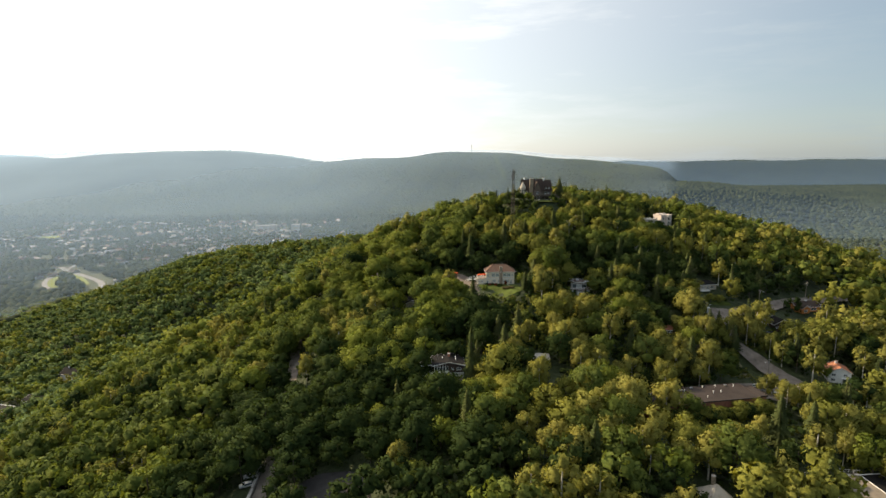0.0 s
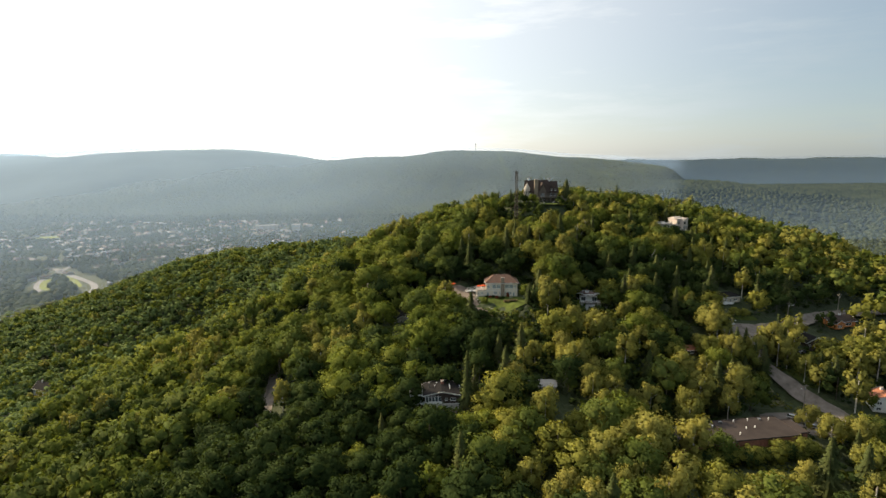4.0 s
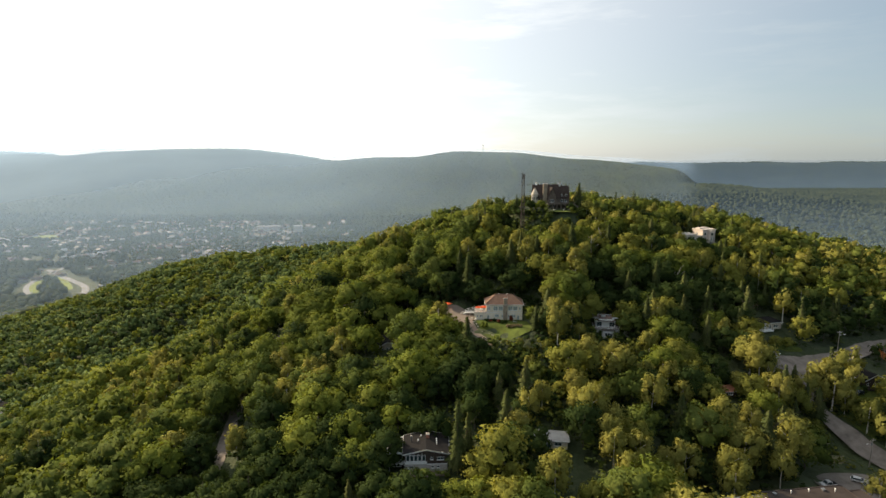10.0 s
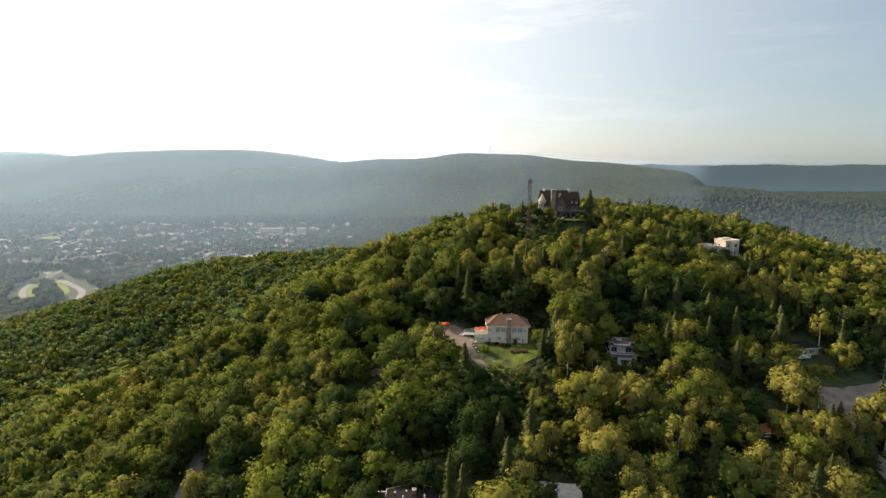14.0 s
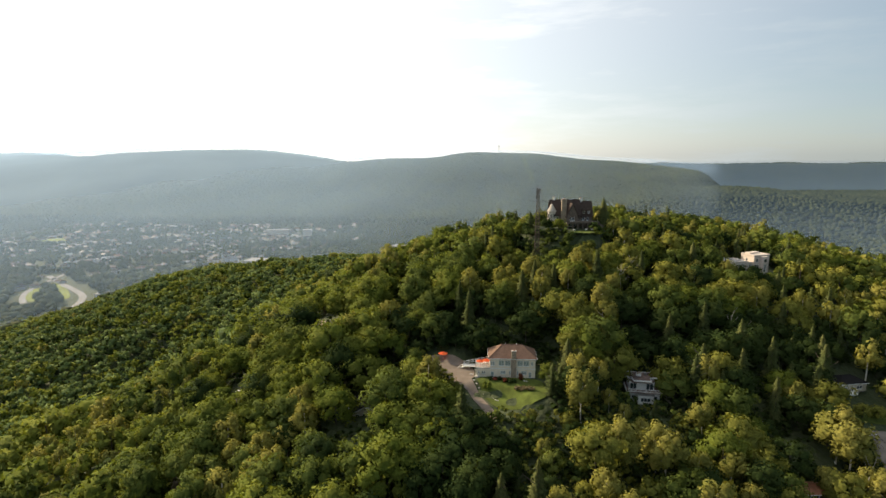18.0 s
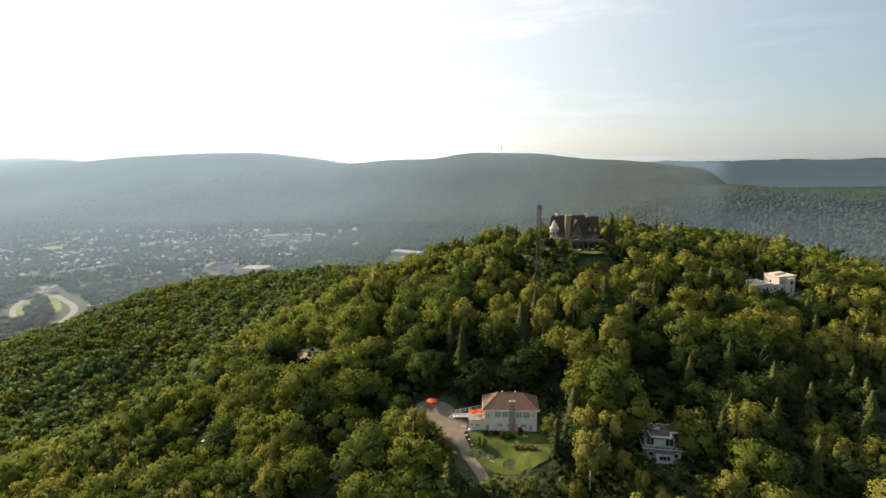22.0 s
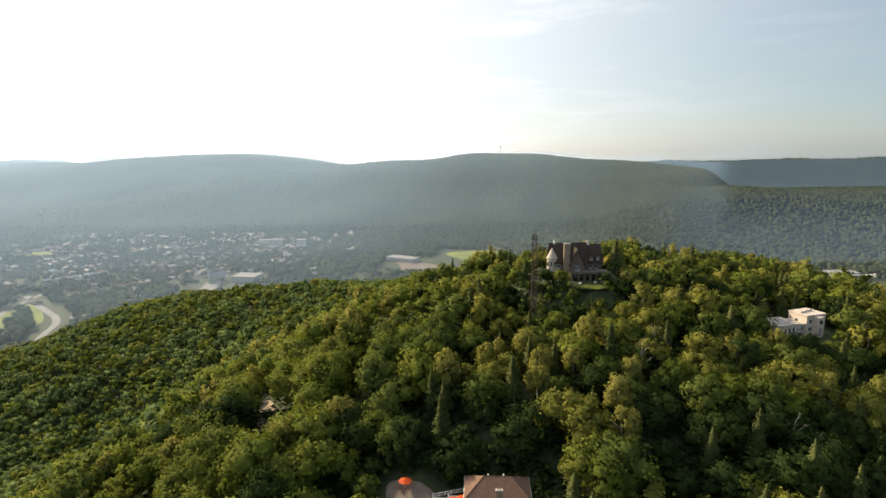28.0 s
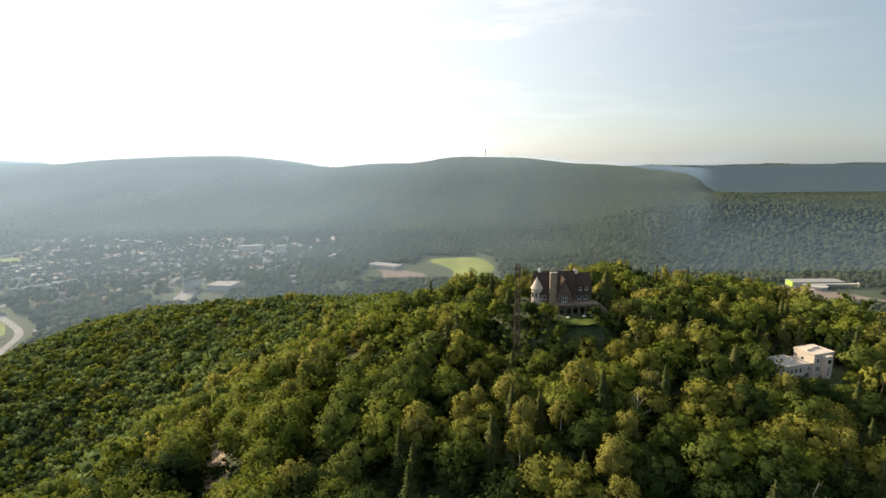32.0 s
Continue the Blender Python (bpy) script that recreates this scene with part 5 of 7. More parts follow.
def boulder(x, y, size, mat=GREY_STONE, lift=0.2):
    b = part("boulder", stone(rng, size), mat, None)
    b.location = (x, y, gz(x, y) + lift)
    tagged(b, "rounded pale garden boulder on the grass", "boulder", "garden boulders")


for x, y, s in ((14.5, 291.0, 0.9), (16.3, 289.6, 1.0), (15.2, 286.5, 0.45), (16.2, 284.9, 0.4), (17.0, 283.4, 0.4), (18.6, 281.0, 0.35), (32.6, 286.6, 0.6), (33.4, 286.3, 0.5), (22.6, 278.2, 0.45), (23.3, 277.9, 0.4), (21.8, 279.5, 0.4)):
    boulder(x, y, s, CONCRETE)


def leaf_mound(r, n, wide, high, leaf):
    """A low shrub of leaves over a few lobes."""
    pieces, pts, nrm = [], [], []
    for i in range(max(3, n // 14)):
        c = np.array([r.uniform(-wide, wide) * 0.55, r.uniform(-wide, wide) * 0.55, high * r.uniform(0.3, 0.6)])
        rad = np.array([wide * 0.5, wide * 0.5, high * 0.45])
        pieces.append((ICO_V * r.uniform(0.75, 1.05, (12, 1)) * rad * 0.9 + c, ICO_F))
        d = unit(r.normal(0, 1, (14, 3)) + np.array([0, 0, 0.5]))
        pts.append(c + d * rad); nrm.append(d)
    pieces.append(sprays(np.concatenate(pts), np.concatenate(nrm), leaf, r))
    v, f = join(pieces)
    v[:, 2] = np.maximum(v[:, 2], -0.1)
    return v, f


def shrub(name, label, x, y, wide, high, mat, group=""):
    v, f = leaf_mound(rng, 90, wide, high, 0.28)
    ob = new(name, mesh_of(name, v, f, [mat]))
    ob.location = (x, y, gz(x, y) + 0.3)
    return tagged(ob, label, "shrub", group)


shrub("round_shrub", "bright yellow-green rounded shrub on the lawn", 19.9, 283.2, 1.7, 2.6, LEAF_BRIGHT)
for x, y, w, hgt in ((21.0, 287.2, 1.3, 0.9), (22.6, 287.4, 1.3, 0.9), (24.3, 287.0, 1.2, 1.0), (25.8, 285.8, 1.3, 1.2), (27.3, 285.0, 1.3, 1.1), (28.7, 285.4, 1.2, 1.0)):
    shrub("bed_shrub", "mixed dark and reddish shrubs in the bed under the house", x, y, w, hgt, RED_BUSH if rng.uniform() < 0.3 else LEAF_DARK_SHADE, "shrubs in the house bed")
for x, y, w, hgt in ((29.6, 281.2, 1.2, 1.1), (30.9, 280.5, 1.2, 1.2), (32.2, 280.4, 1.1, 1.0), (33.4, 279.9, 1.2, 1.1), (34.6, 279.6, 1.1, 0.9)):
    shrub("flower_clump", "flowering clump of pale yellow and pink in the lawn bed", x, y, w, hgt, FLOWERS, "flower clumps in the lawn")
shrub("red_shrub", "upright shrub with reddish leaves before the house", 31.4, 287.2, 0.9, 2.6, RED_BUSH)


# ---- the flat-roofed villa ----
def villa():
    h = thing("flat_roofed_villa", "white flat-roofed villa with a wide upper deck among spruces", "house", (67.7, 285.0, 24.0), -7)
    walls(h, 1.0, 10.5, 1.6, 7.5, 0, 4.1, [("front", 0.4, 1.2, 1.5, 1.2), ("front", 7.6, 1.0, 1.2, 1.4), ("right", 2, 1, 1.5, 1.3), ("left", 2, 1, 1.5, 1.3)], WHITE)
    walls(h, 3.2, 8.2, -0.2, 1.6, 0, 3.3, [("front", 0.9, 0.9, 3.2, 1.5, 3), ("left", 0.4, 0.9, 0.8, 1.5), ("right", 0.4, 0.9, 0.8, 1.5)], WHITE, name="bay_wall")
    part("bay_roof", box(2.9, 8.5, -0.5, 1.6, 3.3, 3.6), GREY_ROOF, h)
    deck = part("deck", box(-0.8, 12.0, -0.4, 8.0, 4.1, 4.4), RUST_ROOF, h, "weathered reddish deck floor")
    for a, b in (((-0.7, -0.3), (11.9, -0.3)), ((-0.7, -0.3), (-0.7, 5.5)), ((11.9, -0.3), (11.9, 6.5))):
        railing(h, (*a, 4.4), (*b, 4.4))
        lo, hi = (min(a[0], b[0]) - 0.06, min(a[1], b[1]) - 0.06), (max(a[0], b[0]) + 0.06, max(a[1], b[1]) + 0.06)
        part("deck_board", box(lo[0], hi[0], lo[1], hi[1], 4.05, 4.62), WHITE, deck)
    walls(h, 0.4, 8.6, 1.8, 7.2, 4.4, 7.6, [("front", 0.3, 0.1, 2.2, 2.3, 2), ("front", 5.6, 0.1, 2.3, 2.3, 2), ("left", 1, 0.1, 3.4, 2.2, 3), ("right", 1, 0.1, 3.4, 2.2, 3)], WHITE, name="upper_wall")
    part("canopy", poly([(1.2, -0.2, 8.0), (7.4, -0.2, 8.0), (8.6, 1.6, 8.0), (0.4, 1.6, 8.0)], 0.35), RUST_ROOF, h)
    roof = flat_roof(h, [(-1.8, 7.6), (-1.6, 3.2), (1.2, 3.0), (1.6, 0.0), (7.2, 0.0), (7.4, 3.0), (9.8, 3.4), (8.2, 7.8)], 8.0, RUST_ROOF, WHITE)
    chimney(h, 3.8, 4.6, 8.3, 9.3, 1.7, 1.0, WHITE, 2)
    vent(h, 1.6, 5.2, 8.35); vent(h, 6.2, 5.6, 8.35, 1)
    for i in range(7):
        part("side_step", box(12.2 + 0.32 * i, 12.55 + 0.32 * i, 1.4, 3.6, 1.6 - 0.24 * i, 1.85 - 0.24 * i), CONCRETE, deck)
    part("side_landing", box(12.3, 16.5, 3.7, 6.4, 1.2, 1.5), CONCRETE, h)
    railing(h, (12.4, 3.75, 1.5), (16.4, 3.75, 1.5))


villa()


# ---- the dark lodge ----
def lodge():
    h = thing("dark_lodge", "dark timber lodge with white window wall and low gable roof", "house", (-6.6, 201.5, 12.5), 4)
    walls(h, 0, 12.2, 0, 9.5, 0, 2.2, [("front", 0.8, 0.9, 1.6, 0.8), ("front", 7.6, 0.9, 0.8, 0.8), ("front", 9.2, 0.9, 0.8, 0.8)], CONCRETE, name="basement_wall")
    walls(h, 0, 12.2, 0, 9.5, 2.2, 5.6, [("front", 0.3 + 1.15 * i, 0.9, 1.0, 1.9) for i in range(5)] + [("front", 7.3, 1.3, 0.8, 0.9), ("front", 9.2, 1.2, 2.0, 1.0, 2), ("right", 2, 1.2, 1.6, 1.1), ("left", 3, 1.2, 1.6, 1.1)],
          DARK_BOARD, gable=1.3, along="y")
    for i in range(5):
        part("mullion", box(0.22 + 1.15 * i, 0.34 + 1.15 * i, -0.12, -0.02, 2.5, 5.6), WHITE, h)
    part("white_panel", box(0.0, 6.3, -0.06, -0.005, 2.2, 3.05), WHITE, h)
    gable_roof(h, 0, 12.2, 0, 9.5, 5.6, 1.3, DARK_SHINGLE, along="y", over=0.7, trim=WHITE)
    part("lower_fascia", box(6.3, 12.4, -0.14, -0.02, 2.1, 2.3), WHITE, h)
    walls(h, -4.6, 0, 2.0, 9.5, 0, 5.0, [("front", 0.6, 2.6, 3.2, 1.6, 3), ("front", 0.8, 0.4, 2.6, 1.4, 2)], DARK_BOARD, name="annex_wall")
    flat_roof(h, [(-5.2, 9.6), (-5.2, 1.0), (0, 1.0), (0, 9.6)], 5.0, DARK_SHINGLE, WHITE, 0.3, "annex_roof")
    railing(h, (-4.6, 0.6, 2.0), (-0.2, 0.6, 2.0)); part("balcony", box(-4.7, -0.1, 0.5, 2.0, 1.8, 2.0), WHITE, h)
    for x in (-4.5, -0.3):
        part("balcony_post", box(x - 0.08, x + 0.08, 0.6, 0.76, -0.3, 1.8), WHITE, h)
    chimney(h, 6.6, 6.2, 6.4, 8.1, 0.9, 0.9, BRICK)
    chimney(h, 1.8, 5.2, 5.6, 8.0, 0.35, 0.35, STEEL, 0)
    for x, y in ((3.8, 5.0), (4.6, 7.4), (9.2, 3.0), (9.2, 4.2), (9.2, 5.4)):
        vent(h, x, y, 6.3)


lodge()
drape("lodge_yard", [(-8, 201), (6, 202), (5, 199), (-5, 198.5)], GRAVEL, 0.2, 1.5, "bare gravel yard below the lodge", "yard")


# ---- the long hall ----
def hall():
    h = thing("long_hall", "long low building with a dark flat roof and many small vents", "building", (74.3, 184.0, 2.0), 9.0)
    for x0, x1, d0, d1, z in ((0, 22.5, 0, 11.0, 5.6), (22.5, 46.5, 0.5, 13.0, 6.0)):
        walls(h, x0, x1, d0, d1, 0, z, [("front", 1.2 + 3.3 * i, 1.4, 2.0, 1.4, 2) for i in range(6)] + [("right", 3, 0, 1.6, 2.2), ("right", 7, 1.4, 2.0, 1.4, 2), ("back", 3, 1.4, 2, 1.4), ("back", 9, 1.4, 2, 1.4), ("back", 15, 1.4, 2, 1.4)], BRICK)
        flat_roof(h, [(x0 - 0.3, d1 + 0.3), (x0 - 0.3, d0 - 0.3), (x1 + 0.3, d0 - 0.3), (x1 + 0.3, d1 + 0.3)], z, TAR_ROOF, RUST_STEEL, 0.4)
    walls(h, 46.5, 51.5, 3.0, 11.5, 0, 5.2, [("right", 2, 0, 1.6, 2.2), ("front", 1.2, 1.2, 2, 1.4)], BRICK)
    flat_roof(h, [(46.9, 11.8), (46.9, 2.7), (51.8, 2.7), (51.8, 11.8)], 5.2, TAR_ROOF, RUST_STEEL, 0.35)
    part("roof_walkway", box(-1.0, 46.0, 11.4, 13.4, 5.3, 5.6), CONCRETE, h, "pale strip along the rear roof edge")
    for i, x in enumerate((2.0, 6.5, 10.5, 12.2, 16.0, 21.0, 25.0, 30.0, 35.5, 40.0)):
        vent(h, x, 10.2 if x < 22 else 11.8, 6.0 if x < 22 else 6.4, i % 3 == 0)
    for x, y in ((26.5, 3.5), (31.0, 6.5), (34.5, 6.8), (43.0, 11.0)):
        vent(h, x, y, 6.4)
    walls(h, -6.0, -1.5, 5.0, 9.5, 0, 4.6, [("front", 1.2, 1.0, 1.6, 1.8, 2), ("left", 1, 1, 1.4, 1.4)], WHITE, name="porch_wall")
    flat_roof(h, [(-6.3, 9.8), (-6.3, 4.7), (-1.3, 4.7), (-1.3, 9.8)], 4.6, GREY_ROOF, WHITE, 0.25, "porch_roof")


hall()
drape("parking_lot", [(118, 214), (126, 226), (144, 226), (150, 214), (142, 205), (128, 207)], ASPHALT, 0.22, 2.0, "small grey asphalt car park beside the hall", "car park")


# ---- cars ----
def car(label, paint, at, turn, kind="hatchback"):
    c = thing("pickup_truck" if kind == "pickup" else "car", label, "car", at, turn, "parked cars")
    L, W = (5.3, 1.9) if kind == "pickup" else (4.4, 1.78)
    bm = bmesh.new()
    prof = [(-L / 2, 0.35), (-L / 2, 0.85), (-L * 0.26, 0.98), (L * 0.46, 0.98 if kind != "pickup" else 1.02), (L / 2, 0.85), (L / 2, 0.35)]
    sides = [[bm.verts.new((x, s * W / 2 * (0.94 if z > 0.9 else 1), z)) for x, z in prof] for s in (-1, 1)]
    bm.faces.new(sides[0]); bm.faces.new(sides[1][::-1])
    for i in range(len(prof)):
        j = (i + 1) % len(prof)
        bm.faces.new((sides[0][i], sides[1][i], sides[1][j], sides[0][j]))
    bmesh.ops.recalc_face_normals(bm, faces=bm.faces)
    bmesh.ops.bevel(bm, geom=[e for e in bm.edges], offset=0.06, segments=2, affect="EDGES")
    body = part("body", bm, paint, c)
    if kind == "pickup":
        cab, top = (-L * 0.24, L * 0.14), (-L * 0.12, L * 0.11)
    else:
        cab, top = (-L * 0.27, L * 0.46), (-L * 0.10, L * 0.36)
    z0, z1 = 0.95, 1.46 if kind != "pickup" else 1.75
    bm = bmesh.new()
    low = [bm.verts.new((x, s * W * 0.47, z0)) for x, s in ((cab[0], -1), (cab[1], -1), (cab[1], 1), (cab[0], 1))]
    up = [bm.verts.new((x, s * W * 0.39, z1)) for x, s in ((top[0], -1), (top[1], -1), (top[1], 1), (top[0], 1))]
    bm.faces.new(up)
    for i in range(4):
        bm.faces.new((low[i], low[(i + 1) % 4], up[(i + 1) % 4], up[i]))
    part("windows", bm, GLASS, c, "dark window glass")
    part("car_roof", box(top[0], top[1], -W * 0.40, W * 0.40, z1 - 0.02, z1 + 0.05, bevel=0.02), paint, c)
    for s in (-1, 1):
        for x0, x1 in ((cab[0], top[0]), (cab[1], top[1])):
            part("pillar", rod((x0, s * W * 0.475, z0), (x1, s * W * 0.395, z1), 0.04, n=5), paint, c)
        part("headlight", box(-L / 2 - 0.01, -L / 2 + 0.1, s * W * 0.36 - 0.18, s * W * 0.36 + 0.18, 0.62, 0.78), GLASS, c)
        part("tail_light", box(L / 2 - 0.1, L / 2 + 0.01, s * W * 0.38 - 0.14, s * W * 0.38 + 0.14, 0.62, 0.80), RED_TILE, c)
        part("mirror", box(cab[0] + 0.35, cab[0] + 0.5, s * W * 0.54 - 0.09, s * W * 0.54 + 0.09, 0.98, 1.12), paint, c)
    if kind == "pickup":
        part("cargo_bed", box(L * 0.16, L * 0.47, -W * 0.42, W * 0.42, 1.0, 1.06), RUBBER, c)
    for x in (-L * 0.31, L * 0.30):
        for s in (-1, 1):
            t = part("tyre", rod((x, s * W * 0.40, 0.33), (x, s * W * 0.50, 0.33), 0.33, n=14), RUBBER, c)
            part("rim", rod((x, s * W * 0.47, 0.33), (x, s * W * 0.507, 0.33), 0.2, n=10), STEEL, t)
    return c


for label, paint, x, y, turn, kind in (
        ("white pickup truck parked beside the hall", WHITE_CAR, 125.5, 218.5, 5, "pickup"), ("white hatchback parked by the utility pole", WHITE_CAR, 136.8, 221.0, 150, "car"),
        ("silver hatchback in the row by the road", SILVER_CAR, 138.2, 217.6, 155, "car"), ("black hatchback in the row by the road", BLACK_CAR, 139.4, 215.0, 155, "car"),
        ("silver estate car at the end of the row", SILVER_CAR, 140.6, 212.6, 155, "car"), ("white car parked in the shade beyond the villa", WHITE_CAR, 111.8, 279.0, 100, "car"),
        ("white car parked below the retaining wall", WHITE_CAR, -67.5, 159.5, 20, "car"), ("white estate car parked below the retaining wall", WHITE_CAR, -67.2, 155.0, 25, "car"),
        ("blue car at the edge of the dark lot", BLUE_CAR, -48.3, 147.0, 10, "car"), ("dark car parked on the cabin drive", BLACK_CAR, 166.5, 264.0, 20, "car")):
    car(label, paint, (x, y, gz(x, y) + (0.27 if kind == "pickup" or 118 < x < 150 else 0.22)), turn, kind)


# ---- houses along the side road ----
def small_house(name, label, at, turn, w, d, h, wall, roof, rise, style="gable", along="x", chim=None, holes=None, category="house", over=0.5):
    t = thing(name, label, category, at, turn)
    holes = holes or [("front", w * 0.12, 0.9, 1.4, 1.2, 2), ("front", w * 0.42, 0.0, 1.0, 2.1), ("front", w * 0.62, 0.9, w * 0.22, 1.3, 2), ("left", d * 0.3, 0.9, 1.2, 1.1), ("right", d * 0.3, 0.9, 1.2, 1.1), ("back", w * 0.4, 0.9, 1.4, 1.1)]
    if style == "gable":
        walls(t, 0, w, 0, d, 0, h, holes, wall, gable=rise, along=along)
        gable_roof(t, 0, w, 0, d, h, rise, roof, along, over, trim=WHITE)
    elif style == "hip":
        walls(t, 0, w, 0, d, 0, h, holes, wall)
        hip_roof(t, 0, w, 0, d, h, rise, roof, over, trim=WHITE)
    else:
        walls(t, 0, w, 0, d, 0, h, holes, wall)
        flat_roof(t, [(-over, d + over), (-over, -over), (w + over, -over), (w + over, d + over)], h, roof, WHITE)
    if chim:
        chimney(t, chim[0], chim[1], h - 0.2, h + rise + 1.0, 0.9, 0.7, chim[2])
    return t


t = small_house("beige_bungalow", "beige bungalow with a dark roof and a porch in tree shade", (145.5, 298.0, gz(149, 301)), 12, 10.5, 7.0, 3.0, BEIGE, DARK_SHINGLE, 1.8, "hip")
part("porch_deck", box(-0.5, 5.0, -2.2, 0, -0.2, 0.3), WHITE, t); railing(t, (-0.4, -2.1, 0.3), (5.0, -2.1, 0.3))
small_house("white_garage", "small pale garage with a flat grey roof by the road", (135.0, 274.5, gz(137, 276) - 0.1), 8, 4.6, 5.0, 2.7, WHITE, GREY_ROOF, 0.2, "flat", holes=[("front", 0.8, 0.0, 3.0, 2.2, 3)], category="garage")
t = small_house("dark_cabin", "dark brown cabin with an arched front roof and bright lawn", (171.5, 268.5, gz(176, 271)), 8, 10.0, 7.0, 3.0, DARK_BOARD, DARK_SHINGLE, 2.4, "gable", "y")
part("porch_deck", box(0.5, 9.5, -2.0, 0, -0.3, 0.2), DARK_BOARD, t)
for x in (0.7, 3.6, 6.4, 9.3):
    part("porch_post", box(x - 0.09, x + 0.09, -1.9, -1.72, 0.2, 2.9), DARK_BOARD, t)
t = small_house("orange_house", "low house with orange boarded gables and a brown roof", (197.0, 290.0, gz(203, 293)), 10, 15.0, 8.0, 3.0, ORANGE_BOARD, BROWN_SHINGLE, 2.2, "gable", "x", (9, 4, WHITE))
walls(t, 1.0, 6.0, -2.5, 0, 0, 3.0, [("front", 1.2, 0.8, 2.4, 1.4, 3)], ORANGE_BOARD, gable=1.5, along="y", name="gable_wall")
gable_roof(t, 1.0, 6.0, -2.5, 2.5, 3.0, 1.5, BROWN_SHINGLE, "y", 0.5, trim=WHITE, name="porch_roof")
t = small_house("red_roofed_house", "white two-storey house with a red-brown roof under tall trees", (171.5, 226.0, gz(176, 230)), -18, 8.5, 8.0, 5.2, WHITE, RED_TILE, 2.0, "gable", "y", (4.2, 6.0, WHITE),
                holes=[("front", 1.0, 3.2, 1.6, 1.2, 2), ("front", 5.6, 3.2, 1.6, 1.2, 2), ("front", 1.0, 0.8, 1.6, 1.2, 2), ("front", 5.4, 0.0, 1.6, 2.1), ("left", 2.0, 3.2, 1.4, 1.2), ("left", 5.0, 3.2, 1.4, 1.2), ("left", 3.0, 0.8, 1.6, 1.2)])
part("balcony", box(4.6, 8.4, -1.5, 0, 2.6, 2.8), WHITE, t); railing(t, (4.7, -1.4, 2.8), (8.3, -1.4, 2.8))
for x in (4.7, 8.2):
    part("balcony_post", box(x - 0.08, x + 0.08, -1.45, -1.3, -0.2, 2.6), WHITE, t)
small_house("red_roofed_shed", "low shed with a faded red roof hidden among birches", (102.5, 247.5, gz(106, 250)), 6, 8.0, 5.0, 2.4, DARK_BOARD, RED_TILE, 1.2)
t = small_house("white_roofed_shed", "long shed with a pale metal roof below birches", (31.5, 213.5, gz(37, 216)), -6, 10.5, 5.5, 2.8, BEIGE, CONCRETE, 1.0)
small_house("grey_gabled_house", "white gable-ended house deep in the slope woods", (-289.0, 367.0, gz(-283, 371)), -20, 15.0, 9.0, 5.0, WHITE, DARK_SHINGLE, 3.6, "gable", "x", (4, 4.5, WHITE))
small_house("brick_block", "dark brick building half hidden by slope trees", (-296.0, 300.0, gz(-286, 305)), -12, 20.0, 11.0, 8.0, BRICK, DARK_SHINGLE, 0.3, "flat",
            holes=[("front", 1.5 + 3.6 * i, z, 1.6, 1.6, 2) for i in range(5) for z in (1.0, 4.4)])
small_house("grey_annex", "grey building beside the brick one on the slope", (-270.0, 309.0, gz(-264, 313)), -12, 12.0, 9.0, 6.0, CONCRETE, DARK_SHINGLE, 2.0)
t = small_house("grey_roofed_house", "low house with a dark grey stepped roof beside a small lawn", (-25.5, 276.0, gz(-21, 280)), 22, 8.0, 7.0, 2.8, BEIGE, DARK_SHINGLE, 1.6, "gable", "y")
walls(t, 3.0, 9.5, 5.0, 10.0, 0, 3.6, [("front", 4.3, 1.2, 1.4, 1.2), ("right", 1.5, 1.2, 1.4, 1.2)], BEIGE, gable=1.6, along="x", name="rear_wall")
gable_roof(t, 3.0, 9.5, 5.0, 10.0, 3.6, 1.6, DARK_SHINGLE, "x", 0.5, trim=WHITE, name="rear_roof")
drape("side_lawn", [(-33, 285), (-28, 294), (-22, 290), (-25, 283)], GRASS, 0.2, 1.2, "small bright lawn by the grey roof", "lawn")
small_house("red_cottage", "small cottage with an orange-red roof behind the hilltop trees", (168.0, 444.0, gz(172, 447) + 2), 15, 9.0, 7.0, 5.0, BEIGE, RED_TILE, 2.6)

# the two roofs at the foot of the slope
t = small_house("flat_roofed_house", "low house with a wide tan flat roof and white chimney", (113.5, 143.0, -6.5), 4, 19.0, 10.5, 4.6, BEIGE, TAN_ROOF, 0.4, "flat", over=0.9)
chimney(t, 11.5, 8.6, 4.8, 7.0, 1.6, 1.1, WHITE); vent(t, 7.0, 6.8, 5.0, 1); vent(t, 10.5, 5.0, 5.0, 1)
walls(t, 19.0, 27.0, 3.0, 11.5, 0, 4.2, [("front", 2, 1, 2, 1.3)], BEIGE, name="wing_wall")
flat_roof(t, [(19.4, 12.0), (19.4, 2.4), (27.6, 2.4), (27.6, 12.0)], 4.2, DARK_SHINGLE, WHITE, 0.3, "wing_roof")
part("rear_deck", box(4.0, 24.0, 11.6, 16.0, 2.2, 2.5), WOOD_POLE, t); railing(t, (4.0, 15.9, 2.5), (14.0, 17.5, 2.8)); railing(t, (14.0, 17.5, 2.8), (24.0, 15.9, 2.5))
t = small_house("pyramid_roofed_house", "house with a steep pale pyramid roof and stone chimney", (74.6, 136.0, -6.0), 8, 11.0, 11.0, 5.0, BEIGE, BEIGE, 5.2, "hip", over=0.4)
chimney(t, 5.0, 6.4, 9.2, 12.6, 0.9, 0.9, GREY_STONE)


# ---- the lot with its retaining wall ----
drape("dark_lot", [(-54, 130), (-49, 156), (-27, 155), (-22, 130)], DARK_ASPHALT, 0.22, 2.0, "dark asphalt lot between the trees", "car park")
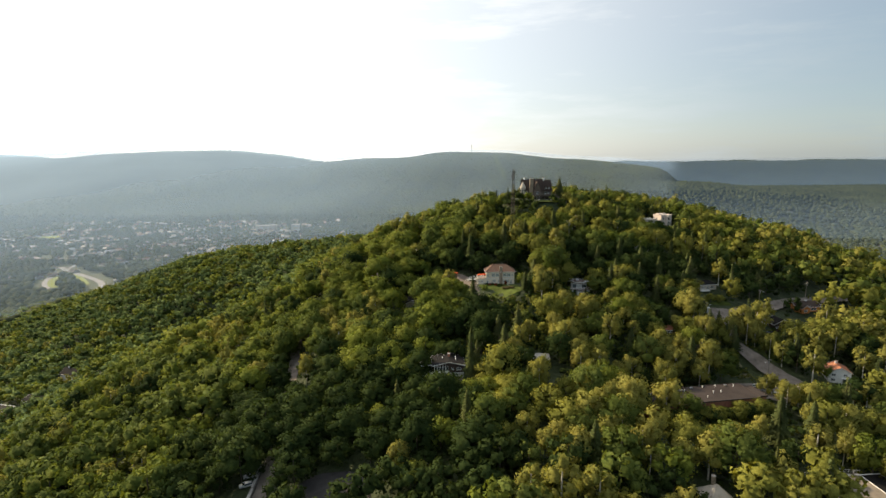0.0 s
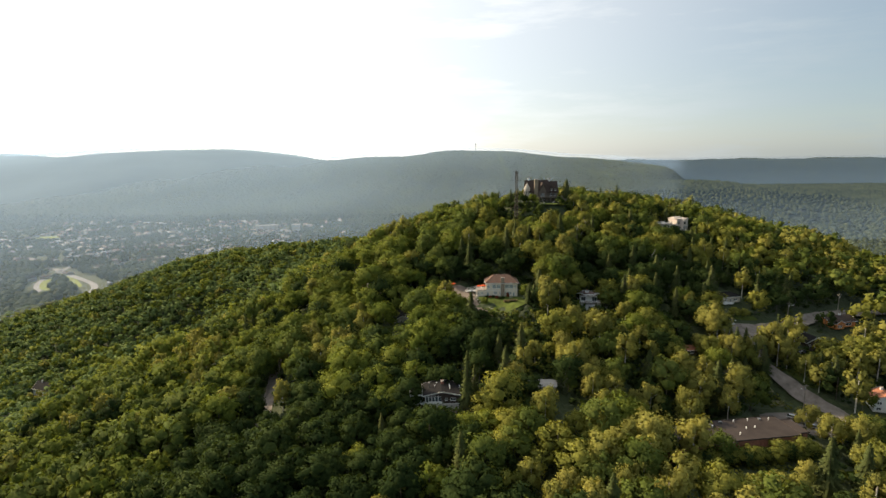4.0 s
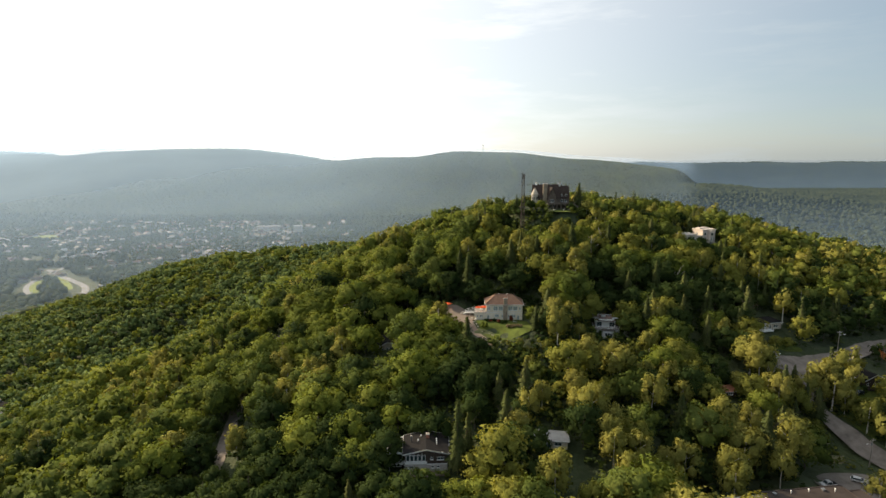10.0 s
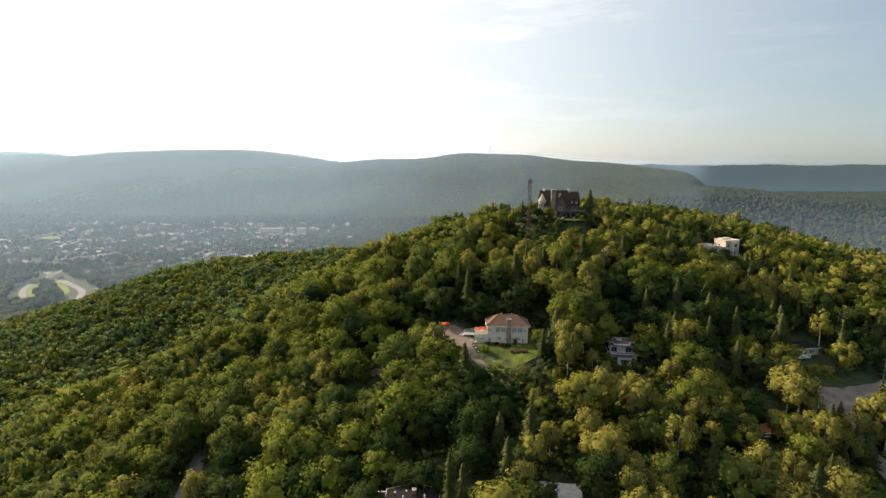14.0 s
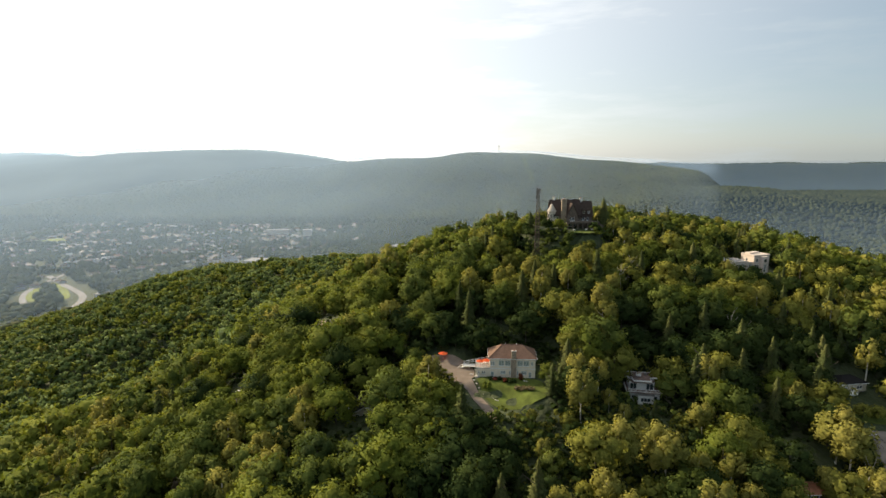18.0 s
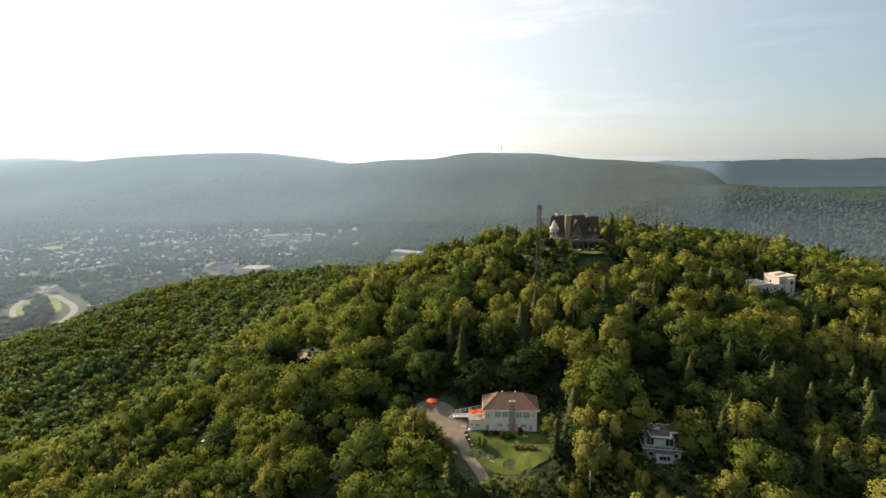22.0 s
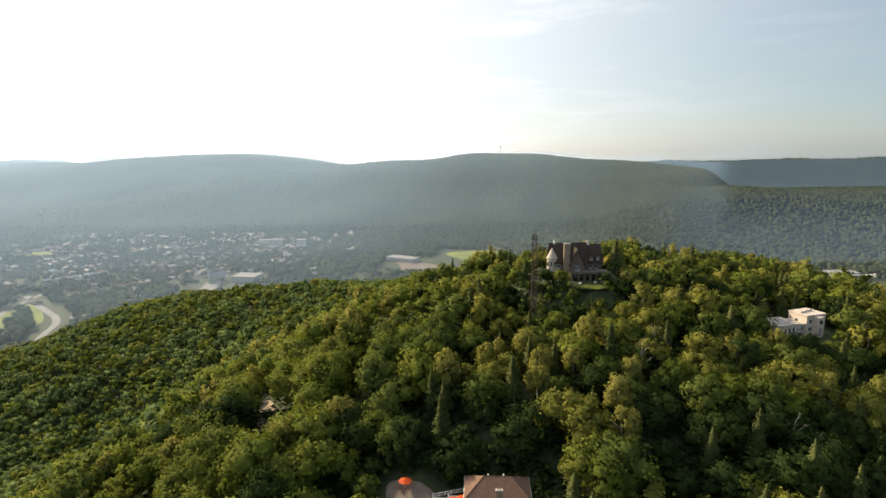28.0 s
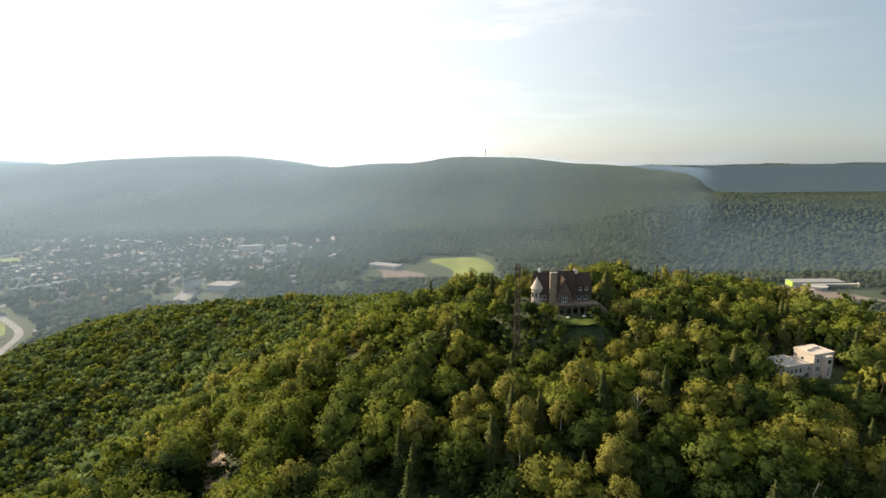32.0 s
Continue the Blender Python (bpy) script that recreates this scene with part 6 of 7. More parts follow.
ribbon("wood_lane", [(-60, 125), (-61, 157), (-66, 193), (-72, 222), (-75, 239), (-83, 273), (-84, 300)], 4.8, ASPHALT, 0.22, "narrow grey lane climbing straight through the woods", "lane")


def retaining_wall():
    w = thing("retaining_wall", "pale concrete retaining wall beside the lane", "wall", (0, 0, 0))
    pts = [(-63.0, 140), (-63.6, 146), (-64.0, 152), (-64.6, 158), (-65.2, 164)]
    for (ax, ay), (bx, by) in zip(pts, pts[1:]):
        z = max(gz(ax, ay), gz(bx, by))
        p = part("wall_panel", poly([(ax - 0.3, ay, z + 1.2), (ax + 0.3, ay, z + 1.2), (bx + 0.3, by - 0.03, z + 1.2), (bx - 0.3, by - 0.03, z + 1.2)], 2.2), CONCRETE, w)
        part("coping", poly([(ax - 0.5, ay, z + 1.4), (ax + 0.5, ay, z + 1.4), (bx + 0.5, by - 0.03, z + 1.4), (bx - 0.5, by - 0.03, z + 1.4)], 0.2), CONCRETE, p)


retaining_wall()
ribbon("side_road", [(166, 200), (154, 225), (149, 238), (144, 246), (140.5, 253), (144, 266), (150, 278), (178, 288), (193, 298), (212, 305), (262, 322)], 7.5, ASPHALT, 0.24, "grey asphalt side road with tree shadows")
drape("road_apron", [(134, 268), (139, 281), (158, 284), (157, 277), (149, 270), (142, 262)], ASPHALT, 0.2, 1.5, "wide asphalt junction in front of the garage", "road")
drape("road_verge", [(156, 236), (150, 246), (148, 252), (156, 262), (172, 270), (182, 266), (170, 250)], GRASS, 0.15, 2.0, "grassy verge and cabin lawn beside the road", "grass")
drape("bungalow_lawn", [(143, 285.5), (146, 293), (156, 294), (160, 288), (153, 286)], GRASS, 0.15, 2.0, "shaded lawn before the bungalow", "lawn")
drape("near_verge", [(128, 238), (134, 246), (139, 244), (144, 236), (138, 230)], DRY_GRASS, 0.15, 2.0, "dry grass verge with low bushes above the car park", "grass")
for x, y in ((132, 240), (134.5, 239), (136.8, 238)):
    shrub("verge_bush", "small dark clipped conifer on the dry verge", x, y, 0.7, 2.2, LEAF_DARK_SHADE, "verge bushes")


drape("woodland_lot", [(-88, 308), (-87, 318), (-78, 321), (-70, 317), (-73, 308), (-80, 303)], DARK_ASPHALT, 0.25, 1.5, "small dark parking place in the woods", "car park")
car("white car parked on the small lot in the woods", WHITE_CAR, (-81.5, 310.0, gz(-81.5, 310.0) + 0.26), 70)
drape("scree", [(-44, 322), (-43, 333), (-50, 346), (-58, 362), (-65, 371), (-69, 366), (-63, 352), (-55, 338), (-50, 324)], GREY_STONE, 0.25, 1.5, "bare stony gully between the trees", "scree")
for i in range(14):
    x, y = -48 - 1.15 * i + rng.uniform(-3, 3), 326 + 2.9 * i + rng.uniform(-2, 2)
    b = part("loose_rock", stone(rng, rng.uniform(0.5, 1.3)), GREY_STONE, None)
    b.location = (x, y, gz(x, y) + 0.35)
    tagged(b, "grey-brown rock lying in the stony gully", "rock", "loose rocks in the gully")


# ---- utility poles ----
def utility_pole(x, y, height, label, lamp=True, turn=0.0):
    p = thing("utility_pole", label, "utility pole", (x, y, gz(x, y)), turn, "utility poles along the road")
    part("pole", rod((0, 0, -0.4), (0, 0, height), 0.17, 0.11), WOOD_POLE, p)
    arm = part("cross_arm", box(-1.1, 1.1, -0.07, 0.07, height - 0.9, height - 0.74), WOOD_POLE, p)
    for k in (-1.0, -0.35, 0.35, 1.0):
        part("insulator", rod((k, 0, height - 0.74), (k, 0, height - 0.48), 0.06, 0.04, n=6), WHITE, arm)
    part("transformer", rod((0.35, 0, height - 2.4), (0.35, 0, height - 1.4), 0.25, n=10), STEEL, p)
    if lamp:
        a = part("lamp_arm", rod((0, 0, height - 2.2), (1.9, -0.2, height - 1.7), 0.04, n=6), STEEL, p)
        part("lamp_head", box(1.7, 2.5, -0.33, -0.07, height - 1.78, height - 1.62, bevel=0.03), WHITE, a)
    return (x, y, gz(x, y) + height - 0.5)


tops = [utility_pole(146.5, 229.8, 10.5, "weathered utility pole with a white lamp by the road", True, 200), utility_pole(135.0, 268.0, 10.5, "leaning wooden utility pole with a lamp", True, 20),
        utility_pole(176.0, 291.5, 10.0, "wooden utility pole with a street lamp in shade", True, 0), utility_pole(214.0, 309.0, 10.0, "wooden utility pole further up the road", False)]
utility_pole(-47.2, 154.5, 8.0, "slim pole with a cross arm at the dark lot", False)


def cable(a, b, sag, label):
    bm = bmesh.new()
    a, b = Vector(a), Vector(b)
    pts = [a.lerp(b, i / 12) - Vector((0, 0, sag * 4 * (i / 12) * (1 - i / 12))) for i in range(13)]
    for p, q in zip(pts, pts[1:]):
        rod(p, q, 0.03, n=4, bm=bm)
    tagged(part("power_cable", bm, RUBBER, None), label, "cable", "power cables")


for a, b in zip(tops, tops[1:]):
    for off in (-0.9, 0.9):
        cable((a[0] + off, a[1], a[2]), (b[0] + off, b[1], b[2]), 0.8, "sagging power cable between the utility poles")


# ---- the white modern house ----
def modern_house():
    h = thing("white_modern_house", "white cubic house with flat roofs on the hilltop slope", "house", (152.2, 377.4, 49.5), 20)
    big = [("front", 1.2, 5.6, 1.4, 1.9), ("front", 6.6, 5.5, 1.8, 2.0, 2), ("front", 1.0, 2.4, 2.2, 2.0, 2), ("front", 6.4, 2.4, 2.4, 2.0, 2), ("left", 3.0, 5.4, 1.2, 1.6), ("right", 2, 5.5, 1.6, 1.6)]
    walls(h, 0, 9.4, 0, 8.0, 0, 8.8, big, OFF_WHITE)
    flat_roof(h, [(-0.1, 8.1), (-0.1, -0.1), (9.5, -0.1), (9.5, 8.1)], 8.8, OFF_WHITE, OFF_WHITE, 0.3)
    for x0, x1, y0, y1 in ((1.0, 3.6, 3.6, 6.6), (4.6, 7.8, 4.4, 7.0)):
        part("roof_box", box(x0, x1, y0, y1, 9.1, 9.8, bevel=0.05), OFF_WHITE, h)
    walls(h, 3.6, 6.2, -2.0, 0, 0, 8.3, [("front", 0.6, 1.0, 1.4, 3.6, 2)], OFF_WHITE, name="stair_wall")
    part("stair_roof", box(3.5, 6.3, -2.1, 0, 8.3, 8.6), OFF_WHITE, h)
    part("round_window", rod((4.9, -2.08, 6.6), (4.9, -2.0, 6.6), 0.85, n=18), GLASS, h, "dark round window")
    walls(h, -4.5, 0, 0.8, 8.0, 0, 5.4, [("front", 0.4, 2.8, 1.5, 1.8, 2), ("front", 2.6, 2.8, 1.5, 1.8, 2), ("front", 0.6, 0.2, 3.2, 2.2, 3)], OFF_WHITE, name="link_wall")
    flat_roof(h, [(-4.6, 8.1), (-4.6, 0.6), (-0.2, 0.6), (-0.2, 8.1)], 5.4, GREY_ROOF, OFF_WHITE, 0.3, "link_roof")
    walls(h, -14.5, -4.8, -0.6, 8.0, 0, 6.4, [("front", 1.0 + 2.0 * i, 3.4, 1.2, 1.9) for i in range(4)] + [("left", 2, 3.4, 1.6, 1.8, 2)], OFF_WHITE, name="wing_wall")
    flat_roof(h, [(-14.6, 8.2), (-14.6, -0.8), (-4.7, -0.8), (-4.7, 8.2)], 6.4, GREY_ROOF, OFF_WHITE, 0.3, "wing_roof")
    vent(h, -9.5, 5.0, 6.7, 1); vent(h, -7.0, 3.0, 6.7); vent(h, -12.5, 5.5, 6.7)


modern_house()


# ---- the stone manor on the summit ----
def manor():
    h = thing("stone_manor", "grey stone manor with steep brown roofs on the summit", "house", (55.8, 397.5, 70.0), 4)
    walls(h, 0, 15.5, 0, 9.5, 0, 6.6, [("front", 1.2, 3.6, 1.0, 1.8), ("front", 2.6, 3.6, 1.0, 1.8), ("front", 12.5, 3.6, 1.4, 1.8, 2), ("front", 1.4, 0.8, 1.4, 1.7), ("front", 12.2, 0.8, 1.6, 1.7), ("left", 2, 3.6, 1.4, 1.8, 2), ("left", 5, 3.6, 1.4, 1.8, 2)],
          MANOR_STONE, gable=7.2, along="x", thick=0.45)
    gable_roof(h, 0, 15.5, 0, 9.5, 6.6, 7.2, BROWN_SHINGLE, "x", 0.6, 0.3)
    walls(h, 15.5, 22.0, 1.0, 9.0, 0, 6.0, [("front", 1.2, 3.2, 1.2, 1.6), ("front", 3.6, 3.2, 1.2, 1.6), ("front", 2.0, 0.6, 2.4, 1.8, 2), ("right", 2.5, 3.4, 1.3, 1.6)], MANOR_STONE, gable=7.0, along="x", name="wing_wall", thick=0.45)
    gable_roof(h, 15.5, 22.0, 1.0, 9.0, 6.0, 7.0, BROWN_SHINGLE, "x", 0.5, 0.3, name="wing_roof")
    walls(h, 7.6, 13.2, -3.0, 1.0, 0, 6.0, [("front", 1.6, 3.2, 2.2, 2.0, 3), ("front", 1.0, 0.4, 3.4, 2.2, 3)], MANOR_STONE, gable=6.2, along="y", name="gable_wall", thick=0.45)
    gable_roof(h, 7.6, 13.2, -3.0, 5.0, 6.0, 6.2, BROWN_SHINGLE, "y", 0.5, 0.3, name="gable_roof")
    for x in (16.6, 19.2):
        walls(h, x, x + 1.6, 0.6, 3.4, 6.6, 8.2, [("front", 0.3, 0.3, 1.0, 1.1)], MANOR_STONE, gable=1.2, along="y", name="dormer_wall", thick=0.15)
        gable_roof(h, x, x + 1.6, 0.6, 3.6, 8.2, 1.2, BROWN_SHINGLE, "y", 0.25, 0.15, name="dormer_roof")
    turret = part("turret", rod((0.2, 1.2, -1.0), (0.2, 1.2, 8.0), 2.1, n=16), BEIGE, h, "round pale corner turret")
    part("turret_roof", rod((0.2, 1.2, 8.0), (0.2, 1.2, 12.4), 2.5, 0.05, n=16), BEIGE, turret)
    for a in (3.6, 4.4, 5.2):
        x, y = 0.2 + 2.08 * math.cos(a), 1.2 + 2.08 * math.sin(a)
        part("turret_window", rod((x, y, 4.8), (x, y, 6.6), 0.3, n=8), GLASS, turret)
    chimney(h, 6.2, -0.9, -0.5, 14.6, 2.6, 1.4, GREY_STONE, 2)
    chimney(h, 1.9, 4.9, 12.6, 15.2, 0.9, 0.9, WHITE)
    chimney(h, 16.6, 5.2, 11.5, 14.6, 1.3, 1.0, WHITE, 2)
    # stone terrace with a roofed arcade below it
    ter = part("terrace", box(6.5, 23.5, -7.5, -0.2, 2.4, 2.9), MANOR_STONE, h, "wide stone terrace slab")
    for x in np.linspace(7.2, 22.8, 7):
        part("terrace_pier", box(x - 0.4, x + 0.4, -7.3, -6.5, -1.6, 2.4, bevel=0.04), MANOR_STONE, ter)
    part("arcade_wall", box(6.6, 23.4, -2.6, -2.2, -1.6, 2.4), MANOR_STONE, ter)
    part("terrace_parapet", box(6.5, 23.5, -7.6, -7.3, 2.9, 3.5), MANOR_STONE, ter)
    part("buttress", poly([(23.0, -8.5, 2.8), (26.0, -8.0, 1.0), (26.0, -3.0, 1.0), (23.0, -3.0, 2.8)], 4.0), MANOR_STONE, h)


manor()
drape("manor_lawn", [(63, 387), (76, 388.5), (78, 383), (71, 378.5), (64, 380.5)], GRASS, 0.25, 1.5, "bright mown lawn before the manor terrace", "lawn")


def garden_set(x, y, z):
    t = thing("garden_table", "pale garden table on the manor terrace lawn", "table", (x, y, z))
    part("table_top", rod((0, 0, 0.7), (0, 0, 0.76), 0.7, n=12), WHITE, t)
    for a in (0.8, 2.4, 3.9, 5.5):
        part("leg", rod((0.5 * math.cos(a), 0.5 * math.sin(a), 0), (0.4 * math.cos(a), 0.4 * math.sin(a), 0.7), 0.04, n=5), WHITE, t)


for x, y in ((66.0, 386.5), (72.5, 388.0), (75.5, 388.3)):
    garden_set(x, y, gz(x, y) + 0.26)


def lattice_mast():
    m = thing("lattice_mast", "brown steel lattice mast with antennas beside the manor", "mast", (46.5, 381.0, gz(46.5, 381)))
    H, w0, w1 = 91.5 - gz(46.5, 381), 1.1, 0.6
    for sx in (-1, 1):
        for sy in (-1, 1):
            part("leg", rod((sx * w0, sy * w0, -0.5), (sx * w1, sy * w1, H), 0.12, 0.09, n=6), RUST_STEEL, m)
    n = 14
    for i in range(n):
        z0, z1 = H * i / n, H * (i + 1) / n
        a, b = w0 + (w1 - w0) * i / n, w0 + (w1 - w0) * (i + 1) / n
        for p, q in (((-1, -1), (1, -1)), ((1, -1), (1, 1)), ((1, 1), (-1, 1)), ((-1, 1), (-1, -1))):
            part("brace", rod((p[0] * a, p[1] * a, z0), (q[0] * b, q[1] * b, z1), 0.06, n=4), RUST_STEEL, m)
            part("brace", rod((q[0] * a, q[1] * a, z0), (p[0] * b, p[1] * b, z1), 0.06, n=4), RUST_STEEL, m)
            part("cross_bar", rod((p[0] * b, p[1] * b, z1), (q[0] * b, q[1] * b, z1), 0.06, n=4), RUST_STEEL, m)
    for x, y, z, hh in ((-0.9, -0.8, H - 2.6, 2.2), (0.9, -0.8, H - 2.6, 2.2), (0, 1.0, H - 2.6, 2.2), (0.9, 0.7, H - 5.4, 1.8), (-0.9, 0.7, H - 5.4, 1.8)):
        part("panel_antenna", box(x - 0.16, x + 0.16, y - 0.1, y + 0.1, z, z + hh, bevel=0.03), RUST_STEEL, m)
    part("side_arm", box(-4.2, 4.2, -0.05, 0.05, H - 6.6, H - 6.45), RUST_STEEL, m)
    for x in (-4.1, -2.6, 2.6, 4.1):
        part("dipole", rod((x, 0, H - 7.4), (x, 0, H - 5.6), 0.04, n=5), RUST_STEEL, m)
    part("top_rod", rod((0, 0, H - 0.3), (0, 0, H + 1.2), 0.04, n=5), RUST_STEEL, m)


lattice_mast()
for x, y, s in ((-26, 409.6, 2.4), (-29, 411, 2.0), (-23.5, 411.5, 2.2), (-26.5, 413, 2.6)):
    b = part("rock_outcrop", stone(rng, s), CONCRETE, None)
    b.location = (x, y, gz(x, y) + 0.4)
    tagged(b, "bare pale rock ledge in a gap of the woods", "rock", "rock ledges")

# ---- the valley ----
ribbon("valley_road", [(-760, 1010), (-700, 960), (-640, 915), (-600, 885), (-575, 850), (-560, 810), (-535, 770), (-520, 730)], 10, PALE_ROAD, 0.6, "pale curving main road in the valley", "road", 8.0)
ribbon("valley_side_road", [(-760, 1080), (-735, 1000), (-720, 930), (-690, 870), (-640, 820)], 8, PALE_ROAD, 0.6, "pale side road with a grassy middle", "road", 8.0)
drape("roundabout_grass", [(-715, 985), (-640, 905), (-600, 860), (-640, 830), (-700, 880)], MEADOW, 0.4, 8.0, "grass between the valley roads", "grass")
drape("town_field", [(-1130, 1380), (-1030, 1395), (-1020, 1450), (-1120, 1450)], MEADOW, 0.5, 12.0, "pale green playing field at the town edge", "field")
drape("meadow", [(-75, 1400), (60, 1440), (95, 1300), (60, 1200), (0, 1190), (5, 1290)], MEADOW, 0.5, 12.0, "bright green meadow in the valley", "field")
drape("yard", [(-190, 1345), (-120, 1300), (-40, 1235), (-90, 1180), (-130, 1190), (-150, 1280)], GRAVEL, 0.5, 10.0, "bare gravel yard round the warehouse", "yard")
drape("main_street", [(-505, 1190), (-480, 1190), (-440, 1040), (-470, 1030)], PALE_ROAD, 0.6, 8.0, "pale straight town street", "road")
drape("depot_lot", [(540, 1120), (620, 1150), (700, 1040), (690, 1015), (600, 1040), (545, 1085)], GRAVEL, 0.5, 10.0, "wide car park round the long valley building", "car park")


def big_shed(name, label, x, y, turn, w, d, h, wall, roof, lean=None):
    t = thing(name, label, "building", (x, y, gz(x, y)), turn)
    walls(t, 0, w, 0, d, 0, h, [("front", 4 + 8 * i, 1.5, 4, 2.2, 2) for i in range(int((w - 6) / 8))], wall, thick=0.5)
    flat_roof(t, [(-1, d + 1), (-1, -1), (w + 1, -1), (w + 1, d + 1)], h, roof, lean or wall, 0.8)
    return t


t = big_shed("valley_sports_hall", "long low building with a pale roof and lime-green end", 605, 1128, 2, 88, 24, 9, CONCRETE, GREY_ROOF)
part("lime_end", box(-3.5, -1.2, -1.5, 16, 2, 11.0), LIME, t, "lime-green end wall")
part("lime_band", box(62, 105, -9, -7, 5.5, 7.0), LIME, t)
part("front_canopy", box(12, 108, -10, 0, 6.8, 7.6), CONCRETE, t)
for x in range(14, 106, 13):
    part("canopy_post", box(x - 0.3, x + 0.3, -9.5, -8.9, 0, 6.8), CONCRETE, t)
part("round_foyer", rod((32, -14, 0), (32, -14, 6), 14, n=24), CONCRETE, t); part("foyer_roof", rod((32, -14, 6), (32, -14, 7), 16, n=24), CONCRETE, t)
big_shed("warehouse", "long pale-roofed warehouse in a gravel yard", -182, 1312, -28, 70, 26, 8, CONCRETE, GREY_ROOF)
big_shed("town_store", "large pale flat-roofed store at the end of the street", -440, 1108, -8, 46, 34, 11, CONCRETE, GREY_ROOF)
big_shed("roadside_shed", "grey shed beside the valley road", -565, 865, 15, 26, 14, 6, CONCRETE, GREY_ROOF)
big_shed("tall_block", "pale apartment block above the town trees", -440, 1470, 10, 22, 16, 22, BEIGE, GREY_ROOF)
big_shed("apartment_block", "row of pale flats among the town trees", -560, 1520, 6, 60, 16, 14, BEIGE, GREY_ROOF)


def town_church():
    t = thing("town_church", "pale church with a grey roof and a thin spire", "church", (-470, 1100, gz(-470, 1100)), 70)
    walls(t, 0, 30, 0, 14, 0, 10, [("front", 3 + 5 * i, 3, 1.6, 4.5) for i in range(5)], BEIGE, gable=8, along="x", thick=0.6)
    gable_roof(t, 0, 30, 0, 14, 10, 8, GREY_ROOF, "x", 0.8, 0.4)
    tw = part("tower", box(-5, 0, 4.5, 9.5, 0, 18), BEIGE, t)
    part("spire", rod((-2.5, 7, 18), (-2.5, 7, 31), 3.2, 0.05, n=8), STEEL, tw)


town_church()

# town houses: a few kinds, each copied
TOWN_WALLS = [CREAM, BEIGE, CONCRETE, BEIGE, BRICK]
TOWN_ROOFS = [BROWN_SHINGLE, DARK_SHINGLE, GREY_ROOF, TAN_SHINGLE, BROWN_SHINGLE, TAN_ROOF]
kinds = []
for i in range(8):
    w, d, hh = rng.uniform(12, 18), rng.uniform(9, 13), (3.2, 5.6, 3.4, 5.8)[i % 4]
    t = thing("town_house", "small town house with pale walls among trees", "house", (-600 - 20 * i, 1250, gz(-600 - 20 * i, 1250)), 0, "houses of the valley town")
    for side in ("south", "north"):
        y0 = -d / 2 if side == "south" else 0.0
        part("wall", box(-w / 2, w / 2, y0, y0 + d / 2, 0, hh), TOWN_WALLS[i % 5], t)
    gable_roof(t, -w / 2, w / 2, -d / 2, d / 2, hh, rng.uniform(2, 3.2), TOWN_ROOFS[i % 6], "x", 0.5, 0.3)
    part("chimney", box(w * 0.2, w * 0.2 + 0.9, 0.2, 1.1, hh, hh + 4), BRICK, t)
    kinds.append(t)
spots = []
while len(spots) < 290:
    if rng.uniform() < 0.86:
        x, y = rng.uniform(-1250, -330), rng.uniform(1120, 1720)
        if waves(np.array(x), np.array(y), 260, 11.0) < -0.1:
            continue
    elif rng.uniform() < 0.45:
        x, y = rng.uniform(-900, -560), rng.uniform(900, 1120)
    else:
        x, y = rng.uniform(650, 1300), rng.uniform(1000, 1600)
    if all(math.hypot(x - a, y - b) > 17 for a, b in spots):
        spots.append((x, y))
for i, (x, y) in enumerate(spots):
    copy_thing(kinds[i % 8], pose(x, y, gz(x, y) - 0.2, 0, 0, rng.uniform(-40, 40) + (90 if i % 3 == 0 else 0)))

# the rest of the town: roofs and walls too small to tell apart
def far_houses(x, y, r):
    v, f = [], []
    for px, py in zip(x, y):
        w, d, h, k, a = r.uniform(5, 8), r.uniform(4, 6), r.uniform(3, 6), r.uniform(2, 3.2), r.uniform(0, 3.14)
        c, q, z = math.cos(a), math.sin(a), gz(px, py) - 0.3
        b = len(v)
        for lx, ly, lz in ((-w, -d, 0), (w, -d, 0), (w, d, 0), (-w, d, 0), (-w, -d, h), (w, -d, h), (w, d, h), (-w, d, h), (-w, 0, h + k), (w, 0, h + k)):
            v.append((px + lx * c - ly * q, py + lx * q + ly * c, z + lz))
        f += [(b, b + 1, b + 5, b + 4), (b + 1, b + 2, b + 6, b + 5), (b + 2, b + 3, b + 7, b + 6), (b + 3, b, b + 4, b + 7), (b + 4, b + 5, b + 9, b + 8), (b + 6, b + 7, b + 8, b + 9), (b + 4, b + 8, b + 7, b + 7), (b + 5, b + 6, b + 9, b + 9)]
    return np.array(v), f


def build_far_house(nodes, links, shader):
    geo = nodes.new("ShaderNodeNewGeometry")
    ramp = nodes.new("ShaderNodeValToRGB")
    ramp.color_ramp.interpolation = "CONSTANT"
    els = ramp.color_ramp.elements
    els[0].color, els[1].position, els[1].color = (0.50, 0.48, 0.45, 1), 0.12, (0.26, 0.22, 0.18, 1)
    for p, c in ((0.40, (0.12, 0.095, 0.08)), (0.68, (0.20, 0.19, 0.18)), (0.88, (0.36, 0.31, 0.26))):
        els.new(p).color = (*c, 1)
    links.new(geo.outputs["Random Per Island"], ramp.inputs["Fac"])
    links.new(ramp.outputs["Color"], shader.inputs["Base Color"])
    shader.inputs["Roughness"].default_value = 0.8


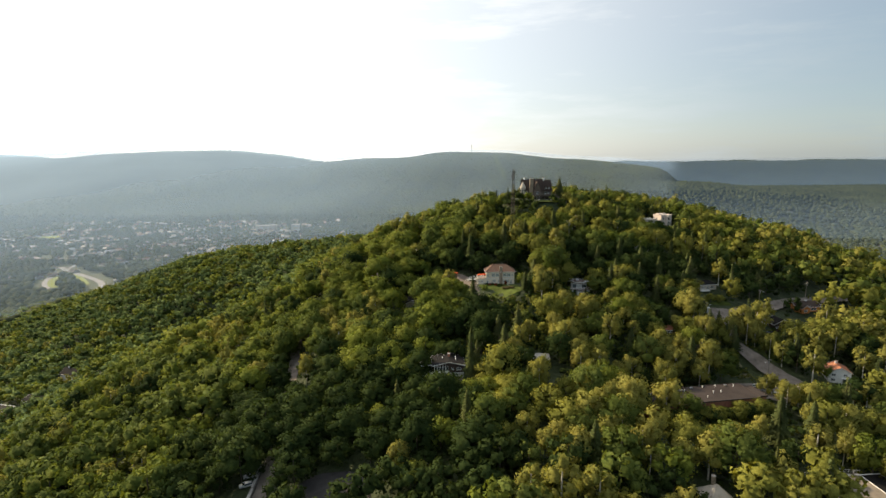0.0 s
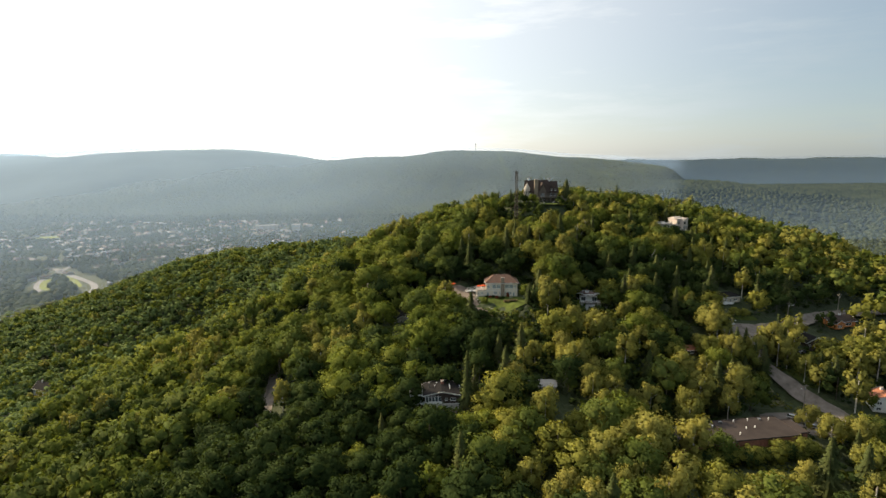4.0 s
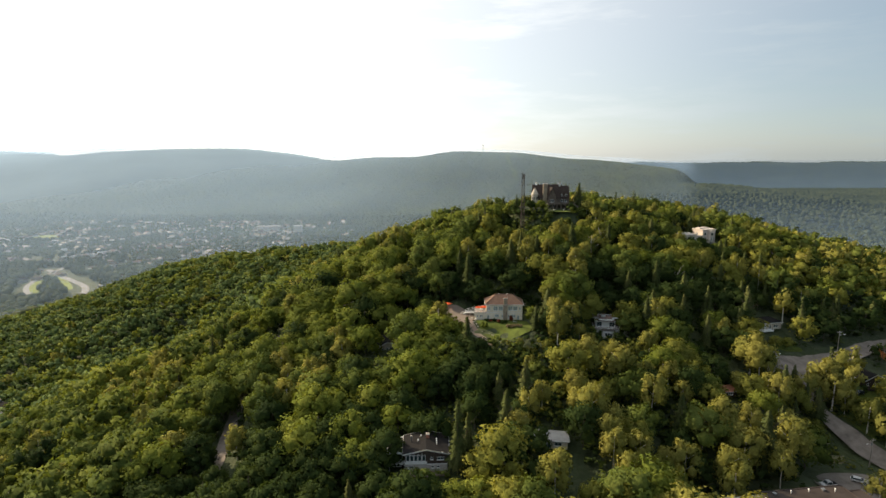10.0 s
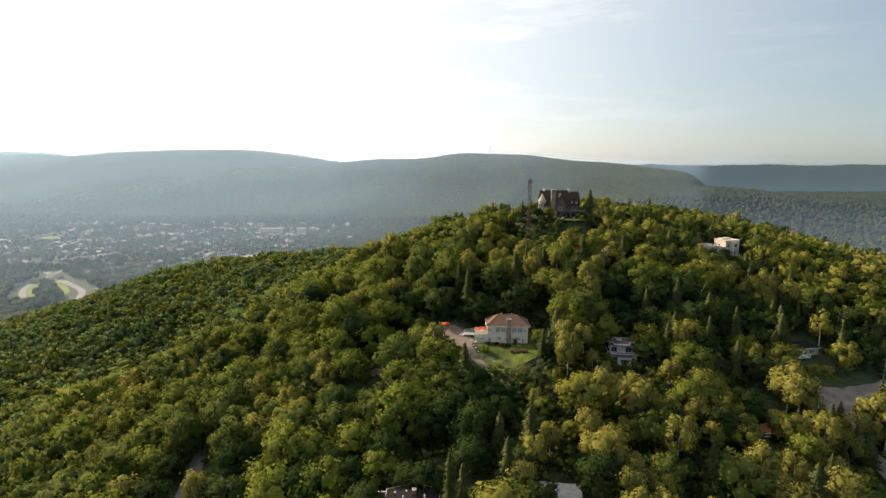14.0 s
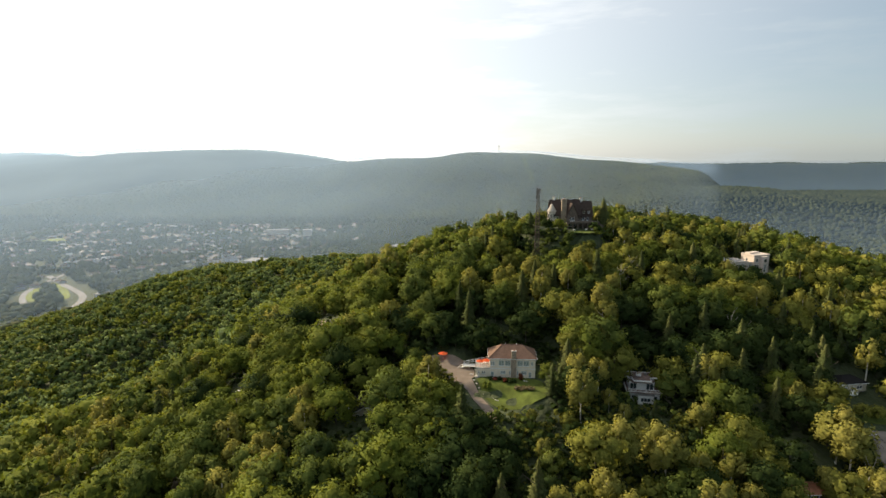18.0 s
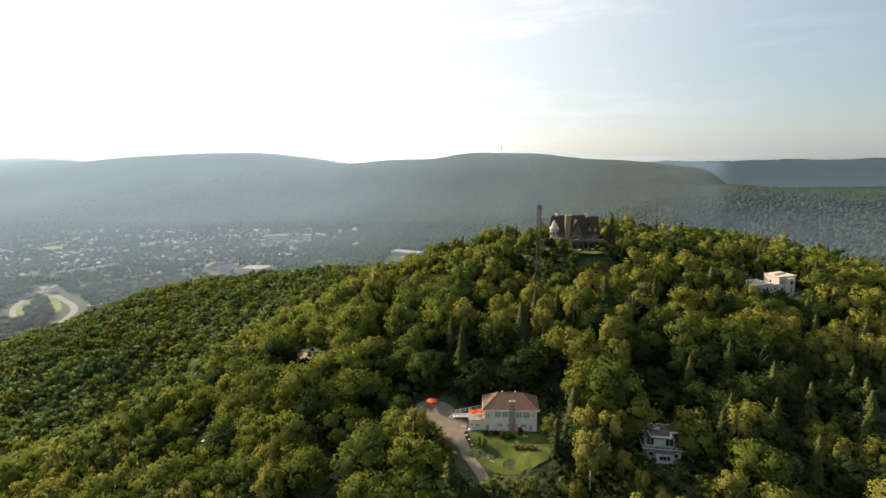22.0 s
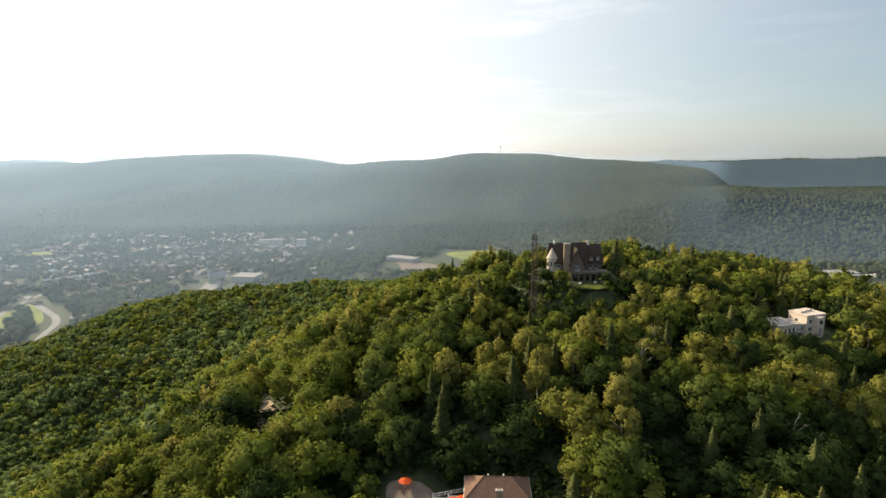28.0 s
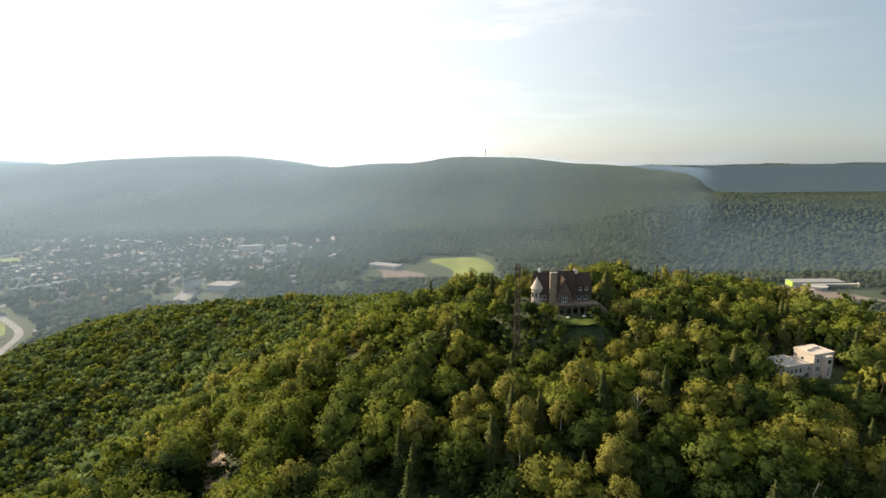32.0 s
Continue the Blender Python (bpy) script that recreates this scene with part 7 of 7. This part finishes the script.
FAR_HOUSE = material("mixed_house_paint", build_far_house)
hx, hy = rng.uniform(-1300, -280, 2400), rng.uniform(1080, 1700, 2400)
lots = (waves(hx, hy, 260, 11.0) > -0.05) & (hy - 1080 > 0.20 * (hx + 1300) - 130)
lots &= np.array([min(math.hypot(x - a, y - b) for a, b in spots) > 15 for x, y in zip(hx, hy)])
hx, hy = hx[lots][:480], hy[lots][:480]
v, f = far_houses(hx, hy, rng)
me = bpy.data.meshes.new("town_roofs")
me.from_pydata(v.tolist(), [], [tuple(dict.fromkeys(q)) for q in f])
me.materials.append(FAR_HOUSE)
tagged(new("town_roofs", me), "many small pale and brown houses of the far town", "houses", kind="stuff")

# cleared strips on the mountain and a transmitter on its crest
for line, w in (([(238, 2935), (253, 2607), (257, 2388)], 22), ([(640, 2700), (690, 2648), (742, 2543), (790, 2500)], 42), ([(411, 2956), (500, 2851), (560, 2790)], 30), ([(820, 2700), (870, 2600), (900, 2540)], 30)):
    ribbon("ski_run", line, w * 0.5, GRASS, 9.0, "cleared pale green strip down the mountain", "clearing", 30.0)


def transmitter():
    x, y = 140, 3180
    t = thing("transmitter_mast", "thin transmitter mast on the mountain crest", "mast", (x, y, gz(x, y)))
    part("mast_shaft", rod((0, 0, 0), (0, 0, 55), 1.6, 0.8, n=6), STEEL, t)
    part("mast_drum", rod((0, 0, 44), (0, 0, 49), 2.6, n=8), STEEL, t)


transmitter()

# ---- summer haze imitated by thin added sheets: over valley and mountain, before rim and knoll ----
def haze(name, amount_of):
    def build(nodes, links, shader):
        pos = place(nodes)
        xyz = nodes.new("ShaderNodeSeparateXYZ")
        links.new(pos, xyz.inputs[0])

        def ramp(value, stops, lo, hi):
            m = nodes.new("ShaderNodeMapRange")
            links.new(value, m.inputs["Value"])
            m.inputs["From Min"].default_value, m.inputs["From Max"].default_value = lo, hi
            r = nodes.new("ShaderNodeValToRGB")
            r.color_ramp.interpolation = "EASE"
            els = r.color_ramp.elements
            els[0].position, els[0].color = stops[0][0], (stops[0][1],) * 3 + (1,)
            els[1].position, els[1].color = stops[-1][0], (stops[-1][1],) * 3 + (1,)
            for p, v in stops[1:-1]:
                els.new(p).color = (v, v, v, 1)
            links.new(m.outputs[0], r.inputs["Fac"])
            return r.outputs["Color"]

        def join_by(kind, a, b):
            m = nodes.new("ShaderNodeMath"); m.operation = kind
            links.new(a, m.inputs[0]); links.new(b, m.inputs[1])
            return m.outputs[0]
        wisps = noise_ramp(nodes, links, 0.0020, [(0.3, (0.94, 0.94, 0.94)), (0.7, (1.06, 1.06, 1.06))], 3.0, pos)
        clear, haze_tint = nodes.new("ShaderNodeBsdfTransparent"), nodes.new("ShaderNodeBsdfDiffuse")
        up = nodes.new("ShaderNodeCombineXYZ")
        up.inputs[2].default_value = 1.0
        links.new(up.outputs[0], haze_tint.inputs["Normal"])
        # the bluish diffuse colour stands for light scattered by the air
        haze_tint.inputs["Color"].default_value = (0.57, 0.77, 1.0, 1)
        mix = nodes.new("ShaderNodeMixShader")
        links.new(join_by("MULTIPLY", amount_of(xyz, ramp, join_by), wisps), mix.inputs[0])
        links.new(clear.outputs[0], mix.inputs[1]); links.new(haze_tint.outputs[0], mix.inputs[2])
        links.new(mix.outputs[0], nodes["Material Output"].inputs["Surface"])
    return material(name, build)


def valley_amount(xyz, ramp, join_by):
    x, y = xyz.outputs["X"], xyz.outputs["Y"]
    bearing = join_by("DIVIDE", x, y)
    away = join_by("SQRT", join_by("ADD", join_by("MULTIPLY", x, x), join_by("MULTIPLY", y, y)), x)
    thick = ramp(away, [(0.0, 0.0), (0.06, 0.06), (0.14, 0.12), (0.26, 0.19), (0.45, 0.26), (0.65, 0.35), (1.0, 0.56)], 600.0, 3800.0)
    # stronger on the sun's side, imitating the glare there
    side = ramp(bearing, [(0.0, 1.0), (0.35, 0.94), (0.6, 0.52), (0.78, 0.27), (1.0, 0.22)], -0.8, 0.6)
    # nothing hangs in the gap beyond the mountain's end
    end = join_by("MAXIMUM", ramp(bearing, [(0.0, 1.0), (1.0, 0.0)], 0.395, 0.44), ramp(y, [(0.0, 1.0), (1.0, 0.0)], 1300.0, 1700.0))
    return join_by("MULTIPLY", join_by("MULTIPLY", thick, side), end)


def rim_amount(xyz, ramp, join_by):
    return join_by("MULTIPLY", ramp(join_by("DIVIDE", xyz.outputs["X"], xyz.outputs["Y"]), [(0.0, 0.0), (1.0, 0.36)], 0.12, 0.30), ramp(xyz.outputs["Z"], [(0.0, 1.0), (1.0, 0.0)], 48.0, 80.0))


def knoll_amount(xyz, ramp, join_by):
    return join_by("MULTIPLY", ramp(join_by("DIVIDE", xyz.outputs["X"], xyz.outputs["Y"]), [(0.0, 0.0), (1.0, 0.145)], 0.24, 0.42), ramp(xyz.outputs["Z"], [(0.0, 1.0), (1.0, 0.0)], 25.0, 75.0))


def over_valley(x, y):
    rise = ease(1500, 3250, y) ** 1.15
    slope = (smooth_table(x, CREST_X, CREST_Z) - VALLEY) * rise + 210 * rise * (1 - rise)
    knoll = (smooth_table(x, KNOLL_X, KNOLL_Z) - VALLEY) * ease(1250, 2000, y)
    return VALLEY + np.maximum(slope, knoll) + 36 - 16 * ease(2300, 3250, y)


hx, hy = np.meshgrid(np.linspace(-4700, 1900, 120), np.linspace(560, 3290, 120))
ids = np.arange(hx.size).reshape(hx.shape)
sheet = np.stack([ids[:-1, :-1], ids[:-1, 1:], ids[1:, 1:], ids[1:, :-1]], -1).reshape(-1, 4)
tagged(new("haze_sheet", mesh_of("haze_sheet", np.stack([hx, hy, over_valley(hx, hy)], -1).reshape(-1, 3), sheet, [haze("painted_haze", valley_amount)], True)), "added see-through sheet imitating summer haze over the valley", "haze", kind="structure")
for x0, x1, y, top, amount, words in ((380, 3900, 3345, 90, rim_amount, "added see-through sheet imitating haze before the far rim"), (200, 1500, 1230, 80, knoll_amount, "added see-through sheet imitating haze before the wooded knoll")):
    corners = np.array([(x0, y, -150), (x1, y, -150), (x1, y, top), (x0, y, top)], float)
    tagged(new("haze_sheet", mesh_of("haze_sheet", corners, [(0, 1, 2, 3)], [haze("painted_far_haze", amount)])), words, "haze", kind="structure")
